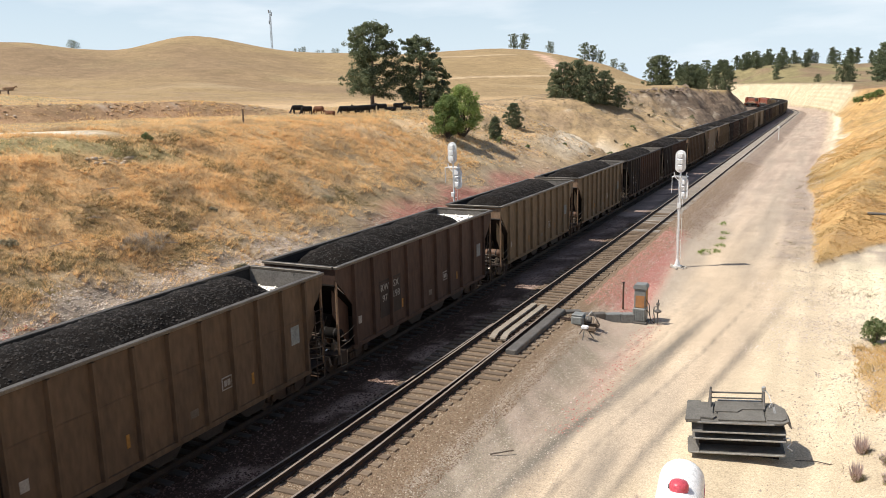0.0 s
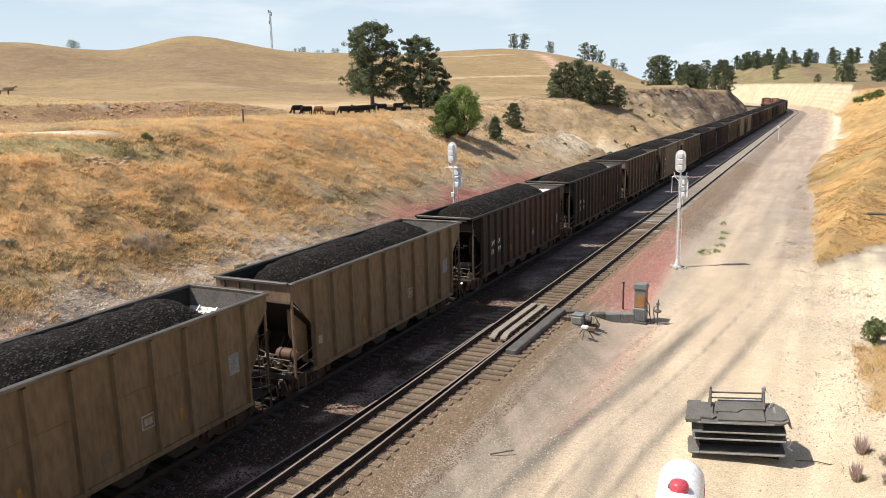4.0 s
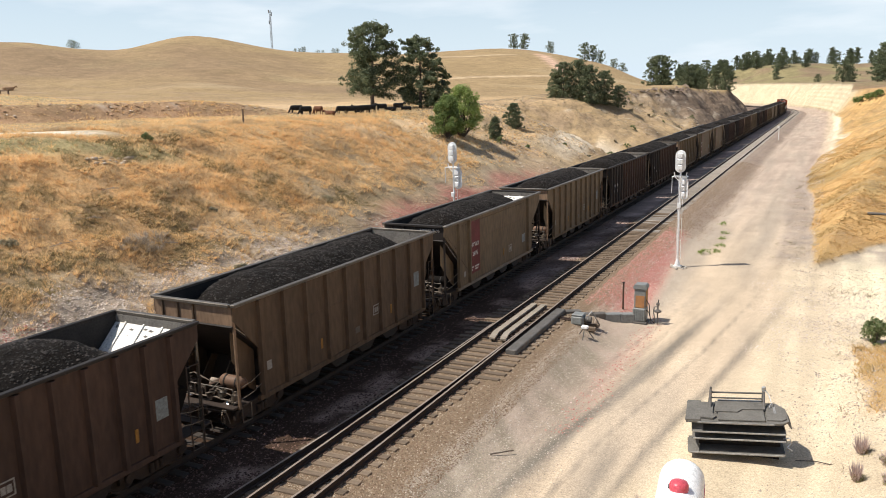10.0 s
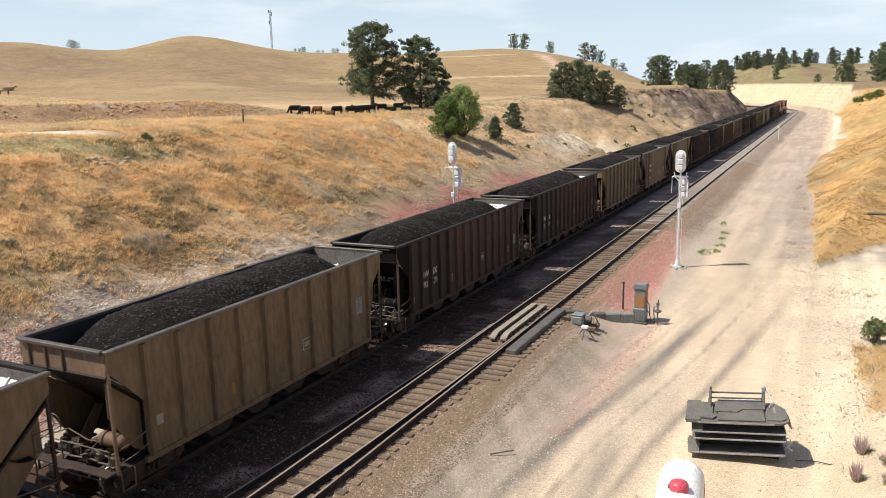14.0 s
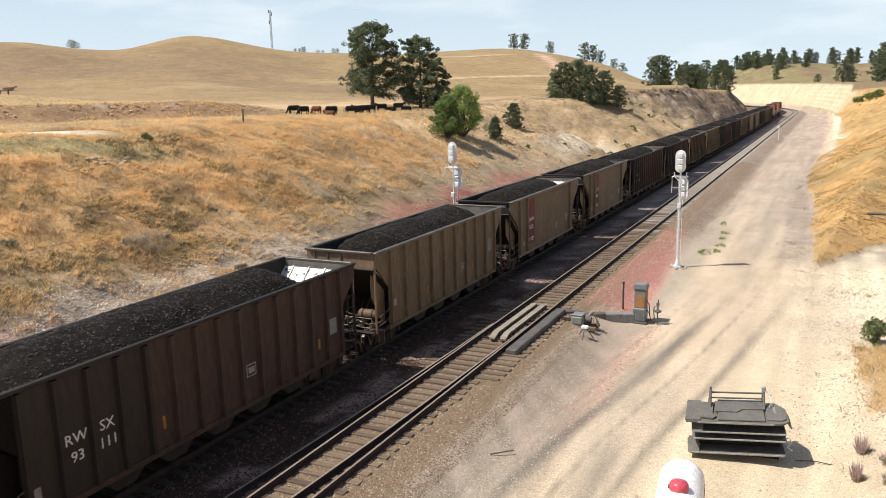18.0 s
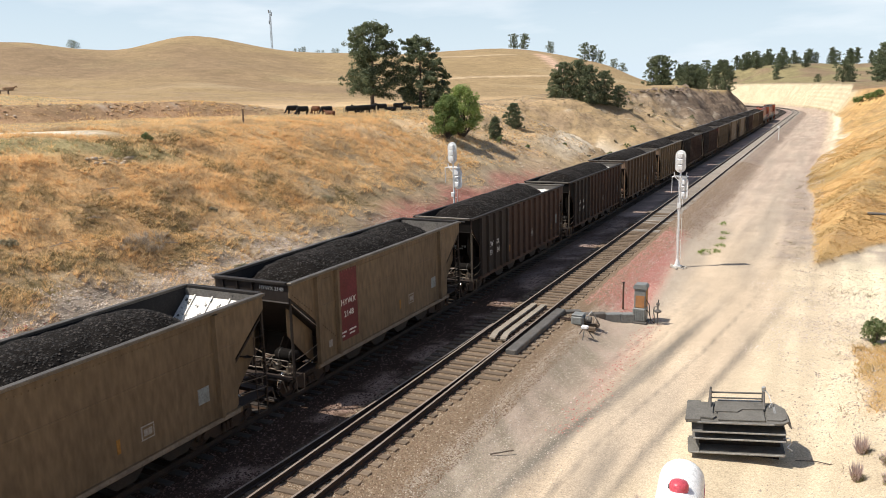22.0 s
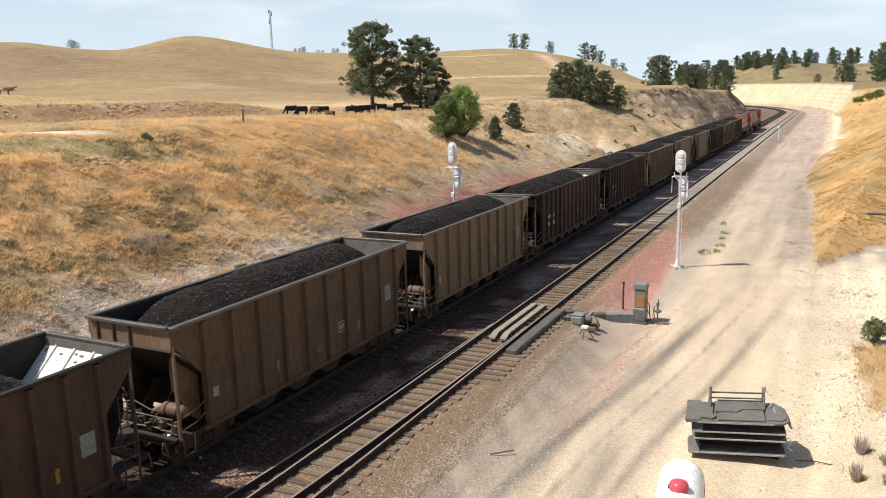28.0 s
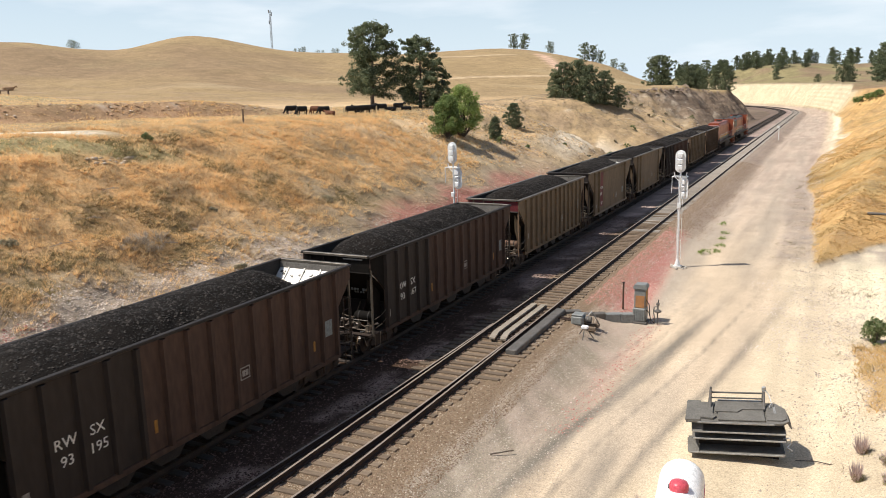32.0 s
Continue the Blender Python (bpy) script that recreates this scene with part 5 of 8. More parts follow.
def mark_car(car, style, paint, length, letters, number, rnd):
    L, st = length, STYLES[style]
    out = HALF + 0.012
    if style == "ribbed":
        # the leading bays keep their black paint
        gap = (L - 2 * st["cut"] - 0.16) / 14
        yy = lambda i: st["cut"] + 0.08 + gap * (i + 0.5)
        if letters:
            for i, (a, b) in enumerate(((letters[:2], number[:2]), (letters[2:], number[2:]))):
                for text, z in ((a, 2.35), (b, 1.91)):
                    lettering(text, 0.37, M_WHITE_MARK, car, Matrix.Translation((out, yy(1 + i), z)) @ FACE)
        side_mark(car, "white_tag", yy(0) - 0.25, 1.5, 0.24, 0.28, M_TAG)
        side_mark(car, "grey_tag", yy(13), 2.07, 0.4, 0.55, M_GREY_MARK)
        test_plate(car, yy(8) - 0.21, 1.75, CAR_PAINTS[paint])
        for i in (1, 3):
            part("yellow_strip", Shape().box(HALF, out, yy(4 * i) - 0.05, yy(4 * i) + 0.05, 1.5, 1.85), M_YELLOW_MARK, car)
        bars = Shape()
        for i in range(6):
            if i != 3:
                bars.box(0.1 + 0.13 * i, 0.2 + 0.13 * i, 0.78, 0.786, 2.42, 2.52)
            if i < 4:
                bars.box(0.2 + 0.12 * i, 0.28 + 0.12 * i, 0.88, 0.886, 2.3, 2.37)
        part("end_stencil", bars, M_GREY_MARK, car, "worn pale stencil on the end sheet")
        part("end_stencil", Shape().box(0.35, 1.2, -0.045, -0.041, TOP - 0.16, TOP - 0.11), M_TAG, car)
    elif style == "smooth":
        y0 = st["cut"] + 1.32
        part("red_panel", Shape().box(HALF, HALF + 0.014, y0, y0 + 1.2, 1.35, st["tall"] - 0.22), M_RED_PANEL, car, "faded red name panel")
        out = HALF + 0.024
        if letters:
            lettering(letters, 0.31, M_WHITE_MARK, car, Matrix.Translation((out, y0 + 0.6, 2.72)) @ FACE)
            lettering(number, 0.31, M_WHITE_MARK, car, Matrix.Translation((out, y0 + 0.6, 2.28)) @ FACE)
        bars = Shape()
        for i in range(2):
            z = 1.62 - 0.13 * i
            for k in range(3 - i):
                bars.box(HALF + 0.008, out, y0 + 0.12 + 0.1 * k, y0 + 0.19 + 0.1 * k, z, z + 0.06)
            for k in range(5 - i):
                bars.box(HALF + 0.008, out, y0 + 0.6 + 0.09 * k, y0 + 0.66 + 0.09 * k, z, z + 0.06)
        part("small_print", bars, M_WHITE_MARK, car)
        rivets = Shape()
        for i in range(15):
            z = 1.2 + 0.17 * i
            for y in (st["cut"] + 0.2, st["cut"] + 1.14, st["cut"] + 1.34):
                rivets.box(HALF, HALF + 0.018, y - 0.018, y + 0.018, z - 0.018, z + 0.018)
        for i in range(9):
            f = i / 8
            rivets.box(HALF, HALF + 0.018, 0.15 + 0.95 * f - 0.018, 0.15 + 0.95 * f + 0.018, st["tall"] - 0.42 - 0.75 * f - 0.018, st["tall"] - 0.42 - 0.75 * f + 0.018)
            rivets.box(HALF, HALF + 0.018, st["cut"] + 0.25 + 0.9 * f - 0.018, st["cut"] + 0.25 + 0.9 * f + 0.018, 2.35 - 0.75 * f - 0.018, 2.35 - 0.75 * f + 0.018)
        tagged(part("rivets", rivets, CAR_PAINTS["brown"], car), kind="stuff")
        seam = Shape().box(HALF, HALF + 0.012, st["cut"], L - st["cut"], 2.9, 2.94)
        for i in range(60):
            y = st["cut"] + 0.1 + i * (L - 2 * st["cut"] - 0.2) / 59
            seam.box(HALF, HALF + 0.018, y - 0.018, y + 0.018, st["tall"] - 0.28, st["tall"] - 0.24)
        part("riveted_seam", seam, CAR_PAINTS[paint], car)
        side_mark(car, "white_tag", st["cut"] + 0.75, 1.5, 0.2, 0.24, M_TAG)
        side_mark(car, "grey_tag", L - st["cut"] - 1.35, 1.87, 0.42, 0.45, M_GREY_MARK)
        test_plate(car, L * 0.61, 1.47, CAR_PAINTS[paint])
        # a paler grey strip along the sill
        part("pale_sill_stripe", Shape().box(HALF + 0.051, HALF + 0.055, st["cut"], L - st["cut"], 0.87, 0.99), M_SILL, car)
        for y in (L * 0.3, L * 0.55):
            part("yellow_strip", Shape().box(HALF, HALF + 0.012, y, y + 0.1, 1.45, 1.82), M_YELLOW_MARK, car)
        if letters:
            lettering("%s %s" % (letters, number), 0.18, M_WHITE_MARK, car, pose(0.82, -0.006, st["tall"] - 0.22, 90, 0, 0), "end_lettering")
    else:
        side_mark(car, "white_tag", st["cut"] + 0.45, 1.82, 0.22, 0.28, M_TAG)
        side_mark(car, "grey_tag", L - st["cut"] - 0.6, 2.36, 0.42, 0.6, M_GREY_MARK)
        test_plate(car, L * 0.6, 1.72, CAR_PAINTS[paint])
        for y in (L * 0.33, L * 0.7):
            part("yellow_strip", Shape().box(HALF, HALF + 0.012, y, y + 0.1, 1.48, 1.83), M_YELLOW_MARK, car)
        part("scuffed_patch", Shape().box(HALF, HALF + 0.006, L * 0.5, L * 0.5 + 0.3, 1.38, 1.6), M_RIM, car)
        if letters:
            gap = (L - 2 * st["cut"] - 0.16) / 9
            for i, (a, b) in enumerate(((letters[:2], number[:2]), (letters[2:], number[2:]))):
                y = st["cut"] + 0.08 + gap * (1 + i) + (gap - 0.42 if i == 0 else 0.45)
                part("black_patch", Shape().box(HALF, HALF + 0.008, y - 0.36, y + 0.36, 1.45, 2.9), CAR_PAINTS["black"], car)
                for text, z in ((a, 2.6), (b, 2.17)):
                    lettering(text, 0.38, M_TAG, car, Matrix.Translation((out, y, z)) @ FACE)


# place of each car's leading corner along the track at 6 s, style, paint, letters and number
TRAIN = [
    (-66.6, "panelled", "brown", "", ""), (-52.7, "panelled", "tan", "", ""), (-39.0, "panelled", "brown", "", ""), (-25.6, "panelled", "rust", "RWSX", "97198"),
    (-10.5, "panelled", "tan", "", ""), (3.3, "panelled", "tan", "", ""), (17.4, "ribbed", "rust", "RWSX", "93197"), (32.8, "ribbed", "rust", "RWSX", "93331"),
    (48.3, "panelled", "brown", "", ""), (62.0, "smooth", "tan", "HYWX", "2695"), (76.1, "panelled", "tan", "", ""), (90.0, "ribbed", "rust", "RWSX", "93171"),
    (105.3, "ribbed", "rust", "RWSX", "93111"), (120.8, "panelled", "tan", "", ""), (134.6, "smooth", "tan", "HYWX", "2535"), (148.5, "smooth", "tan", "HYWX", "2148"),
    (162.5, "ribbed", "rust", "RWSX", "93134"), (178.0, "ribbed", "rust", "RWSX", "93120"), (193.4, "panelled", "brown", "", ""), (207.5, "panelled", "tan", "", ""),
    (221.4, "ribbed", "rust", "RWSX", "93195"), (236.9, "ribbed", "rust", "RWSX", "93167"), (252.3, "close_ribbed", "tan", "", ""), (266.1, "smooth", "tan", "HYWX", "2031"),
    (280.0, "smooth_plain", "tan", "", ""), (294.0, "ribbed", "rust", "RWSX", "93140"), (309.4, "panelled", "tan", "", ""), (323.3, "panelled", "brown", "", "")]
LOCO_STARTS = [337.9, 361.4]
# cars whose load leaves the lining bare at the trailing end
LOW_ENDS = (-25.6, 17.4, 32.8, 62.0, 90.0, 105.3, 134.6, 162.5, 178.0, 221.4, 266.1)


def build_train():
    cars, protos, rnd = [], {}, random.Random(3)
    for i, (s, style, paint, letters, number) in enumerate(TRAIN):
        base = "smooth" if style == "smooth_plain" else style
        length = 14.1 if base == "ribbed" else 13.8 if paint == "rust" else 12.6
        low_end = 1 if s in LOW_ENDS else 0
        seed = 1 + i % 2
        key = (base, paint, seed, low_end)
        if key in protos:
            car = copy_thing(protos[key], Matrix())
        else:
            car = coal_car(base, paint, length, seed, low_end)
            protos[key] = car
        cars.append((car, s, style, base, paint, length, letters, number))
    for car, s, style, base, paint, length, letters, number in cars:
        mark_car(car, "panelled" if style == "smooth_plain" else base, paint, length, letters, number, rnd)
        if base == "panelled":
            car["label"] = {"tan": "dusty tan panelled coal car, heaped with coal", "brown": "dusty brown panelled coal car, heaped with coal",
                            "rust": "rust-brown panelled coal car with faded white print"}[paint]
    return [(c[0], c[1], c[5]) for c in cars]


def locomotive(rear_paint, roof_paint):
    """A six-axle road locomotive, seen from afar; its nose is towards -y."""
    loco = thing("locomotive", "orange and dark green diesel locomotive pushing the train", "locomotive", group="pusher locomotives")
    L = 21.6
    part("frame", Shape().box(-1.5, 1.5, 0.3, L - 0.3, 1.25, 1.6, 0.03), M_BLACK, loco)
    part("hood", Shape().prism([(-0.95, 1.6), (0.95, 1.6), (0.95, 3.9), (0.7, 4.25), (-0.7, 4.25), (-0.95, 3.9)], 1, 4.9, 17.5), M_ORANGE, loco)
    part("hood_stripe", Shape().box(-0.965, 0.965, 4.95, 17.45, 2.02, 2.12), M_LOCO_YELLOW, loco)
    part("lower_band", Shape().box(-0.97, 0.97, 4.95, 17.45, 1.6, 2.02), M_LOCO_DARK, loco)
    part("roof_band", Shape().prism([(-0.98, 3.75), (0.98, 3.75), (0.72, 4.29), (-0.72, 4.29)], 1, 5.0, 17.4), roof_paint, loco)
    part("radiator", Shape().prism([(-1.1, 3.1), (-1.1, 3.75), (-0.85, 3.95), (0.85, 3.95), (1.1, 3.75), (1.1, 3.1), (0.95, 2.6), (-0.95, 2.6)], 1, 17.5, 21.0), rear_paint, loco)
    part("radiator_roof", Shape().box(-0.8, 0.8, 17.6, 20.9, 3.95, 4.0), roof_paint, loco)
    part("rear_hood", Shape().box(-0.95, 0.95, 17.5, 20.9, 1.6, 2.7), M_ORANGE, loco)
    cab = part("cab", Shape().prism([(2.2, 1.6), (2.2, 3.3), (2.6, 4.1), (3.0, 4.4), (4.9, 4.4), (4.9, 1.6)], 0, -1.5, 1.5), M_ORANGE, loco)
    part("cab_roof", Shape().box(-1.45, 1.45, 2.9, 4.9, 4.39, 4.46, 0.02), M_LOCO_DARK, loco)
    for x in (-0.95, 0.3):
        part("windscreen", Shape().prism([(2.19, 3.35), (2.55, 4.02), (2.53, 4.04), (2.17, 3.37)], 0, x, x + 0.65), M_GLASS, cab)
    for sx in (-1, 1):
        part("cab_window", Shape().box(*sorted((sx * 1.49, sx * 1.52)), 3.2, 4.5, 3.3, 3.95), M_GLASS, cab)
    part("nose", Shape().prism([(0.9, 1.6), (0.9, 2.9), (1.2, 3.15), (2.2, 3.3), (2.2, 1.6)], 0, -0.85, 0.85), M_ORANGE, loco)
    part("nose_band", Shape().box(-0.87, 0.87, 0.88, 2.2, 2.0, 2.3), M_LOCO_DARK, loco)
    part("headlight", Shape().tube((0, 2.5, 4.25), (0, 2.3, 4.22), 0.16, None, 12), M_WHITE_MARK, loco)
    part("fuel_tank", Shape().box(-1.4, 1.4, 8.2, 13.4, 0.35, 1.25, 0.12), M_BLACK, loco)
    part("pilot", Shape().prism([(0.0, 0.2), (0.35, 1.3), (0.5, 1.3), (0.35, 0.2)], 0, -1.45, 1.45), M_ORANGE, loco)
    part("coupler", Shape().box(-0.15, 0.15, -0.5, 0.4, 0.75, 1.0, 0.03), M_TRUCK, loco)
    part("coupler", Shape().box(-0.15, 0.15, L - 0.4, L + 0.5, 0.75, 1.0, 0.03), M_TRUCK, loco)
    for sx in (-1, 1):
        hr = Shape()
        for i in range(12):
            y = 5.2 + 1.35 * i
            hr.tube((sx * 1.45, y, 1.6), (sx * 1.45, y, 2.6), 0.02, None, 5)
        hr.tube((sx * 1.45, 5.2, 2.6), (sx * 1.45, 20.0, 2.6), 0.02, None, 5)
        part("handrail", hr, M_WHITE_MARK, loco)
        st = Shape()
        for i in range(4):
            st.box(*sorted((sx * 1.2, sx * 1.5)), 0.35, 0.95, 0.3 + 0.32 * i, 0.34 + 0.32 * i)
        part("steps", st, M_WHITE_MARK, loco)
    part("exhaust", Shape().box(-0.4, 0.4, 10.5, 11.3, 4.28, 4.5, 0.03), M_BLACK, loco)
    part("air_horn", Shape().tube((0, 5.6, 4.4), (0, 5.1, 4.5), 0.07, 0.11, 8), M_BLACK, loco)
    for y in (4.4, 17.0):
        add_truck(loco, y, (-1.9, 0.0, 1.9))
    return loco


CARS = build_train()
LOCOS = [(locomotive(M_ORANGE, M_LOCO_ROOF), LOCO_STARTS[0], 21.6), (locomotive(M_LOCO_DARK, M_LOCO_DARK), LOCO_STARTS[1], 21.6)]

# ---- plants ----
def scraps(centres, radii, per, size, rnd, flat=0.75):
    """Small leaves or needle sprays, as loose triangles in round clumps."""
    n = len(centres) * per
    c = np.repeat(np.asarray(centres, float), per, 0)
    r = np.repeat(np.asarray(radii, float), per)
    d = rnd.normal(size=(n, 3))
    d /= np.linalg.norm(d, axis=1)[:, None]
    p = c + d * (r * rnd.rand(n) ** 0.3)[:, None] * np.array((1, 1, flat))
    a, b = rnd.normal(size=(n, 3)), rnd.normal(size=(n, 3))
    a -= 0.85 * d * (a * d).sum(1)[:, None]
    b -= 0.85 * d * (b * d).sum(1)[:, None]
    a /= np.linalg.norm(a, axis=1)[:, None]
    b -= a * (a * b).sum(1)[:, None]
    b /= np.linalg.norm(b, axis=1)[:, None]
    k = (size * (0.6 + 0.8 * rnd.rand(n)))[:, None]
    v = np.stack([p - a * k * 0.6 - b * k * 0.35, p + a * k * 0.6 - b * k * 0.35, p + b * k * 0.75], 1)
    return v.reshape(-1, 3), np.arange(3 * n).reshape(-1, 3)


def pine(name, label, x, y, tall, wide, seed, clumps=420, per=16, lean=0.0, bare=0.14, shape=None, group="", full=False):
    """An old pine: a tapered trunk, crooked limbs, and clumps of needles towards their ends, with gaps."""
    rnd = np.random.RandomState(seed)
    tree = thing(name, label, "tree", pose(x, y, height(x, y) - 0.1), group)
    shape = shape or [(0.0, 0.55), (0.2, 0.95), (0.45, 1.0), (0.7, 0.85), (0.88, 0.6), (1.0, 0.22)]
    hs, ws = [a for a, _ in shape], [b for _, b in shape]
    trunk, limbs = Shape(), Shape()
    pts = [(lean * tall * f + 0.12 * math.sin(3 * f + seed), 0.1 * math.sin(5 * f + seed), tall * f) for f in (0, 0.15, 0.35, 0.55, 0.75, 0.93)]
    for i in range(len(pts) - 1):
        r0, r1 = (0.035 * tall * (1 - 0.9 * i / 5), 0.035 * tall * (1 - 0.9 * (i + 1) / 5))
        trunk.tube(pts[i], pts[i + 1], r0 * 0.8, r1 * 0.8, 8)
    centres, radii = [], []
    on_limb = 4 if full else 14
    n_limbs = max(int(clumps / on_limb), 9)
    for i in range(n_limbs):
        f = bare + (1 - bare) * (i + rnd.rand()) / n_limbs
        h = tall * min(f, 0.97)
        reach = wide / 2 * np.interp((f - bare) / (1 - bare), hs, ws) * (0.55 + 0.5 * rnd.rand())
        ang = i * 2.4 + rnd.rand()
        tip = Vector((lean * h + reach * math.cos(ang), reach * math.sin(ang), h + reach * 0.12 * rnd.randn()))
        root = Vector((lean * h * 0.9, 0, h - 0.1 * reach))
        if clumps > 120 and not (full and i % 3):
            limbs.tube(root, root.lerp(tip, 0.8), 0.006 * tall * (1.1 - f), 0.002 * tall, 5)
        for k in range(on_limb):
            w = 0.15 + 0.9 * rnd.rand() ** 0.7 if full else (0.5 if clumps > 500 else 0.3) + 0.6 * rnd.rand()
            q = root.lerp(tip, w)
            rr = ((0.085 if clumps < 150 else 0.06) if full else 0.046 if clumps > 200 else 0.075) * tall * (0.6 + 0.7 * rnd.rand()) * (1.15 - 0.4 * f)
            centres.append((q.x + rr * rnd.randn() * 0.8, q.y + rr * rnd.randn() * 0.8, q.z + rr * rnd.randn() * 0.5 + 0.2 * rr))
            radii.append(rr)
    part("trunk", trunk, M_BARK, tree)
    if clumps > 120:
        part("limbs", limbs, M_BARK, tree)
    v, f = scraps(centres, radii, per, (0.028 if clumps < 150 else 0.022) * tall if full else 0.15 if clumps > 200 else 0.03 * tall, rnd, 0.8)
    tagged(part("crown", raw_mesh("crown", v, f, M_NEEDLES), M_NEEDLES, tree), kind="stuff")
    return tree


def bush(name, label, x, y, tall, wide, seed, material, lobes=40, per=60, leaf=0.14, category="bush", group="", stems=True):
    rnd = np.random.RandomState(seed)
    b = thing(name, label, category, pose(x, y, height(x, y) - 0.05), group)
    centres, radii = [], []
    st = Shape()
    for i in range(lobes):
        a, h = rnd.rand() * 6.283, 0.12 + 0.8 * rnd.rand() ** 0.8
        prof = math.sin(math.pi * min(max(h * 0.86 + 0.16, 0), 1)) ** 0.6
        r = wide / 2 * prof * (0.35 + 0.55 * rnd.rand())
        c = (r * math.cos(a), r * math.sin(a), tall * h)
        centres.append(c)
        radii.append(wide * (0.09 + 0.08 * rnd.rand()))
        if stems and i % 3 == 0:
            st.tube((0.1 * c[0], 0.1 * c[1], 0), (c[0] * 0.8, c[1] * 0.8, c[2]), 0.012 * tall, 0.004 * tall, 5)
    if stems:
        part("branching_stem", st, M_BARK, b)
    v, f = scraps(centres, radii, per, leaf, rnd, 0.9)
    tagged(part("foliage", raw_mesh("foliage", v, f, material), material, b), kind="stuff")
    return b


# the pair of pines above the bank, and the leafy tree before them
ROUND_TOP = [(0.0, 0.75), (0.15, 1.0), (0.35, 0.85), (0.6, 0.82), (0.8, 0.85), (0.93, 0.65), (1.0, 0.3)]
pine("pine_tree", "tall old pine with dark needles and bare lower limbs", -41.0, 87.0, 10.5, 7.6, 11, 900, 34, 0.0, 0.17, ROUND_TOP, "pines above the bank")
pine("pine_tree", "broad dark pine beside the tall pine", -36.0, 90.5, 8.9, 7.2, 12, 800, 34, -0.02, 0.06, None, "pines above the bank")
pine("pine_tree", "small leaning pine at the edge of the pair", -33.6, 91.5, 5.2, 3.6, 13, 260, 24, 0.08, 0.06, None, "pines above the bank")
bush("leafy_tree", "bright green leafy tree on the bank's edge", -24.2, 77.6, 5.7, 4.6, 14, M_LEAVES, 110, 110, 0.12, "tree")
bush("leafy_bush", "dull green leafy bush below the bright green tree", -24.0, 73.4, 4.6, 3.7, 19, M_BUSH, 90, 110, 0.12, "bush")
pine("young_pine", "small bushy pine on the slope", -25.1, 95.4, 3.3, 3.0, 15, 300, 60, 0, 0.02, [(0, 0.9), (0.3, 1.0), (0.7, 0.7), (1.0, 0.2)], "young pines", True)
pine("young_pine", "small bushy pine on the slope", -23.2, 84.6, 2.6, 2.2, 16, 300, 60, 0, 0.02, [(0, 1.0), (0.4, 0.9), (1.0, 0.2)], "young pines", True)
bush("low_shrub", "low dark shrub below the young pines", -22.1, 83.4, 0.9, 1.1, 17, M_SHRUB, 16, 40, 0.1, "shrub", "shrubs on the bank")
for i, (x, y, h, w) in enumerate(((-37.2, 150.0, 5.0, 3.4), (-35.6, 149.5, 6.8, 4.4), (-33.0, 151.0, 7.4, 4.6), (-30.6, 150.0, 7.2, 4.4), (-28.2, 152.5, 6.4, 4.2), (-26.0, 155.0, 4.2, 3.6))):
    pine("thicket_pine", "dark pine in a thicket on the crest of the bank", x, y, h, w * 1.3, 30 + i, 340, 34, 0, 0.02, [(0, 0.95), (0.3, 1.0), (0.7, 0.8), (1.0, 0.3)], "pine thicket on the bank", True)


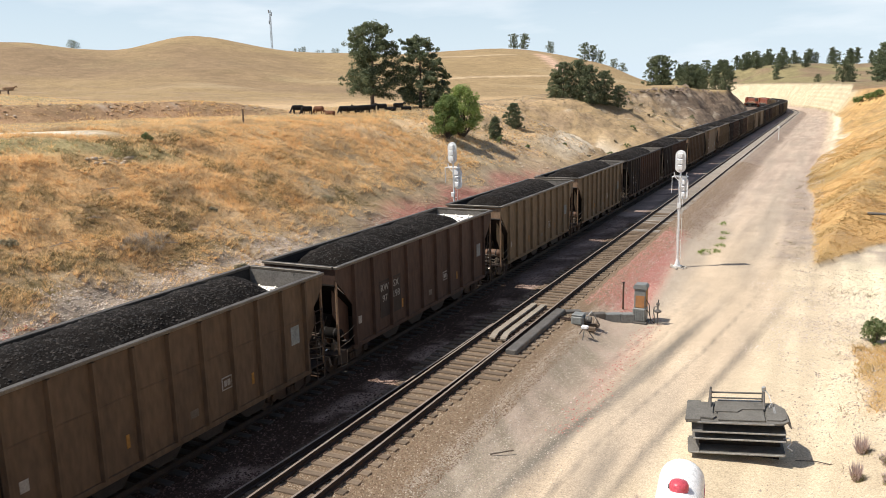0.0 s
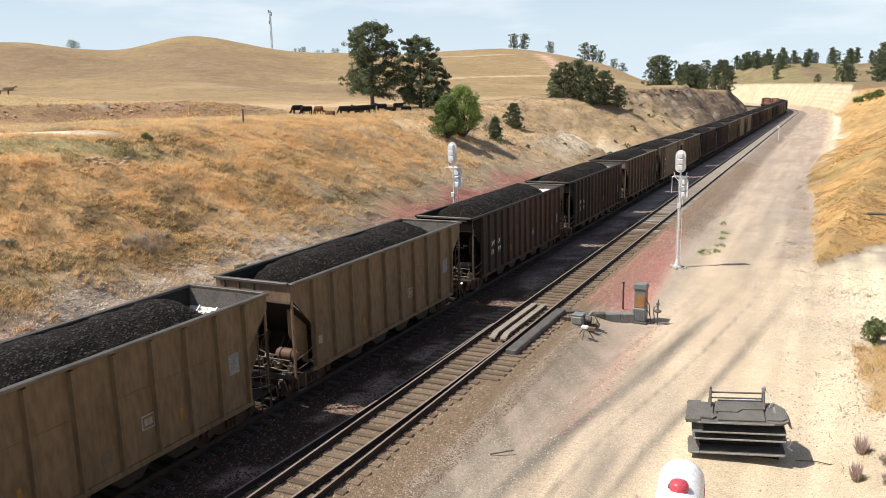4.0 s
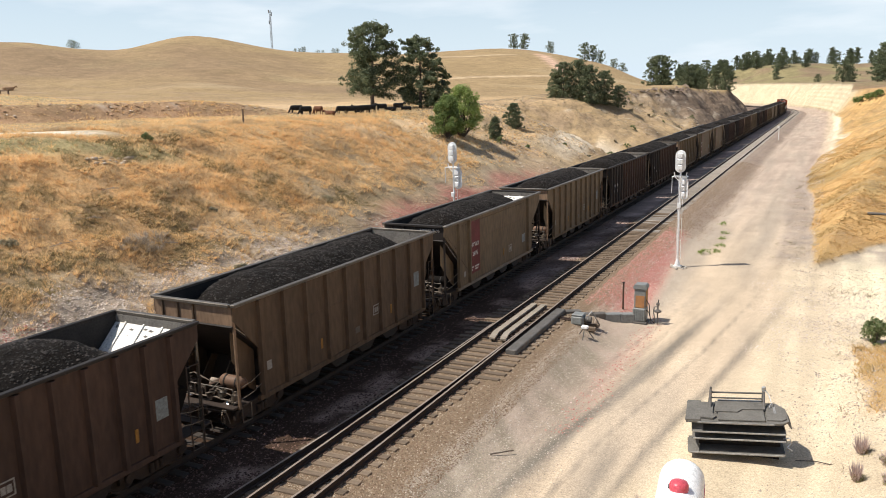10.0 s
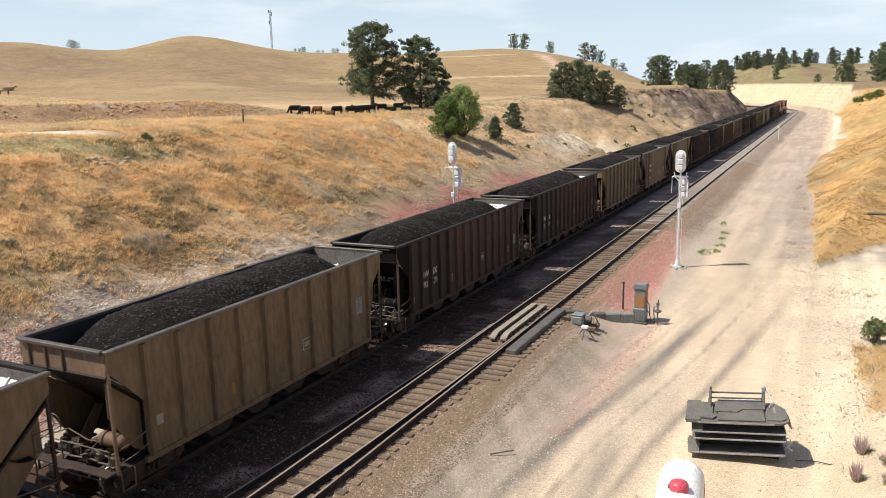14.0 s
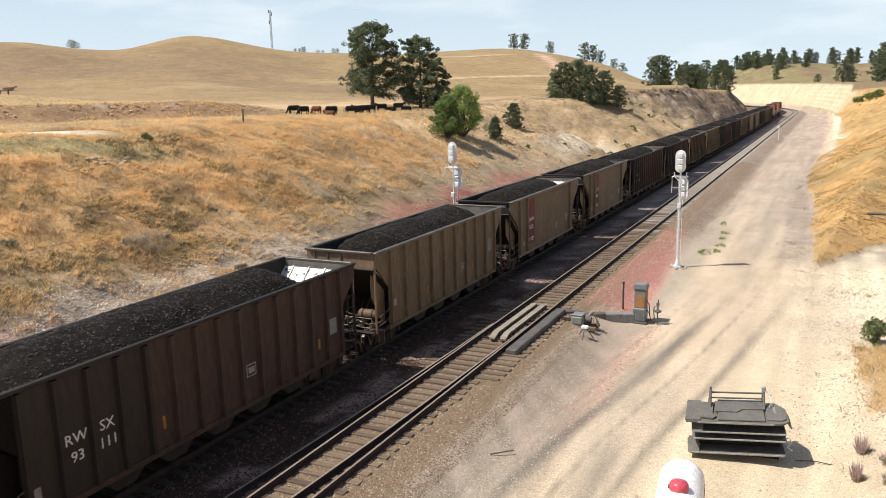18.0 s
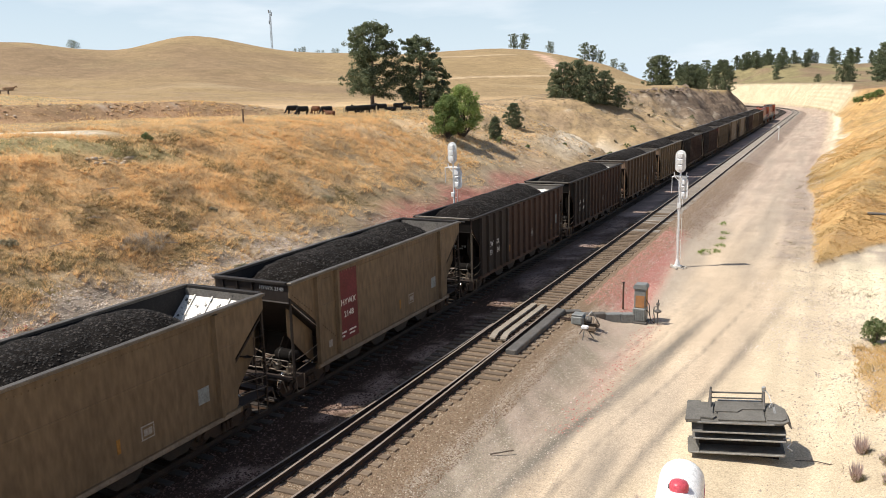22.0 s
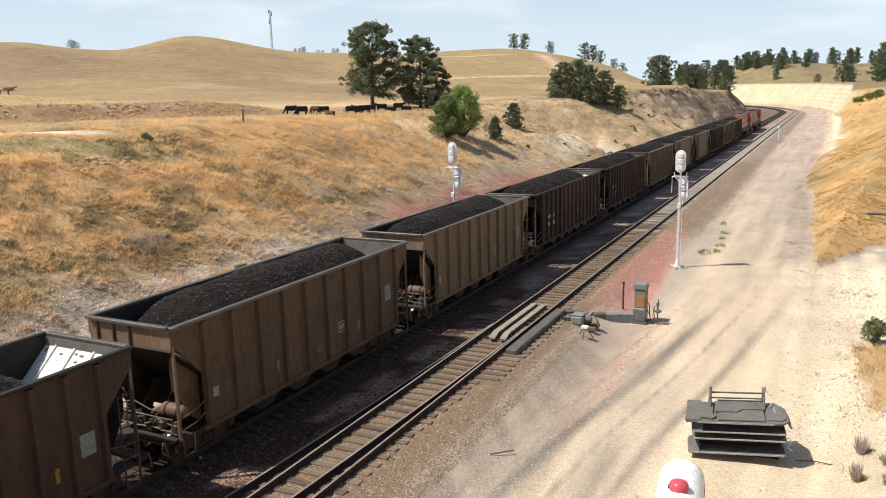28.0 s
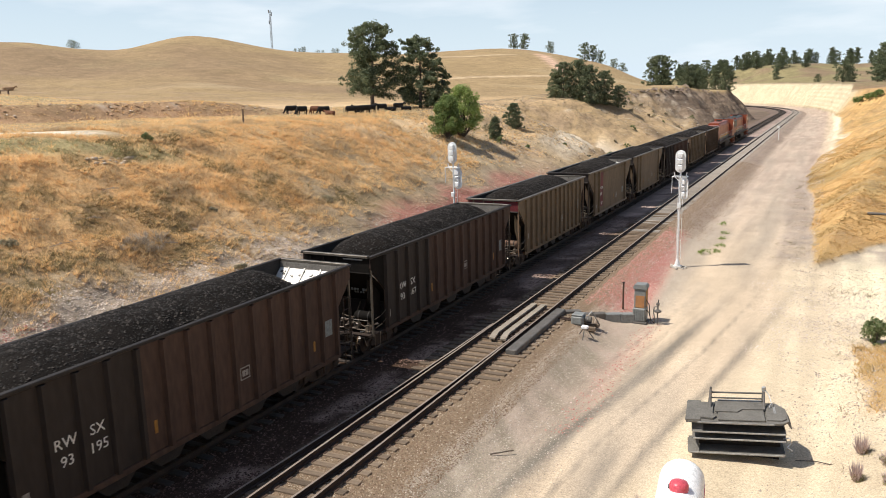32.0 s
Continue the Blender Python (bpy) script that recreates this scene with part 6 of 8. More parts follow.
def far_pines():
    """Single pines along the skyline: bearing as metres sideways per metre forward, distance, height, width."""
    rows = [(-0.386, 455, 8.4, 6.8), (-0.371, 455, 8.8, 6.6), (-0.335, 460, 6.5, 6.0), (-0.289, 462, 9.6, 8.0), (-0.278, 465, 9.0, 7.0), (-0.268, 462, 7.4, 7.2), (-0.251, 460, 6.0, 6.4), (-0.240, 462, 6.2, 5.5),
            (-1.236, 392, 3.6, 4.4), (-1.224, 392, 3.0, 4.2), (-0.205, 440, 2.2, 2.6),
            (-0.743, 400, 1.6, 2.6), (-0.734, 398, 1.8, 2.4), (-0.727, 398, 2.6, 3.2), (-0.701, 399, 1.4, 3.6), (-0.692, 399, 1.3, 2.4), (-0.673, 399, 2.1, 2.4), (-0.666, 399, 2.3, 3.4)]
    for i, (side, d, h, w) in enumerate(rows):
        k = math.hypot(side, 1)
        pine("distant_pine", "distant dark pine on the skyline", 11.8 + side / k * d, d / k, h, w * 1.1, 60 + i, 140, 26, 0, 0.1, ROUND_TOP, "pines on the skyline", True)
    # trees above the far end of the cut
    rnd = random.Random(8)
    near = [(-0.1935, 292, 11.4, 11.0, 0), (-0.184, 288, 3.6, 3.6, 1), (-0.1665, 288, 7.0, 5.2, 0), (-0.160, 284, 8.0, 5.4, 0), (-0.153, 290, 8.6, 5.6, 0), (-0.147, 286, 7.6, 5.2, 0), (-0.141, 284, 6.4, 4.6, 0), (-0.1275, 278, 7.4, 4.4, 1), (-0.1155, 274, 8.4, 5.4, 1)]
    for i, (side, d, h, w, _) in enumerate(near):
        k = math.hypot(side, 1)
        pine("hill_pine", "dark pine above the rocky end of the cut", 11.8 + side / k * d, d / k, h, w * 1.15, 90 + i, 520 if w > 10 else 280, 36, 0, 0.1 if w > 10 else 0.03, ROUND_TOP if w > 10 else [(0, 1.0), (0.4, 0.85), (1, 0.2)], "pines above the cut", True)
    i = 0
    side = -0.19
    while side < 0.085:
        d = rnd.uniform(535, 600) if rnd.random() < 0.85 else rnd.uniform(480, 535)
        h = rnd.uniform(5.5, 11.5)
        if rnd.random() < (0.95 if side < -0.03 else 0.6):
            k = math.hypot(side, 1)
            spot = (11.8 + side / k * d, d / k)
            if height(*spot) > 11.5:
                pine("hill_pine", "distant dark pine on the wooded ridge", 11.8 + side / k * d, d / k, h, h * rnd.uniform(0.5, 0.85), 120 + i, 130, 36, 0, 0.05, ROUND_TOP if rnd.random() < 0.4 else [(0, 1.0), (0.4, 0.8), (1, 0.15)], "pines on the wooded ridge", True)
        i += 1
        side += rnd.uniform(0.001, 0.0048)
    for i, (side, d, h, w) in enumerate(((0.009, 420, 10.5, 11.0), (0.016, 425, 7.5, 7.0), (-0.017, 430, 4.0, 4.0), (0.043, 330, 9.5, 7.0), (0.053, 320, 14.0, 10.0), (0.047, 335, 8.0, 9.0))):
        k = math.hypot(side, 1)
        pine("hill_pine", "dark pine on the grassy hill past the cut", 11.8 + side / k * d, d / k, h, w, 180 + i, 240, 34, 0, 0.08, ROUND_TOP, "pines past the cut", True)


far_pines()

def tuft(name, label, x, y, tall, wide, seed, n=190):
    """A feathery dry weed: many thin upright stalks that lean apart."""
    rnd = np.random.RandomState(seed)
    w = thing(name, label, "weed", pose(x, y, height(x, y) - 0.02), "dry weeds by the road")
    a, r, c = rnd.rand(n) * 6.283, rnd.rand(n) ** 0.6, rnd.rand(n) * 6.283
    root = np.stack([0.2 * wide * r * np.cos(a), 0.2 * wide * r * np.sin(a), 0 * a], -1)
    long_ = tall * (0.35 + 0.7 * rnd.rand(n))
    mid = root + np.stack([0.12 * wide * np.cos(a) + 0.03 * np.cos(c), 0.12 * wide * np.sin(a) + 0.03 * np.sin(c), 0.55 * long_], -1)
    tip = mid + np.stack([0.08 * wide * np.cos(a) + 0.06 * np.cos(c), 0.08 * wide * np.sin(a) + 0.06 * np.sin(c), 0.45 * long_], -1)
    side = np.stack([-np.sin(c), np.cos(c), 0 * a], -1) * 0.008
    v = np.concatenate([np.stack([root, mid - side, mid + side], 1), np.stack([mid - side * 1.4, mid + side * 1.4, tip], 1)]).reshape(-1, 3)
    tagged(part("stalks", raw_mesh("stalks", v, np.arange(6 * n).reshape(-1, 3), M_DRY_SHRUB), M_DRY_SHRUB, w), kind="stuff")
    ball = rnd.normal(size=(14, 3)) * np.array((0.2 * wide, 0.2 * wide, 0.05)) + np.array((0.08, 0, 0.08))
    v, f = scraps(ball, np.full(14, 0.09), 26, 0.035, rnd)
    tagged(part("green_base", raw_mesh("green_base", v, f, M_GREEN_GRASS), M_GREEN_GRASS, w, "grey-green leaves round the foot"), kind="stuff")


# shrubs along the road and on the right bank
bush("green_shrub", "dusty green shrub at the foot of the straw-coloured bank", 13.95, 35.2, 1.15, 1.5, 201, M_SHRUB, 30, 60, 0.07, "shrub", "shrubs by the road")
for i, (x, y, h, w) in enumerate(((13.15, 23.3, 0.62, 0.5), (12.98, 21.7, 0.6, 0.38), (13.75, 22.4, 0.28, 0.6), (13.7, 21.3, 0.25, 0.5))):
    tuft("dry_weed", "dry mauve-grey weed beside the road", x, y, h, w, 210 + i)
tuft("dry_weed", "dry pale weed beside the white tank", 8.05, 18.3, 0.6, 0.4, 220, 40)
for i, (x, y, h) in enumerate(((5.02, 51.6, 0.55), (5.53, 52.4, 0.4), (5.58, 54.5, 0.4), (5.48, 57.1, 0.3), (5.27, 59.7, 0.3), (4.77, 63.2, 0.45), (4.73, 51.7, 0.35))):
    bush("green_weed", "small green weed on the gravel shoulder", x, y, h * 0.7, 0.5 + 0.9 * h, 230 + i, M_LEAVES, 14, 12, 0.05, "weed", "green weeds on the shoulder", False)
for i, (x, y, h, w) in enumerate(((-28.6, 37.6, 0.8, 0.9), (-20.2, 34.2, 0.5, 0.6), (-14.6, 27.0, 0.5, 1.1), (-15.2, 30.6, 0.5, 0.9), (-20.9, 22.0, 0.5, 0.8), (-19.0, 44.0, 0.7, 1.5))):
    bush("bank_shrub", "small grey-green shrub on the grassy bank", x, y, h * 0.7, w, 240 + i, M_SAGE if i else M_SHRUB, 16, 60, 0.06, "shrub", "shrubs on the bank", False)

rnd_scrub = random.Random(77)
for i in range(26):
    s = rnd_scrub.uniform(78, 185)
    x = -rnd_scrub.uniform(15, 27)
    w = rnd_scrub.uniform(0.6, 1.7)
    bush("bank_shrub", "low dull scrub on the far bank", x, s, 0.55 * w, w, 260 + i, M_SAGE if i % 3 else M_SHRUB, 12, 30, 0.1, "shrub", "scrub on the far bank", False)


for i, (x, y, h, w) in enumerate(((18.7, 265.0, 1.8, 4.6), (21.4, 263.5, 1.6, 4.0), (23.6, 262.6, 2.2, 4.4))):
    bush("bank_shrub", "low dark shrub on the shoulder of the straw-coloured bank", x, y, h, w, 290 + i, M_BUSH, 24, 40, 0.22, "shrub", "shrubs on the bank", False)


# ---- signals ----
def signal_mast(x, y, tall, label, lower_turn=-28, lower_side=0.2):
    g = height(x, y)
    s = thing("railway_signal", label, "signal", pose(x, y, g - 0.02), "railway signals")
    part("footing", Shape().box(-0.28, 0.28, -0.28, 0.28, -0.1, 0.12, 0.03), M_CONCRETE, s)
    base = Shape().box(-0.2, 0.2, -0.2, 0.2, 0.12, 0.16, 0.01).lathe([(0.15, 0.16), (0.15, 0.3), (0.09, 0.5), (0.075, 0.52)], sides=12)
    part("mast_base", base, M_SIGNAL, s)
    part("mast", Shape().tube((0, 0, 0.3), (0, 0, tall - 0.9), 0.062, 0.055, 12), M_SIGNAL, s)
    part("ladder", ladder_shape(tall), M_SIGNAL, s)

    def head(z, turn, dx):
        ring = [(0.30 * math.cos(a), (0.36 if math.sin(a) > 0 else -0.36) + 0.30 * math.sin(a)) for a in [2 * math.pi * i / 28 for i in range(28)]]
        h = part("signal_head", Shape().prism([(p, q * 1.0) for p, q in ring], 1, -0.02, 0.02), M_SIGNAL, s, "oval silver backing plate", at=pose(dx, -0.12 if turn == 0 else 0.12, z, 0, 0, turn))
        for k in (-0.36, 0.0, 0.36):
            part("lamp_box", Shape().box(-0.14, 0.14, -0.17, -0.02, k - 0.14, k + 0.14, 0.03), M_SIGNAL, h)
            part("lamp_hood", Shape().lathe([(0.12, 0.02), (0.13, 0.3), (0.125, 0.3), (0.11, 0.02)], (0, 0, k), 1, 14), M_BLACK, h)
            part("lens", Shape().tube((0, 0.021, k), (0, 0.03, k), 0.1, None, 14), M_SIGNAL_DARK, h)
        return h
    head(tall - 0.66, 0, 0.0)
    head(tall - 2.25, lower_turn, lower_side)
    fr = Shape().pipe([(-0.42, -0.3, tall - 1.55), (-0.42, 0.25, tall - 1.55), (0.42, 0.25, tall - 1.55), (0.42, -0.3, tall - 1.55), (-0.42, -0.3, tall - 1.55)], 0.022)
    part("platform_frame", fr, M_SIGNAL, s)
    cr = Shape().pipe([(-0.36, 0, tall - 1.3), (-0.3, 0, tall - 1.6), (0, 0, tall - 1.9), (0.3, 0, tall - 1.6), (0.36, 0, tall - 1.3)], 0.026)
    part("cradle", cr, M_SIGNAL, s)
    part("drop_rail", Shape().pipe([(-0.42, -0.3, tall - 1.55), (-0.42, -0.3, tall - 2.5)], 0.02), M_SIGNAL, s)
    part("junction_box", Shape().box(-0.1, 0.1, -0.2, -0.06, tall - 3.4, tall - 3.1, 0.02), M_SIGNAL, s)
    return s


def ladder_shape(tall):
    sh = Shape()
    for x in (-0.13, 0.13):
        sh.tube((x, 0.22, 0.5), (x, 0.22, tall - 1.6), 0.012, None, 5)
    n = int((tall - 2.2) / 0.33)
    for i in range(n):
        sh.tube((-0.13, 0.22, 0.65 + 0.33 * i), (0.13, 0.22, 0.65 + 0.33 * i), 0.01, None, 5)
    return sh


signal_mast(4.05, 47.0, 7.05, "silver railway signal mast with two oval heads beside the dirt road")
signal_mast(-9.0, 43.4, 7.75, "silver railway signal mast with two oval heads behind the train", -8, 0.24)


def stone_ring(x, y, n, r, seed):
    rnd = random.Random(seed)
    for i in range(n):
        a = 6.283 * i / n + rnd.uniform(-0.2, 0.2)
        px_, py_ = x + r * math.cos(a) * rnd.uniform(0.8, 1.3), y + r * math.sin(a) * rnd.uniform(0.8, 1.2)
        k = rnd.uniform(0.08, 0.15)
        v, f = lumps(np.array([(0, 0, 0)], float), np.array([k]), np.random.RandomState(seed * 50 + i), False)
        solid("stone", raw_mesh("stone", v, f, M_CONCRETE), None, "pale stone at the foot of the signal mast", "stone", "stones round the mast", m=pose(px_, py_, height(px_, py_) + 0.03))


stone_ring(4.05, 47.0, 9, 0.42, 5)

# ---- switch heater and its cabinet ----
heater = thing("switch_heater", "grey switch heater with cabinet, rusty panel and long duct", "switch heater", pose(4.45, 35.0, height(4.45, 35.0)))
part("skid", Shape().box(-0.42, 0.36, -0.4, 0.4, -0.04, 0.1, 0.02), M_DUCT, heater)
blower = part("blower_housing", Shape().box(-0.30, 0.28, -0.32, 0.3, 0.1, 0.72, 0.03), M_GREY_BOX, heater)
for i in range(6):
    part("fin", Shape().box(-0.27 + 0.095 * i, -0.23 + 0.095 * i, -0.345, -0.32, 0.16, 0.66), M_GREY_BOX, blower)
cabinet = part("cabinet", Shape().box(-0.26, 0.26, -0.2, 0.28, 0.72, 1.62, 0.02), M_GREY_BOX, heater)
part("rusty_door", Shape().box(-0.19, 0.21, -0.215, -0.2, 0.74, 1.3), M_RUST_PANEL, cabinet, "rust-orange cabinet door")
part("yellow_edge", Shape().box(0.261, 0.268, -0.18, 0.26, 0.75, 1.55), M_YELLOW_MARK, cabinet)
part("hood", Shape().prism([(-0.3, 1.62), (0.3, 1.62), (0.3, 1.72), (0.24, 1.82), (-0.24, 1.82), (-0.3, 1.72)], 1, -0.25, 0.33), M_GREY_BOX, cabinet)
DUCT_TURN = math.degrees(math.atan2(1.9, 3.5))
for lo, hi, b, h in ((0.28, 0.92, 0.02, 0.44), (0.93, 1.62, 0.06, 0.42), (1.63, 2.75, 0.16, 0.37), (2.76, 3.7, 0.32, 0.37)):
    part("duct_section", Shape().box(-hi, -lo, -0.17, 0.17, b, b + h, 0.03), M_GREY_BOX if lo < 1.5 else M_DUCT, heater, at=pose(0, -0.05, 0, 0, 0, DUCT_TURN))
    part("duct_band", Shape().box(-hi - 0.015, -hi + 0.03, -0.185, 0.185, b - 0.01, b + h + 0.015, 0.01), M_GREY_BOX, heater, at=pose(0, -0.05, 0, 0, 0, DUCT_TURN))
part("cable", Shape().pipe([(0.28, -0.1, 1.1), (0.42, -0.15, 0.9), (0.48, -0.2, 0.4), (0.55, -0.25, 0.05)], 0.022), M_BLACK, heater)
part("cable", Shape().pipe([(0.28, 0.0, 0.6), (0.4, -0.05, 0.5), (0.52, -0.1, 0.15), (0.7, -0.1, 0.03)], 0.022), M_BLACK, heater)

machine = thing("switch_machine", "grey switch machine with motor and silver linkage beside the points", "switch machine", pose(2.5, 32.2, height(2.5, 32.2) - 0.06))
part("gear_case", Shape().box(-0.42, 0.12, -0.32, 0.28, 0.1, 0.52, 0.07), M_GREY_BOX, machine)
part("lid", Shape().box(-0.40, 0.10, -0.30, 0.26, 0.52, 0.58, 0.02), M_GREY_BOX, machine)
part("motor", Shape().tube((0.12, 0, 0.34), (0.42, 0, 0.34), 0.14, None, 14), M_DUCT, machine)
part("hand_throw_lever", Shape().pipe([(0.3, -0.2, 0.4), (0.36, -0.3, 0.62), (0.42, 0.05, 0.72)], 0.022), M_ALU, machine)
part("linkage", Shape().pipe([(0.3, 0.1, 0.5), (0.5, 0.15, 0.66), (0.62, -0.05, 0.45), (0.75, 0.0, 0.2)], 0.022), M_DUCT, machine)
part("rod", Shape().tube((-0.42, 0, 0.2), (-1.6, 0, 0.3), 0.035, None, 8), M_RAIL_SIDE, machine)
part("rod", Shape().tube((-0.42, 0.2, 0.2), (-1.6, 0.2, 0.3), 0.035, None, 8), M_RAIL_SIDE, machine)
part("bed_timber", Shape().box(-1.2, 0.7, -0.42, -0.2, -0.06, 0.1, 0.015), M_TIE, machine)
part("bed_timber", Shape().box(-1.2, 0.7, 0.18, 0.40, -0.06, 0.1, 0.015), M_TIE, machine)

stand = thing("tripod_stand", "small white box on a bent metal tripod", "stand", pose(2.98, 30.95, height(2.98, 30.95)))
part("box", Shape().box(-0.15, 0.15, -0.1, 0.1, 0.42, 0.56, 0.03), M_TANK, stand)
for a in (0.6, 2.6, 4.7):
    part("leg", Shape().pipe([(0.05 * math.cos(a), 0.05 * math.sin(a), 0.44), (0.42 * math.cos(a), 0.3 * math.sin(a), -0.02)], 0.022), M_DUCT, stand)

marker = thing("marker_post", "thin rusty steel post in the gravel", "post", pose(3.32, 36.4, height(3.32, 36.4)))
part("post", Shape().box(-0.04, 0.04, -0.03, 0.03, -0.1, 1.3, 0.008), M_PLATE, marker)
part("cap", Shape().box(-0.055, 0.055, -0.045, 0.045, 1.3, 1.36, 0.01), M_BLACK, marker)

meter = thing("gas_meter", "grey gas regulator on a pipe stand", "gas meter", pose(5.25, 34.9, height(5.25, 34.9)))
part("riser", Shape().tube((0, 0, -0.05), (0, 0, 0.95), 0.035, None, 8), M_DUCT, meter)
part("regulator", Shape().lathe([(0.05, 0.55), (0.16, 0.6), (0.16, 0.66), (0.05, 0.72)], sides=14), M_DUCT, meter)
part("valve", Shape().box(-0.07, 0.07, -0.05, 0.05, 0.9, 1.02, 0.02), M_DUCT, meter)
part("elbow", Shape().pipe([(0, 0, 0.85), (-0.16, 0, 0.82), (-0.18, 0, 0.6), (-0.12, 0, 0.1)], 0.028), M_DUCT, meter)
part("vent", Shape().tube((0, 0, 1.0), (0.03, 0, 1.18), 0.03, None, 8), M_DUCT, meter)

# ---- stack of steel crossing panels ----
STACK = pose(10.03, 22.2, height(10.0, 22.05), 0, -4, 8.5)
stack = thing("panel_stack", "stack of dusty dark panels with a pipe frame on top", "panel stack", STACK)
for i, (z, xo, half, deep) in enumerate(((0.26, -0.06, 1.30, 0.95), (0.69, 0.02, 1.26, 0.9), (0.90, 0.02, 1.25, 0.88))):
    tray = part("panel", Shape().prism([(-0.1, z), (deep, z + 0.01), (deep, z + 0.05), (-0.1, z + 0.035)], 0, xo - half, xo + half), M_STACK, stack)
    part("edge_strip", Shape().box(xo - half + 0.02, xo + half - 0.02, -0.135, -0.10, z - 0.005, z + 0.04, 0.006), M_STACK_EDGE, tray)
    part("filler", Shape().box(xo - half * 0.9, xo + half * 0.9, 0.42, deep - 0.05, (-0.12, 0.31, 0.74)[i], z - 0.002), M_BLACK, tray)
    if i != 1:
        part("end_flap", Shape().prism([(-0.13, z + 0.03), (-0.02, z + 0.03), (0.28, z + 0.27), (0.24, z + 0.31)], 0, xo - half - 0.02, xo - half + 0.3), M_STACK, tray)
part("upper_filler", Shape().box(-1.0, 1.05, 0.4, 0.8, 0.95, 1.198), M_BLACK, stack)
part("top_panel", Shape().prism([(-1.40, -0.14), (0.95, -0.16), (1.2, -0.12), (1.36, 0.06), (1.34, 0.95), (1.12, 1.34), (-1.38, 1.35)], 2, 1.2, 1.25), M_STACK, stack)
part("top_edge", Shape().box(-1.08, 0.96, -0.175, -0.145, 1.195, 1.245, 0.006), M_STACK_EDGE, stack)
part("corner_plate", Shape().prism([(-1.42, -0.12), (-1.0, -0.12), (-0.98, 1.34), (-1.36, 1.36)], 2, 1.252, 1.29), M_STACK, stack)
part("torn_corner", Shape().prism([(-1.0, 0.05), (-0.66, -0.02), (-0.56, 0.14), (-0.66, 0.36), (-0.62, 1.1), (-0.98, 1.2)], 2, 1.262, 1.31), M_STACK, stack)
part("middle_plate", Shape().box(-0.52, 0.74, -0.08, 0.72, 1.255, 1.31, 0.015), M_STACK, stack)
part("torn_mat", Shape().prism([(-0.58, 0.42), (0.02, 0.42), (0.16, 0.62), (0.78, 0.66), (0.78, 1.2), (-0.58, 1.2)], 2, 1.311, 1.345), M_STACK, stack)
part("back_slat", Shape().box(-0.5, 0.74, 1.22, 1.32, 1.255, 1.36, 0.01), M_STACK_EDGE, stack)
part("side_plate", Shape().prism([(0.78, 0.02), (1.18, 0.02), (1.30, 0.14), (1.26, 0.92), (1.08, 1.28), (0.8, 1.28)], 2, 1.253, 1.285), M_STACK, stack)
part("end_lip", Shape().prism([(1.30, 1.215), (1.345, 1.215), (1.44, 1.02), (1.40, 1.02)], 1, 0.06, 0.95), M_STACK, stack)
part("pale_tag", Shape().box(1.0, 1.07, 0.5, 1.0, 1.286, 1.292), M_STACK_EDGE, stack)
for x in (-0.72, 0.76):
    part("frame_leg", Shape().tube((x, 0.72, 1.25), (x + 0.03, 1.3, 1.66), 0.036, None, 8), M_DUCT, stack)
    part("frame_leg", Shape().tube((x - 0.02, 1.36, 1.24), (x + 0.04, 1.3, 1.74), 0.032, None, 8), M_DUCT, stack)
part("cross_pipe", Shape().tube((-0.74, 1.3, 1.58), (0.78, 1.3, 1.58), 0.028, None, 8), M_DUCT, stack)
part("cross_pipe", Shape().tube((-0.74, 1.22, 1.44), (0.78, 1.22, 1.44), 0.026, None, 8), M_DUCT, stack)
part("clamp", Shape().lathe([(0.01, 1.64), (0.06, 1.66), (0.06, 1.78), (0.01, 1.8)], (0.8, 1.3, 0), 2, 10), M_ALU, stack)
part("wire", Shape().pipe([(0.8, 1.3, 1.72), (0.92, 1.2, 1.6), (0.98, 1.0, 1.4), (0.9, 0.9, 1.3)], 0.014, 5), M_ALU, stack)
part("bent_wire", Shape().pipe([(1.2, 0.0, 0.75), (1.36, -0.05, 0.8), (1.4, 0.05, 0.6), (1.3, 0.02, 0.5), (1.42, -0.04, 0.42), (1.3, 0.1, 0.35)], 0.016), M_ALU, stack)

# ---- white gas tank ----
tank = thing("gas_tank", "white gas tank with a red dome lid", "gas tank", pose(8.94, 19.3, height(9.35, 18) + 0.05, 0, 0, 6))
R = 0.56
prof = [(0.01, 0.0), (R * 0.45, -0.05), (R * 0.8, -0.2), (R * 0.97, -0.4), (R, -0.55), (R, -3.4), (R * 0.8, -3.8), (0.01, -3.95)]
part("shell", Shape().lathe(prof, (0, 0, 0.82), 1, 32), M_TANK, tank, smooth_faces=True)
part("dome_lid", Shape().lathe([(0.21, 1.33), (0.22, 1.36), (0.22, 1.48), (0.19, 1.54), (0.1, 1.58), (0.01, 1.59)], (0, -2.0, 0), 2, 24), M_RED_PAINT, tank, "glossy red dome lid", True)
part("lid_catch", Shape().box(-0.24, -0.2, -2.03, -1.97, 1.36, 1.44), M_BLACK, tank)
for y in (-0.9, -3.1):
    part("foot", Shape().box(-0.4, 0.4, y - 0.12, y + 0.12, -0.06, 0.34, 0.02), M_CONCRETE, tank)
for i in range(5):
    for k in range(3):
        part("faded_print", Shape().box(R - 0.03, R + 0.003, -0.85 - 0.16 * i, -0.75 - 0.16 * i, 0.76 + 0.07 * k, 0.79 + 0.07 * k), M_RED_PAINT, tank)

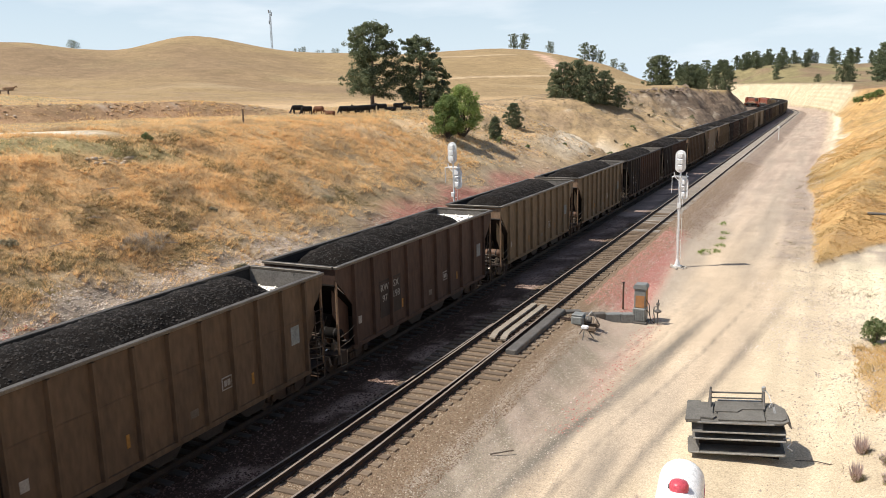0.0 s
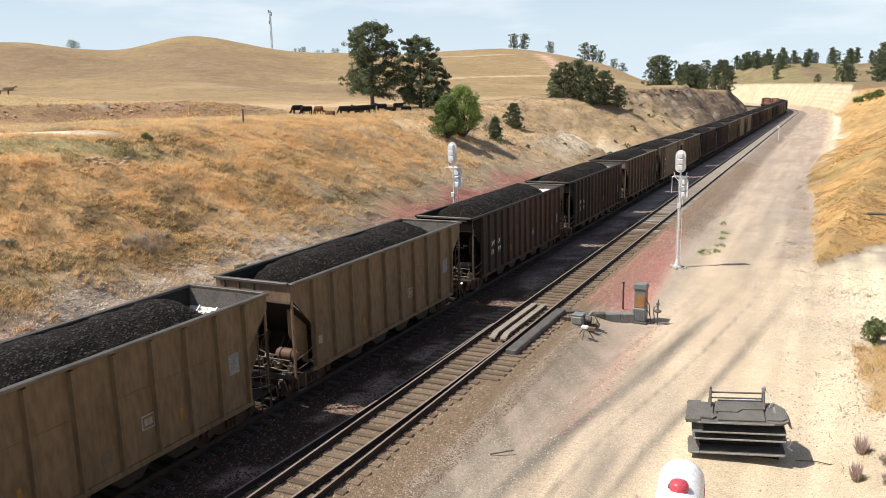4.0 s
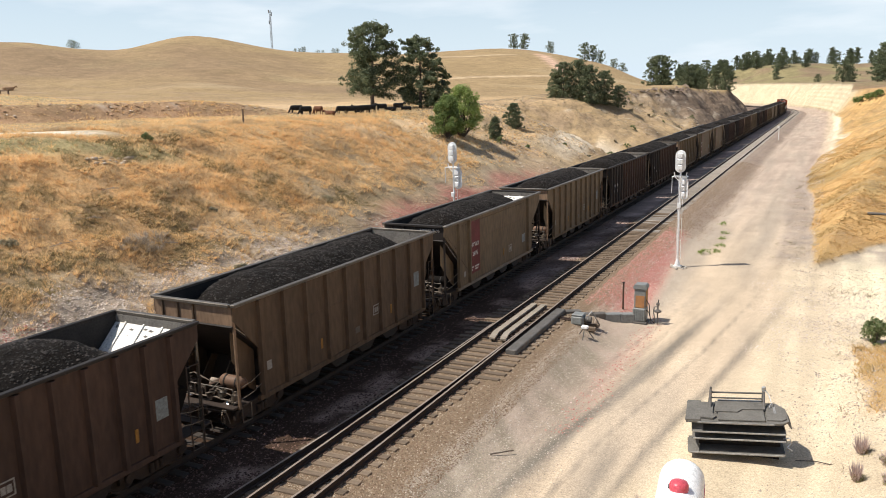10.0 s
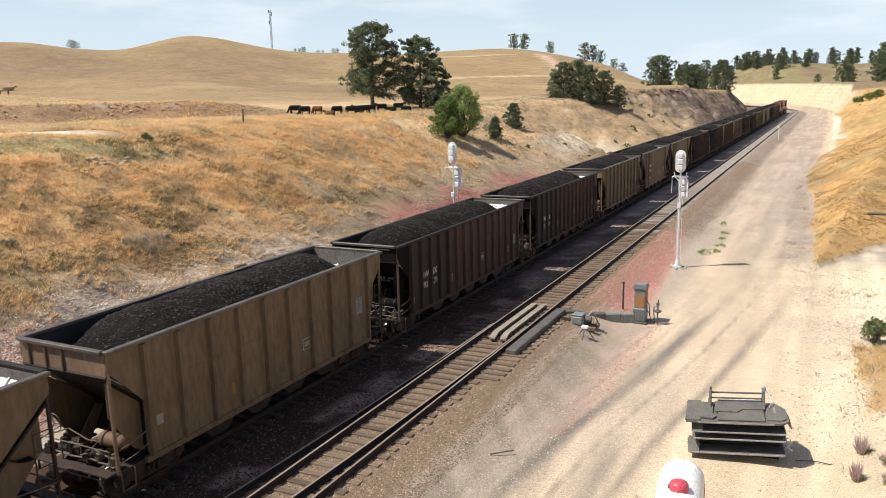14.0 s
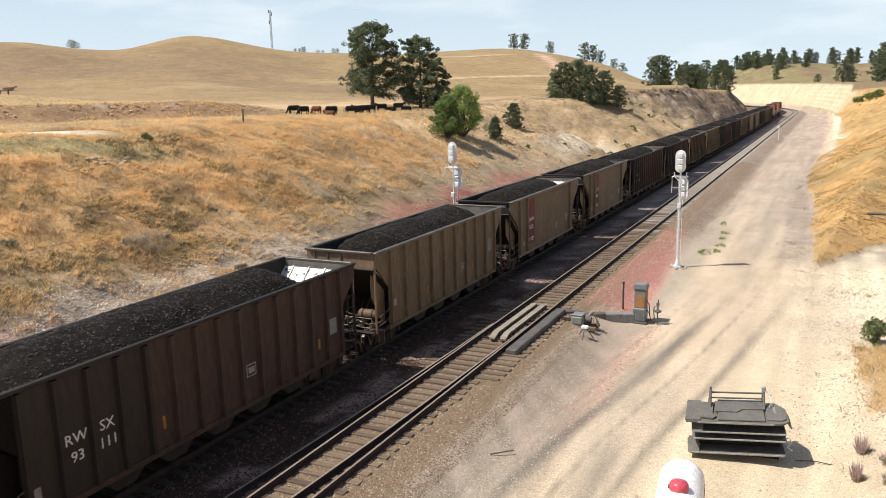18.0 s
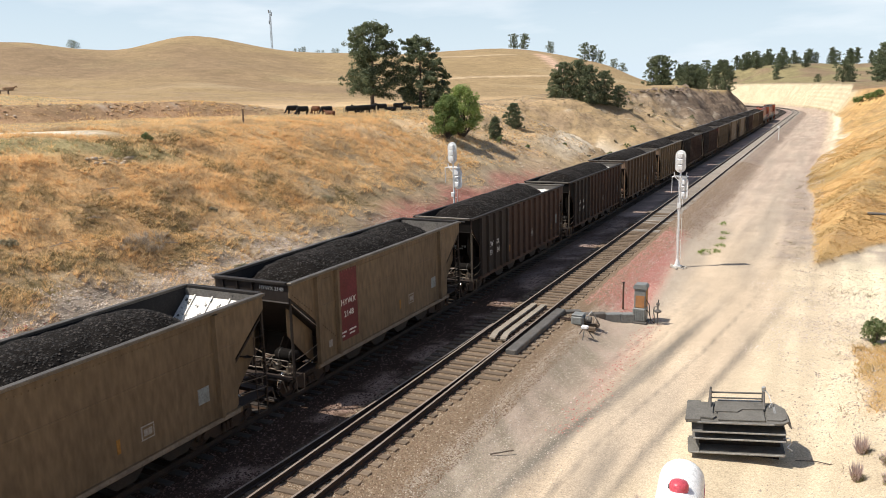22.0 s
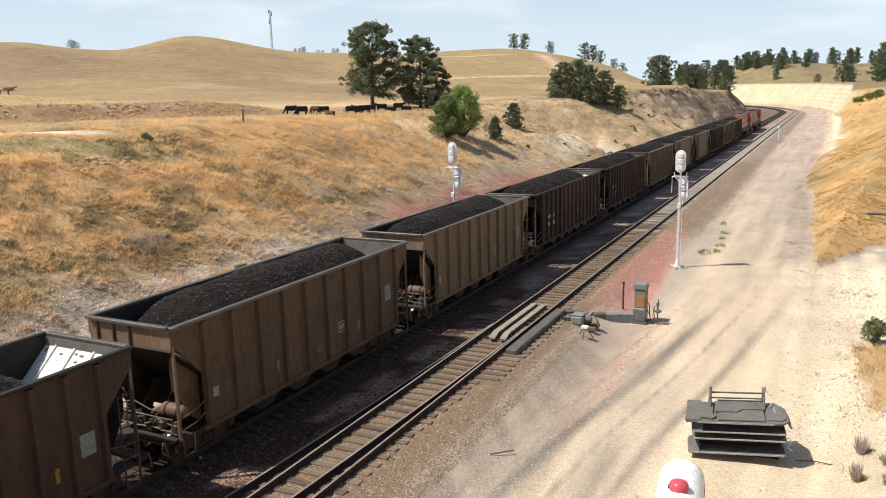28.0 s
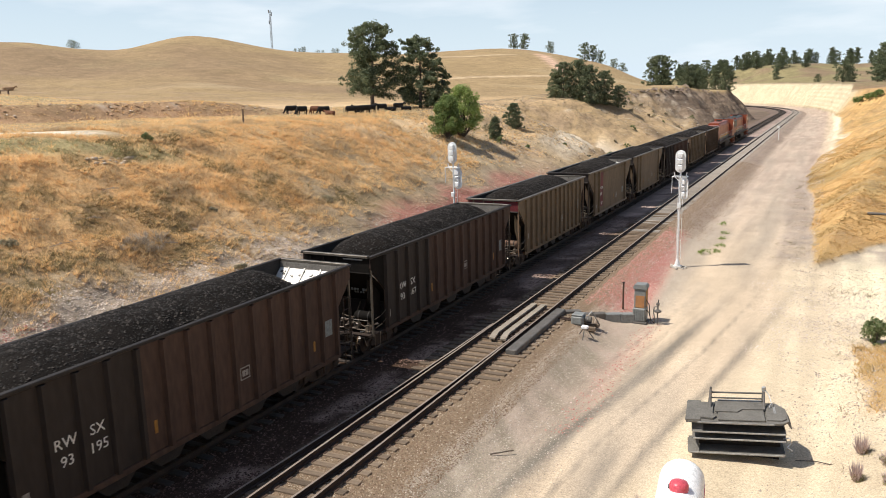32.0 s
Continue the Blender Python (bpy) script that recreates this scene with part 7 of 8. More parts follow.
# white marker beside the far track
far_marker = thing("marker_post", "thin white marker post beside the far track", "post", pose(2.9, 164.0, height(2.9, 164.0)))
part("post", Shape().tube((0, 0, -0.1), (0, 0, 2.6), 0.07, None, 8), M_SIGNAL, far_marker)
part("plate", Shape().box(-0.35, 0.1, -0.03, 0.03, 2.3, 2.6, 0.01), M_SIGNAL, far_marker)

# dead branch and cable on the dirt
solid("dead_branch", Shape().pipe([(0, 0, 0.03), (0.5, 0.1, 0.05), (0.9, 0.0, 0.06), (1.35, -0.12, 0.05), (1.7, 0.1, 0.1)], 0.014).pipe([(0.9, 0, 0.06), (1.3, 0.16, 0.12), (1.6, 0.3, 0.2)], 0.01), M_BARK,
      "thin dead branch on the dirt", "branch", m=pose(11.5, 22.9, height(11.9, 22.9), 0, 0, 4))
solid("pipe", Shape().tube((0, 0, 0.05), (1.6, -0.5, 0.12), 0.1, None, 12), M_DUCT, "grey pipe lying in the straw-coloured grass", "pipe", m=pose(14.6, 64.0, height(15.0, 64.0) + 0.15))
solid("wood_stick", Shape().tube((0, 0, 0.03), (0.55, 0.5, 0.04), 0.02, None, 6), M_BARK, "short dark stick on the dirt", "stick", m=pose(3.4, 19.6, height(3.4, 19.6)))

rnd_rock = random.Random(21)
for i in range(16):
    x, y, k = -25.9 - 0.02 * i + rnd_rock.uniform(-0.5, 0.4), 31.0 + 0.22 * i, rnd_rock.uniform(0.1, 0.26)
    v, f = lumps(np.zeros((1, 3)), np.array([k]), np.random.RandomState(300 + i), False)
    solid("rock", raw_mesh("rock", v * np.array((1, 1.3, 0.7)), f, M_BANK_STONES), None, "brown rock breaking out of the grassy bank", "rock", "rocks in the bank", m=pose(x, y, height(x, y) + 0.15 * k))
for i, (x, y, turn, long_) in enumerate(((-20.4, 24.7, -35, 1.0), (-20.2, 23.9, 60, 0.9), (-21.6, 26.8, 20, 1.2), (-22.3, 24.4, -60, 0.8), (-23.2, 29.5, 30, 1.1), (-18.4, 28.6, 10, 1.3), (-19.2, 31.4, -20, 0.9), (-17.2, 27.3, 70, 0.8))):
    twig = Shape().pipe([(-0.5 * long_, 0, 0.06), (-0.1 * long_, 0.05, 0.13), (0.25 * long_, 0.0, 0.2), (0.6 * long_, 0.1, 0.17)], 0.022, 5).pipe([(0.0, 0.03, 0.15), (0.25 * long_, 0.3, 0.2)], 0.014, 5)
    solid("dead_branch", twig, M_BRUSH, "bleached dead branch lying in the dry grass", "branch", "dead branches on the bank", m=pose(x, y, height(x, y), 0, 0, turn))

# ---- posts, fence, tower ----
for i, (x, y, h) in enumerate(((-31.6, 50.8, 1.2),)):
    f = thing("fence_post", "weathered wooden fence post in the dry grass", "post", pose(x, y, height(x, y)), "fence posts")
    part("post", Shape().box(-0.06, 0.06, -0.06, 0.06, -0.1, h, 0.015), M_WOOD, f)
fx, fy = -181.0, 135.2
fence = thing("wooden_fence", "low wooden rail fence on the plateau", "fence", pose(fx, fy, height(fx, fy)))
for x in (-3.2, 0.0):
    part("post", Shape().box(x - 0.16, x + 0.16, -0.16, 0.16, -0.2, 1.9, 0.03), M_WOOD, fence)
part("rail", Shape().box(-3.2, 0.0, -0.1, 0.1, 1.45, 1.75, 0.02), M_WOOD, fence)


def mast(x, y, tall, base, name, label):
    t = thing(name, label, "tower", pose(x, y, height(x, y)))
    for i in range(3):
        a = 2.094 * i
        part("leg", Shape().tube((base * math.cos(a), base * math.sin(a), -0.5), (base * 0.8 * math.cos(a), base * 0.8 * math.sin(a), tall), 0.09, None, 6), M_TOWER, t)
    n = int(tall / 1.5)
    for i in range(n):
        z0, z1 = tall * i / n, tall * (i + 1) / n
        for k in range(3):
            a, b = 2.094 * k, 2.094 * (k + 1)
            part("brace", Shape().tube((base * 0.9 * math.cos(a), base * 0.9 * math.sin(a), z0), (base * 0.9 * math.cos(b), base * 0.9 * math.sin(b), z1), 0.05, None, 4), M_TOWER, t)
    for z, side in ((tall - 0.6, -1), (tall - 2.0, 1), (tall - 6.0, -1)):
        part("antenna", Shape().tube((side * 0.9, 0, z - 0.9), (side * 0.9, 0, z + 0.9), 0.25, None, 8), M_TOWER, t)
    return t


mast(-255.5, 340.0, 22.0, 0.55, "radio_tower", "slender grey lattice radio tower on the far hill")


# ---- cattle ----
def cow(x, y, turn, hide, label, head_down=True, lying=False, scale=1.0):
    drop = 0.62 if lying else 0.0
    c = thing("cow", label, "cow", pose(x, y, height(x, y) - drop * scale, 0, 0, turn), "grazing cattle")
    body = Shape()
    rings = [(-1.0, 0.16, 1.08), (-0.9, 0.34, 1.05), (-0.5, 0.42, 1.0), (0.0, 0.45, 0.96), (0.5, 0.42, 1.0), (0.8, 0.33, 1.08), (0.95, 0.2, 1.14)]
    vs, fs = [], []
    for yy, r, z in rings:
        vs += [(r * 0.75 * math.cos(a) * scale, yy * scale, (z + r * math.sin(a)) * scale) for a in [6.283 * k / 10 for k in range(10)]]
    for i in range(len(rings) - 1):
        fs += [(i * 10 + k, i * 10 + (k + 1) % 10, (i + 1) * 10 + (k + 1) % 10, (i + 1) * 10 + k) for k in range(10)]
    fs += [tuple(range(9, -1, -1)), tuple(range(60, 70))]
    body.add(vs, fs)
    part("body", body, hide, c, smooth_faces=True)
    hz_ = 0.35 if head_down and not lying else 1.35
    neck = Shape().tube((0, 0.85 * scale, 1.15 * scale), (0, 1.25 * scale, (hz_ + 0.12) * scale), 0.2 * scale, 0.13 * scale, 8)
    part("neck", neck, hide, c)
    part("head", Shape().tube((0, 1.2 * scale, (hz_ + 0.15) * scale), (0, 1.5 * scale, (hz_ - 0.15) * scale), 0.14 * scale, 0.09 * scale, 8), hide, c)
    for sx in (-0.2, 0.2):
        for sy in (-0.75, 0.7):
            part("leg", Shape().tube((sx * scale, sy * scale, 0.8 * scale), (sx * scale, sy * scale, 0.0), 0.11 * scale, 0.065 * scale, 7), hide, c)
    part("tail", Shape().tube((0, -1.0 * scale, 1.2 * scale), (0, -1.08 * scale, 0.5 * scale), 0.035 * scale, 0.05 * scale, 5), hide, c)
    return c


COWS = []
# place at the start and at the end of the time, heading, red-brown or black, grazing, lying
for (x0, y0), (x1, y1), turn, brown, down, lying in (
        ((-39.5, 68.9), (-39.6, 67.9), 150, 0, True, False), ((-37.7, 68.0), (-38.1, 67.7), 160, 0, True, False), ((-36.8, 68.9), (-37.6, 69.4), 75, 1, True, False),
        ((-35.4, 71.7), (-36.3, 69.1), 155, 0, True, False), ((-35.2, 68.6), (-35.2, 68.6), 80, 1, False, True), ((-34.9, 72.3), (-34.9, 72.3), -40, 0, True, False),
        ((-35.0, 73.9), (-35.0, 73.9), 150, 0, False, False), ((-35.2, 75.5), (-35.2, 75.5), 140, 0, True, False), ((-35.4, 77.1), (-35.4, 77.1), -30, 0, False, False),
        ((-35.8, 80.2), (-35.8, 80.2), 150, 0, False, False), ((-35.6, 81.9), (-35.6, 81.9), 140, 0, False, True), ((-35.5, 83.7), (-35.5, 83.7), -35, 0, False, False),
        ((-34.8, 84.4), (-34.8, 84.4), 150, 0, False, True)):
    c = cow(x0, y0, turn, M_HIDE_BROWN if brown else M_HIDE_BLACK, "%s young cow %s on the dry plateau" % ("red-brown" if brown else "black", "resting" if lying else "grazing" if down else "standing"), down, lying, 0.66)
    if (x0, y0) != (x1, y1):
        COWS.append((c, x0, y0, x1, y1, turn))
cow(-200.8, 149.4, -38, M_HIDE_TAN, "tan cow lying behind the wooden fence", False, True, 1.5)

# ---- a swallow that crosses the sky ----
bird = thing("bird", "small dark bird in flight", "bird")
part("body", Shape().lathe([(0.005, -0.1), (0.022, -0.06), (0.03, 0.0), (0.022, 0.06), (0.005, 0.1)], (0, 0, 0), 0, 10), M_HIDE_BLACK, bird, smooth_faces=True)
part("wing", Shape().prism([(-0.04, 0.01), (0.05, 0.02), (0.0, 0.16), (-0.06, 0.13)], 2, 0.0, 0.008), M_HIDE_BLACK, bird, at=pose(0, 0, 0.01, 72, 0, 0))
part("wing", Shape().prism([(-0.04, -0.01), (0.05, -0.02), (0.0, -0.16), (-0.06, -0.13)], 2, 0.0, 0.008), M_HIDE_BLACK, bird, at=pose(0, 0, 0.01, -72, 0, 0))
part("tail", Shape().prism([(-0.09, -0.012), (-0.17, -0.035), (-0.14, 0.0), (-0.17, 0.035), (-0.09, 0.012)], 2, -0.004, 0.004), M_HIDE_BLACK, bird)

# ---- grass and gravel that nobody could count ----
def scatter_grass(name, label, material, n, x0, x1, y0, y1, keep, seed, tall=(0.12, 0.38), blades=6, wide=0.035, lean=(0.8, 3.2), loose=6.283):
    """Clumps of blades; where loose is small they are combed one way, as the wind laid them."""
    rnd = np.random.RandomState(seed)
    x, y = rnd.uniform(x0, x1, n), rnd.uniform(y0, y1, n)
    z = land(x, y)
    ok = keep(x, y, z, rnd)
    x, y, z = x[ok], y[ok], z[ok]
    m = len(x)
    c = np.repeat(np.stack([x, y, z - 0.02], -1), blades, 0)
    k = m * blades
    a = (rnd.rand(k) - 0.5) * loose + np.repeat(5.0 * fbm(x, y, 3.5, 2, 93) + 0.4, blades)
    bend = lean[0] + (lean[1] - lean[0]) * rnd.rand(k)
    h = np.repeat(rnd.uniform(tall[0], tall[1], m) * (1 + 0.6 * fbm(x, y, 1.3, 2, 94)), blades) * (0.6 + 0.6 * rnd.rand(k))
    d = np.stack([np.cos(a), np.sin(a), np.zeros(k)], -1)
    side = np.stack([-np.sin(a), np.cos(a), np.zeros(k)], -1) * (wide * (0.5 + rnd.rand(k)))[:, None]
    root = c + d * (0.08 * rnd.rand(k))[:, None]
    tip = root + d * (h * bend)[:, None] + np.stack([np.zeros(k), np.zeros(k), h], -1)
    v = np.stack([root - side, root + side, tip], 1).reshape(-1, 3)
    ob = new(name, raw_mesh(name, v, np.arange(3 * k).reshape(-1, 3), material))
    return tagged(ob, label, "grass", kind="stuff")


def bank_left(x, y, z, rnd):
    s, u = along_across(x, y)
    n1 = fbm(x, y, 3.5, 4, 51)
    road = (np.abs(x + 32.9 - 0.30 * (y - 30)) < 1.5) & (y < 37)
    road = road | ((np.abs(x + 28.6 - 0.25 * (y - 30)) < 1.5) & (y < 38) & (rnd.rand(len(x)) < 0.8))
    patch = fbm(x, y, 2.2, 3, 72) + 0.9 * rnd.rand(len(x)) > 0.05
    return (u < -11) & (z + 1.8 * n1 + rnd.rand(len(x)) * 2.4 > np.where(y < 42, 2.9, 4.3)) & patch & ~road


def shaded_clumps(x, y, z, rnd):
    return (x < -14) & (z > 1.6 + 0.8 * rnd.rand(len(x))) & (z < 7.5) & (fbm(x, y, 1.9, 3, 61) + 0.5 * fbm(x, y, 5, 2, 62) > 0.08 + 0.2 * rnd.rand(len(x)))


def green_strip(x, y, z, rnd):
    return (np.abs(x + 28.6 - 0.25 * (y - 30)) < 0.3 + 1.5 * rnd.rand(len(x))) & (y < 34 + 5 * rnd.rand(len(x)))


def bank_low(x, y, z, rnd):
    s, u = along_across(x, y)
    n1 = fbm(x, y, 3.5, 4, 51)
    return (u < -11) & (z + 1.8 * n1 < 6.2) & (z > 0.2) & (rnd.rand(len(x)) < 0.5 + 0.9 * smooth(0.0, 0.4, n1))


def bank_foot(x, y, z, rnd):
    n1 = fbm(x, y, 3.5, 4, 51)
    return (x < -10.8) & (z + 1.8 * n1 + 1.2 * rnd.rand(len(x)) < 6.0) & (rnd.rand(len(x)) < 0.45 + 0.8 * smooth(-0.3, 0.3, fbm(x, y, 1.6, 3, 95)))


def in_ditch(x, y, z, rnd):
    return (z < 0.3) & (fbm(x, y, 3, 3, 96) > 0.05)


def brush_pile(x, y, z, rnd):
    return ((x + 18.8 + 0.1 * (y - 28)) / 0.75) ** 2 + ((y - 27.9) / 1.9) ** 2 < 0.5 + 0.6 * rnd.rand(len(x))


def bank_right(x, y, z, rnd):
    return (z > 0.1 + 0.5 * rnd.rand(len(x))) | ((y > 46) & (z > -0.58 + 0.16 * rnd.rand(len(x)))) | ((x + 0.3 * rnd.rand(len(x)) > 13.4) & (y > 26) & (y < 34.5))


scatter_grass("golden_grass", "dry golden grass on the bank", M_GRASS, 98000, -34, -13, 12, 70, bank_left, 1, (0.10, 0.27), 8, 0.008, (0.3, 1.9), 3.2)
scatter_grass("golden_grass", "dry golden grass on the plateau", M_GRASS, 16000, -48, -16, 45, 105, bank_left, 2, (0.08, 0.24), 6, 0.022, (0.4, 2.0), 4.0)
scatter_grass("rough_grass", "rough dry grass on the far bank", M_GREY_GRASS, 16000, -46, -13, 75, 190, bank_left, 5, (0.08, 0.22), 6, 0.03, (0.4, 2.0))
scatter_grass("grey_grass", "grey dry stubble at the foot of the bank", M_GREY_GRASS, 26000, -27, -11, 12, 75, bank_low, 3, (0.05, 0.15), 7, 0.007, (0.4, 2.2), 4.0)
scatter_grass("straw_litter", "flattened pale straw and twigs at the foot of the bank", M_LITTER, 84000, -25, -10.5, 12, 62, bank_foot, 10, (0.02, 0.05), 2, 0.014, (2.5, 5.5))
scatter_grass("straw_litter", "flattened straw under the golden grass", M_LITTER, 24000, -34, -18, 12, 60, bank_left, 12, (0.02, 0.06), 2, 0.012, (3.0, 7.0))
scatter_grass("straw_grass", "straw-coloured grass on the bank by the road", M_STRAW, 52000, 9, 24, 18, 130, bank_right, 4, (0.05, 0.16), 7, 0.014, (0.8, 3.2), 3.0)
scatter_grass("rough_grass", "rough dry grass on the broken terrace", M_GRASS, 20000, -85, -40, 30, 78, bank_left, 8, (0.05, 0.16), 5, 0.022, (0.5, 2.4))
scatter_grass("grey_grass", "thin grey tufts on the pale sand", M_GREY_GRASS, 900, 12.2, 17, 16, 48, lambda x, y, z, r: (z < 0.2) & (fbm(x, y, 2, 3, 91) > 0.0), 9, (0.04, 0.16), 8, 0.012)
scatter_grass("grey_grass", "grey tufts in the ditch below the straw-coloured bank", M_GREY_GRASS, 900, 9.0, 11.6, 50, 100, in_ditch, 13, (0.05, 0.14), 8, 0.016)
scatter_grass("green_grass", "grey-green grass strip beside the service road", M_GREEN_GRASS, 7000, -35, -22, 14, 44, green_strip, 7, (0.08, 0.26), 7, 0.011, (0.3, 1.4))
scatter_grass("grass_tussocks", "thick tussocks of dry golden grass on the bank", M_GRASS, 4200, -36, -13, 12, 80, bank_left, 6, (0.22, 0.42), 30, 0.009, (0.3, 1.3), 4.5)
scatter_grass("dull_grass", "dull brown-green clumps among the golden grass", M_DULL_GRASS, 17000, -30, -14, 12, 48, shaded_clumps, 15, (0.08, 0.24), 12, 0.010, (0.3, 1.6), 5.0)
scatter_grass("pale_brush", "pile of pale dead brush on the bank", M_BRUSH, 260, -20.2, -17.4, 25.6, 30.2, brush_pile, 14, (0.16, 0.4), 34, 0.010, (0.3, 1.6), 4.0)


def scatter_stones(name, label, material, n, x0, x1, y0, y1, seed, small=0.018, large=0.05, keep=None, near=True):
    rnd = np.random.RandomState(seed)
    x = rnd.uniform(x0, x1, n)
    y = y0 + (y1 - y0) * (rnd.rand(n) ** 1.6 if near else rnd.rand(n))
    if keep is not None:
        ok = keep(x, y, rnd)
        x, y = x[ok], y[ok]
    z = land(x, y)
    size = small + (large - small) * rnd.rand(len(x)) ** 2.2
    v, f = lumps(np.stack([x, y, z + size * 0.06], -1), size, rnd)
    ob = new(name, raw_mesh(name, v, f, material))
    return tagged(ob, label, "gravel", kind="stuff")


scatter_stones("ballast", "brown crushed ballast between and beside the ties", M_BALLAST, 90000, -1.5, 2.9, 11, 62, 11, 0.018, 0.042)
# stones coloured dark for the shade that the train throws here
scatter_stones("dark_ballast", "ballast between the tracks, coloured dark for coal dust and train shade", M_DARK_STONES, 19000, -4.2, -1.3, 11, 62, 12, 0.02, 0.05)
scatter_stones("gravel", "loose tan gravel on the dirt shoulder", M_STONES, 60000, 2.4, 6.2, 13, 62, 13, 0.009, 0.03, lambda x, y, r: r.rand(len(x)) < smooth(6.2, 3.0, x))
scatter_stones("gravel", "scattered pebbles on the pale dirt road", M_STONES, 16000, 5.0, 14.5, 15, 60, 14, 0.008, 0.028, lambda x, y, r: r.rand(len(x)) < 0.12 + 0.88 * smooth(9.8, 12.5, x))
scatter_stones("red_gravel", "red crushed gravel on the shoulder by the signal", M_RED_STONES, 17000, 1.6, 4.6, 33, 58, 15, 0.02, 0.055, lambda x, y, r: (x + 0.05 * (y - 44) < 3.1 + 0.9 * r.rand(len(x))) & (y > 35 + 1.5 * r.rand(len(x))), False)
scatter_stones("red_gravel", "red crushed gravel behind the train", M_RED_STONES, 13000, -17, -9, 43, 84, 16, 0.03, 0.08, lambda x, y, r: (x > -13.5 - 3.0 * r.rand(len(x))) & (y > 43 + 3 * r.rand(len(x))), False)
scatter_stones("gravel", "pale gravel at the foot of the bank", M_STONES, 26000, -17, -10, 13, 48, 17, 0.015, 0.055, lambda x, y, r: r.rand(len(x)) < smooth(-18, -13, x), False)
scatter_stones("bank_stones", "pale rocks breaking out of the bank", M_BANK_STONES, 15000, -34, -13, 62, 185, 18, 0.03, 0.17, lambda x, y, r: (fbm(x, y, 6, 3, 71) + 0.2 * r.rand(len(x)) > 0.1) & (land(x, y) < natural(x, y) - 0.5), False)

scatter_stones("gravel", "pale broken stone at the foot of the bank", M_STONES, 4200, -16.5, -10.5, 33, 47, 19, 0.02, 0.09, lambda x, y, r: fbm(x, y, 3, 3, 81) + 0.3 * r.rand(len(x)) > 0.05, False)
scatter_stones("scree", "pale pebbly scree at the foot of the grassy bank", M_PINK_STONES, 30000, -18.5, -12.8, 14, 36, 29, 0.018, 0.062, lambda x, y, r: land(x, y) + 0.9 * fbm(x, y, 3.5, 4, 51) < 1.1 + 1.0 * r.rand(len(x)), False)
scatter_stones("cut_rock", "dark broken rock on the face of the cut", M_CUT_ROCK, 2600, -30, -12, 165, 290, 20, 0.06, 0.26, lambda x, y, r: (land(x, y) < natural(x, y) - 0.6) & (land(x, y) > 0.3), False)
scatter_stones("red_gravel", "red crushed gravel beside the far track", M_RED_STONES, 9000, -16.2, -11.0, 12, 20.5, 26, 0.025, 0.07, lambda x, y, r: (fbm(x, y, 4, 3, 98) + 0.5 * r.rand(len(x)) > -0.1) & (x > -15.2 - 0.8 * r.rand(len(x))) & (y < 18.6 + 1.5 * r.rand(len(x))), False)
scatter_stones("red_gravel", "thin streak of red gravel on the dirt shoulder", M_RED_STONES, 1700, 4.2, 5.6, 22, 36, 21, 0.015, 0.045, lambda x, y, r: np.abs(x - 4.9 - 0.02 * (y - 28)) < 0.7 * r.rand(len(x)), False)
scatter_stones("gravel", "grey and tan rubble on the pale sand by the bank", M_STONES, 11000, 10.5, 16.5, 17, 50, 22, 0.01, 0.05, lambda x, y, r: fbm(x, y, 2.5, 3, 92) + 0.5 * r.rand(len(x)) + 0.12 * (x - 13) > 0.15, False)

scatter_stones("gravel", "pale pink rubble on the sand before the side cut", M_PINK_STONES, 15000, 8.4, 15.0, 28, 46, 23, 0.010, 0.045, lambda x, y, r: fbm(x, y, 3.0, 3, 97) + 0.5 * r.rand(len(x)) - 0.4 * np.hypot((x - 12.6) / 2.2, (y - 37) / 6.0) > 0.0, False)
scatter_stones("gravel", "grey stones in the ditch below the straw-coloured bank", M_STONES, 5000, 7.4, 11.6, 48, 102, 24, 0.02, 0.07, lambda x, y, r: (x > 11.6 - 0.047 * (y - 48) - 2.4 * r.rand(len(x)) ** 0.7), False)
scatter_stones("terrace_rubble", "pale and brown rubble along the broken terrace edge", M_TERRACE, 30000, -95, -30, 28, 76, 27, 0.04, 0.2, lambda x, y, r: (np.abs(terrace_side(x, y) - 2.0 + 2.6 * (r.rand(len(x)) - 0.5)) < 0.9) & (y < 70) & (fbm(x, y, 4, 3, 88) + 0.5 * r.rand(len(x)) > 0.0), False)
scatter_stones("ballast", "brown ballast on the shoulder past the signal", M_BALLAST, 16000, 0.9, 4.6, 56, 112, 28, 0.025, 0.07, lambda x, y, r: r.rand(len(x)) < smooth(4.8, 2.4, x), False)
scatter_stones("ledge_rock", "dark slabs of rock along the crest of the cut", M_CUT_ROCK, 2600, -34, -14, 172, 292, 25, 0.2, 0.75, lambda x, y, r: (np.abs(natural(x, y) - land(x, y) - 0.6) < 0.5) & (fbm(x, y, 9, 3, 48) > -0.05), False)

lay_ties()


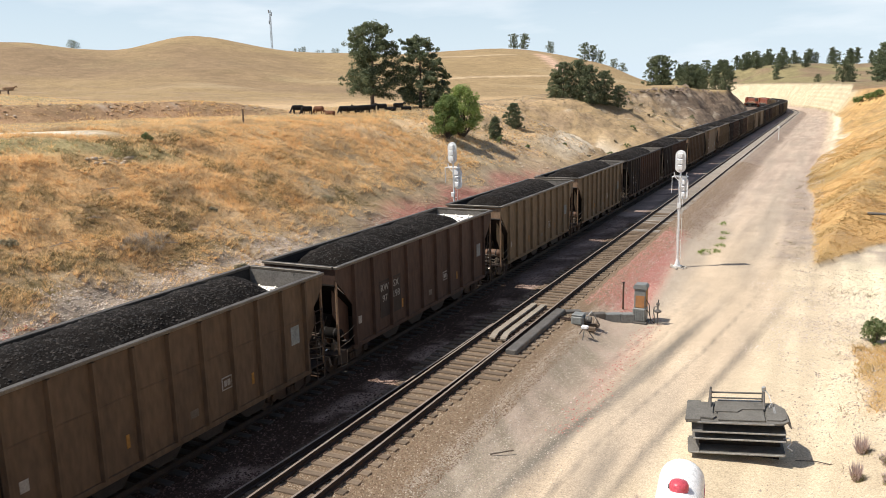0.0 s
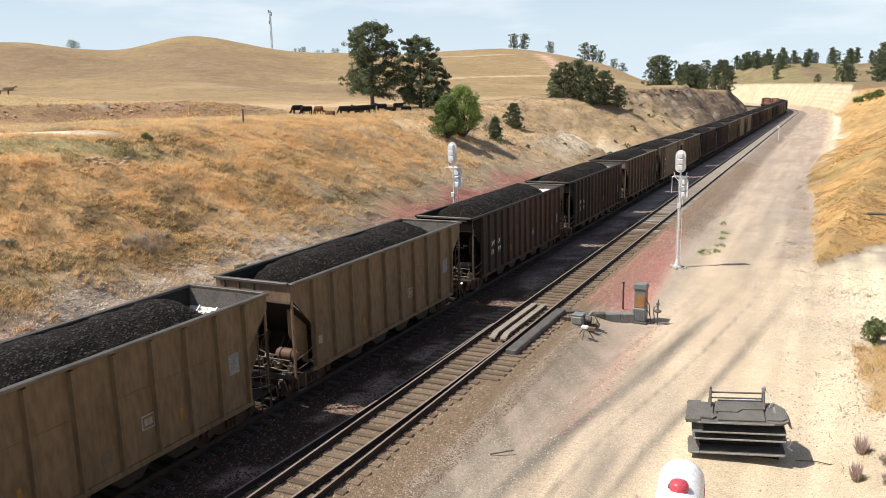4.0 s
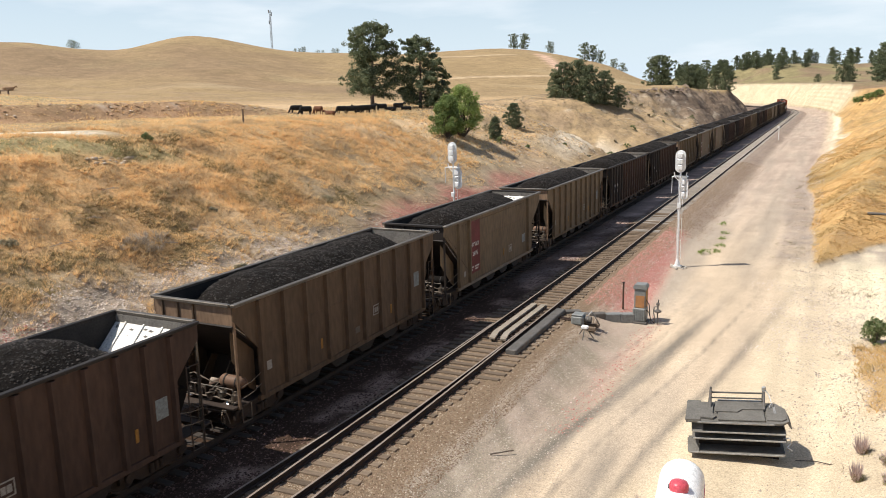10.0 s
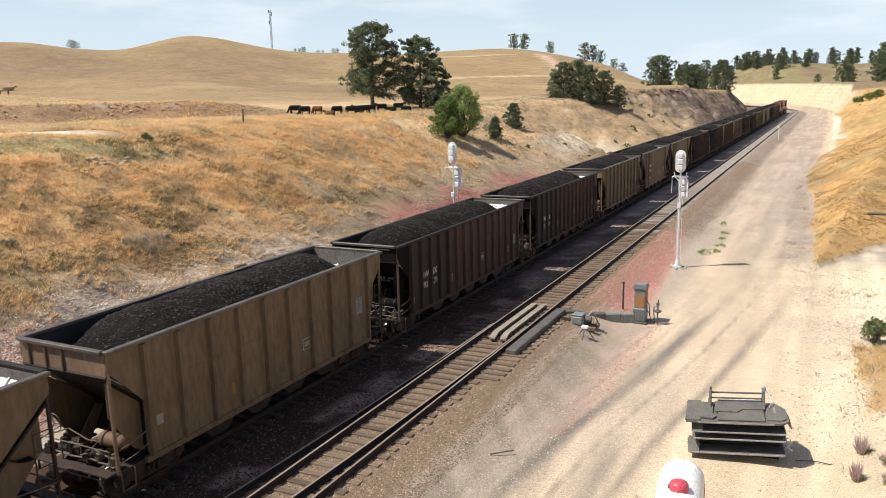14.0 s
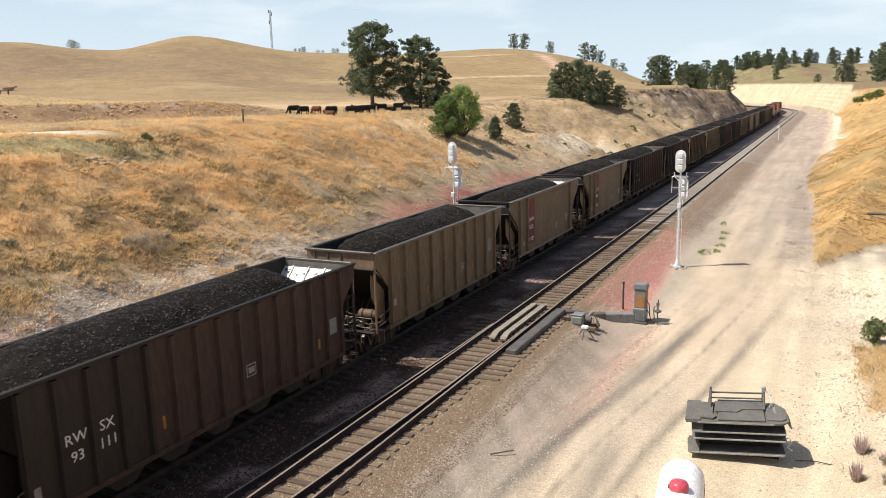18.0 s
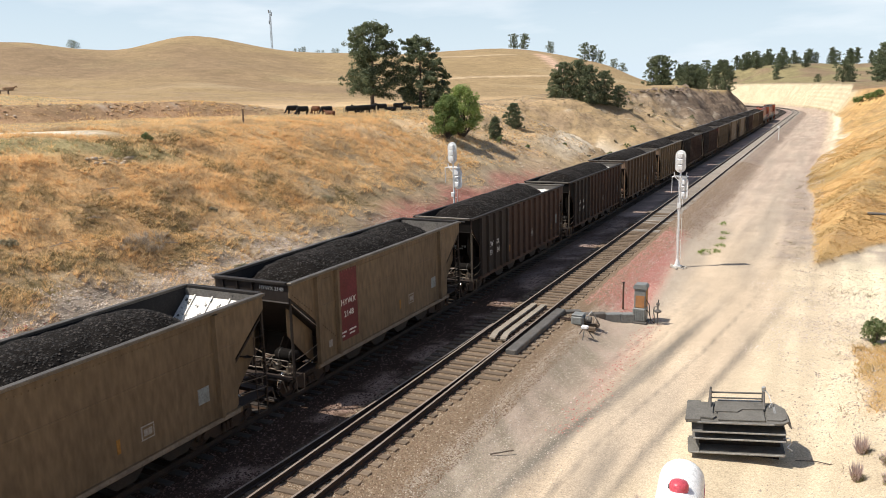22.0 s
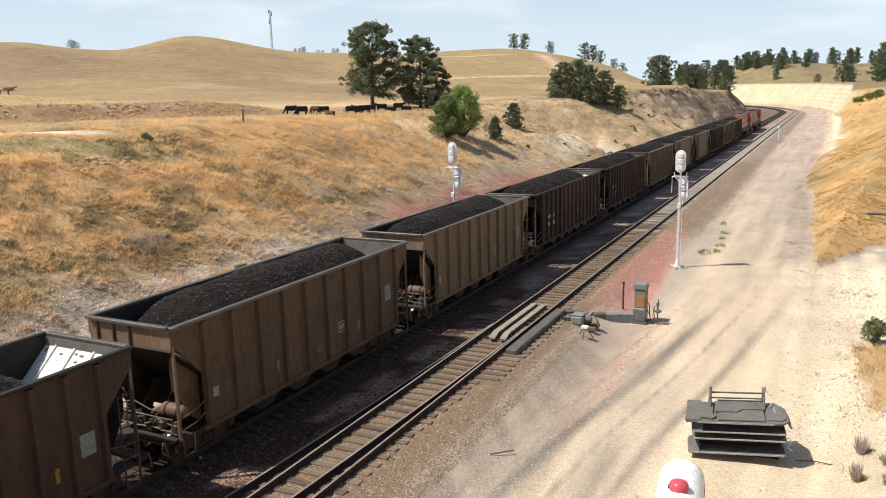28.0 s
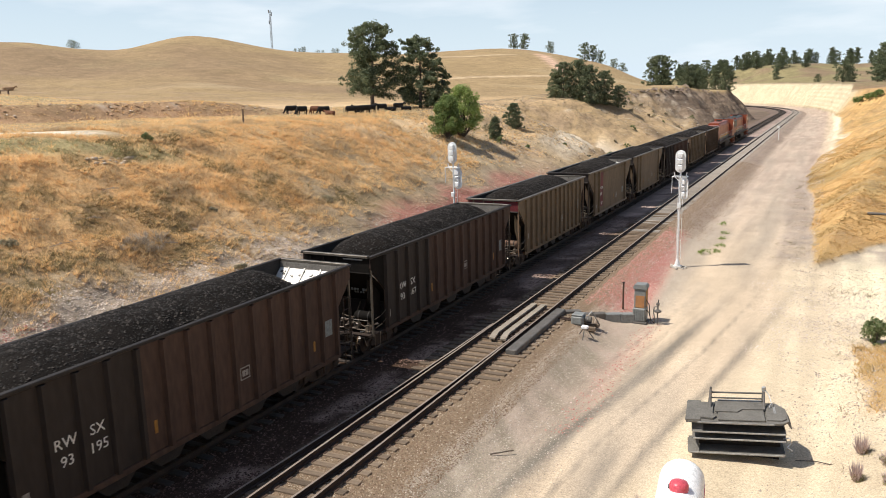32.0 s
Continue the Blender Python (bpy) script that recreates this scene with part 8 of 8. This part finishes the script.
# ---- the train rolls towards the bridge ----
def travel(t):
    """Metres rolled since 6 s."""
    way = lambda q: 8.131 * q + 0.01008 * (q - 16) ** 2
    return way(t) - way(6.0)


def rolling_pose(s, length):
    """A car stands on the rails with its two trucks, leading corner s metres along the track."""
    xa, ya, _ = track_point(s + 1.75, TRAIN_TRACK)
    xb, yb, _ = track_point(s + length - 1.75, TRAIN_TRACK)
    a = math.atan2(-(xb - xa), yb - ya)
    return pose(xa + 1.75 * math.sin(a), ya - 1.75 * math.cos(a), 0, 0, 0, math.degrees(a))


def motions():
    for car, start, length in CARS:
        walk(car, [(t, rolling_pose(start - travel(t), length)) for t in range(0, 33, 2)])
    for car, start, length in LOCOS:
        walk(car, [(t, rolling_pose(start - travel(t), length) @ pose(0, length, 0, 0, 0, 180)) for t in range(0, 33, 2)])
    # cattle drift as they graze
    for i, (c, x0, y0, x1, y1, turn) in enumerate(COWS):
        rows = []
        for t in range(0, 33, 4):
            f = smooth(2 + i, 30 - i, t)
            x, y = x0 + (x1 - x0) * f, y0 + (y1 - y0) * f
            rows.append((t, pose(x, y, height(x, y), 0, 0, turn + 6 * math.sin(0.4 * t + i))))
        walk(c, rows)
    # the bird comes over the left hill and leaves to the right
    heading = lambda a, b: math.degrees(math.atan2(b[1] - a[1], b[0] - a[0]))
    way = [(0.0, (-180.0, -120.0, 60.0)), (18.6, (-22.0, 14.5, 14.6)), (19.3, (-14.13, 23.25, 13.62)), (19.5, (-11.99, 25.45, 13.48)), (19.8, (-8.15, 28.6, 13.12)), (20.0, (-5.1, 30.51, 13.0)),
           (20.2, (-2.24, 31.92, 13.0)), (20.5, (2.19, 33.51, 13.12)), (20.9, (7.89, 34.68, 12.53)), (21.1, (10.51, 34.92, 11.92)), (21.4, (14.2, 34.87, 12.2)), (22.2, (24.0, 33.0, 14.0)), (32.0, (180.0, 0.0, 60.0))]
    walk(bird, [(t, pose(*p, 0, 0, heading(way[max(k - 1, 0)][1], way[min(k + 1, len(way) - 1)][1]))) for k, (t, p) in enumerate(way)])


motions()
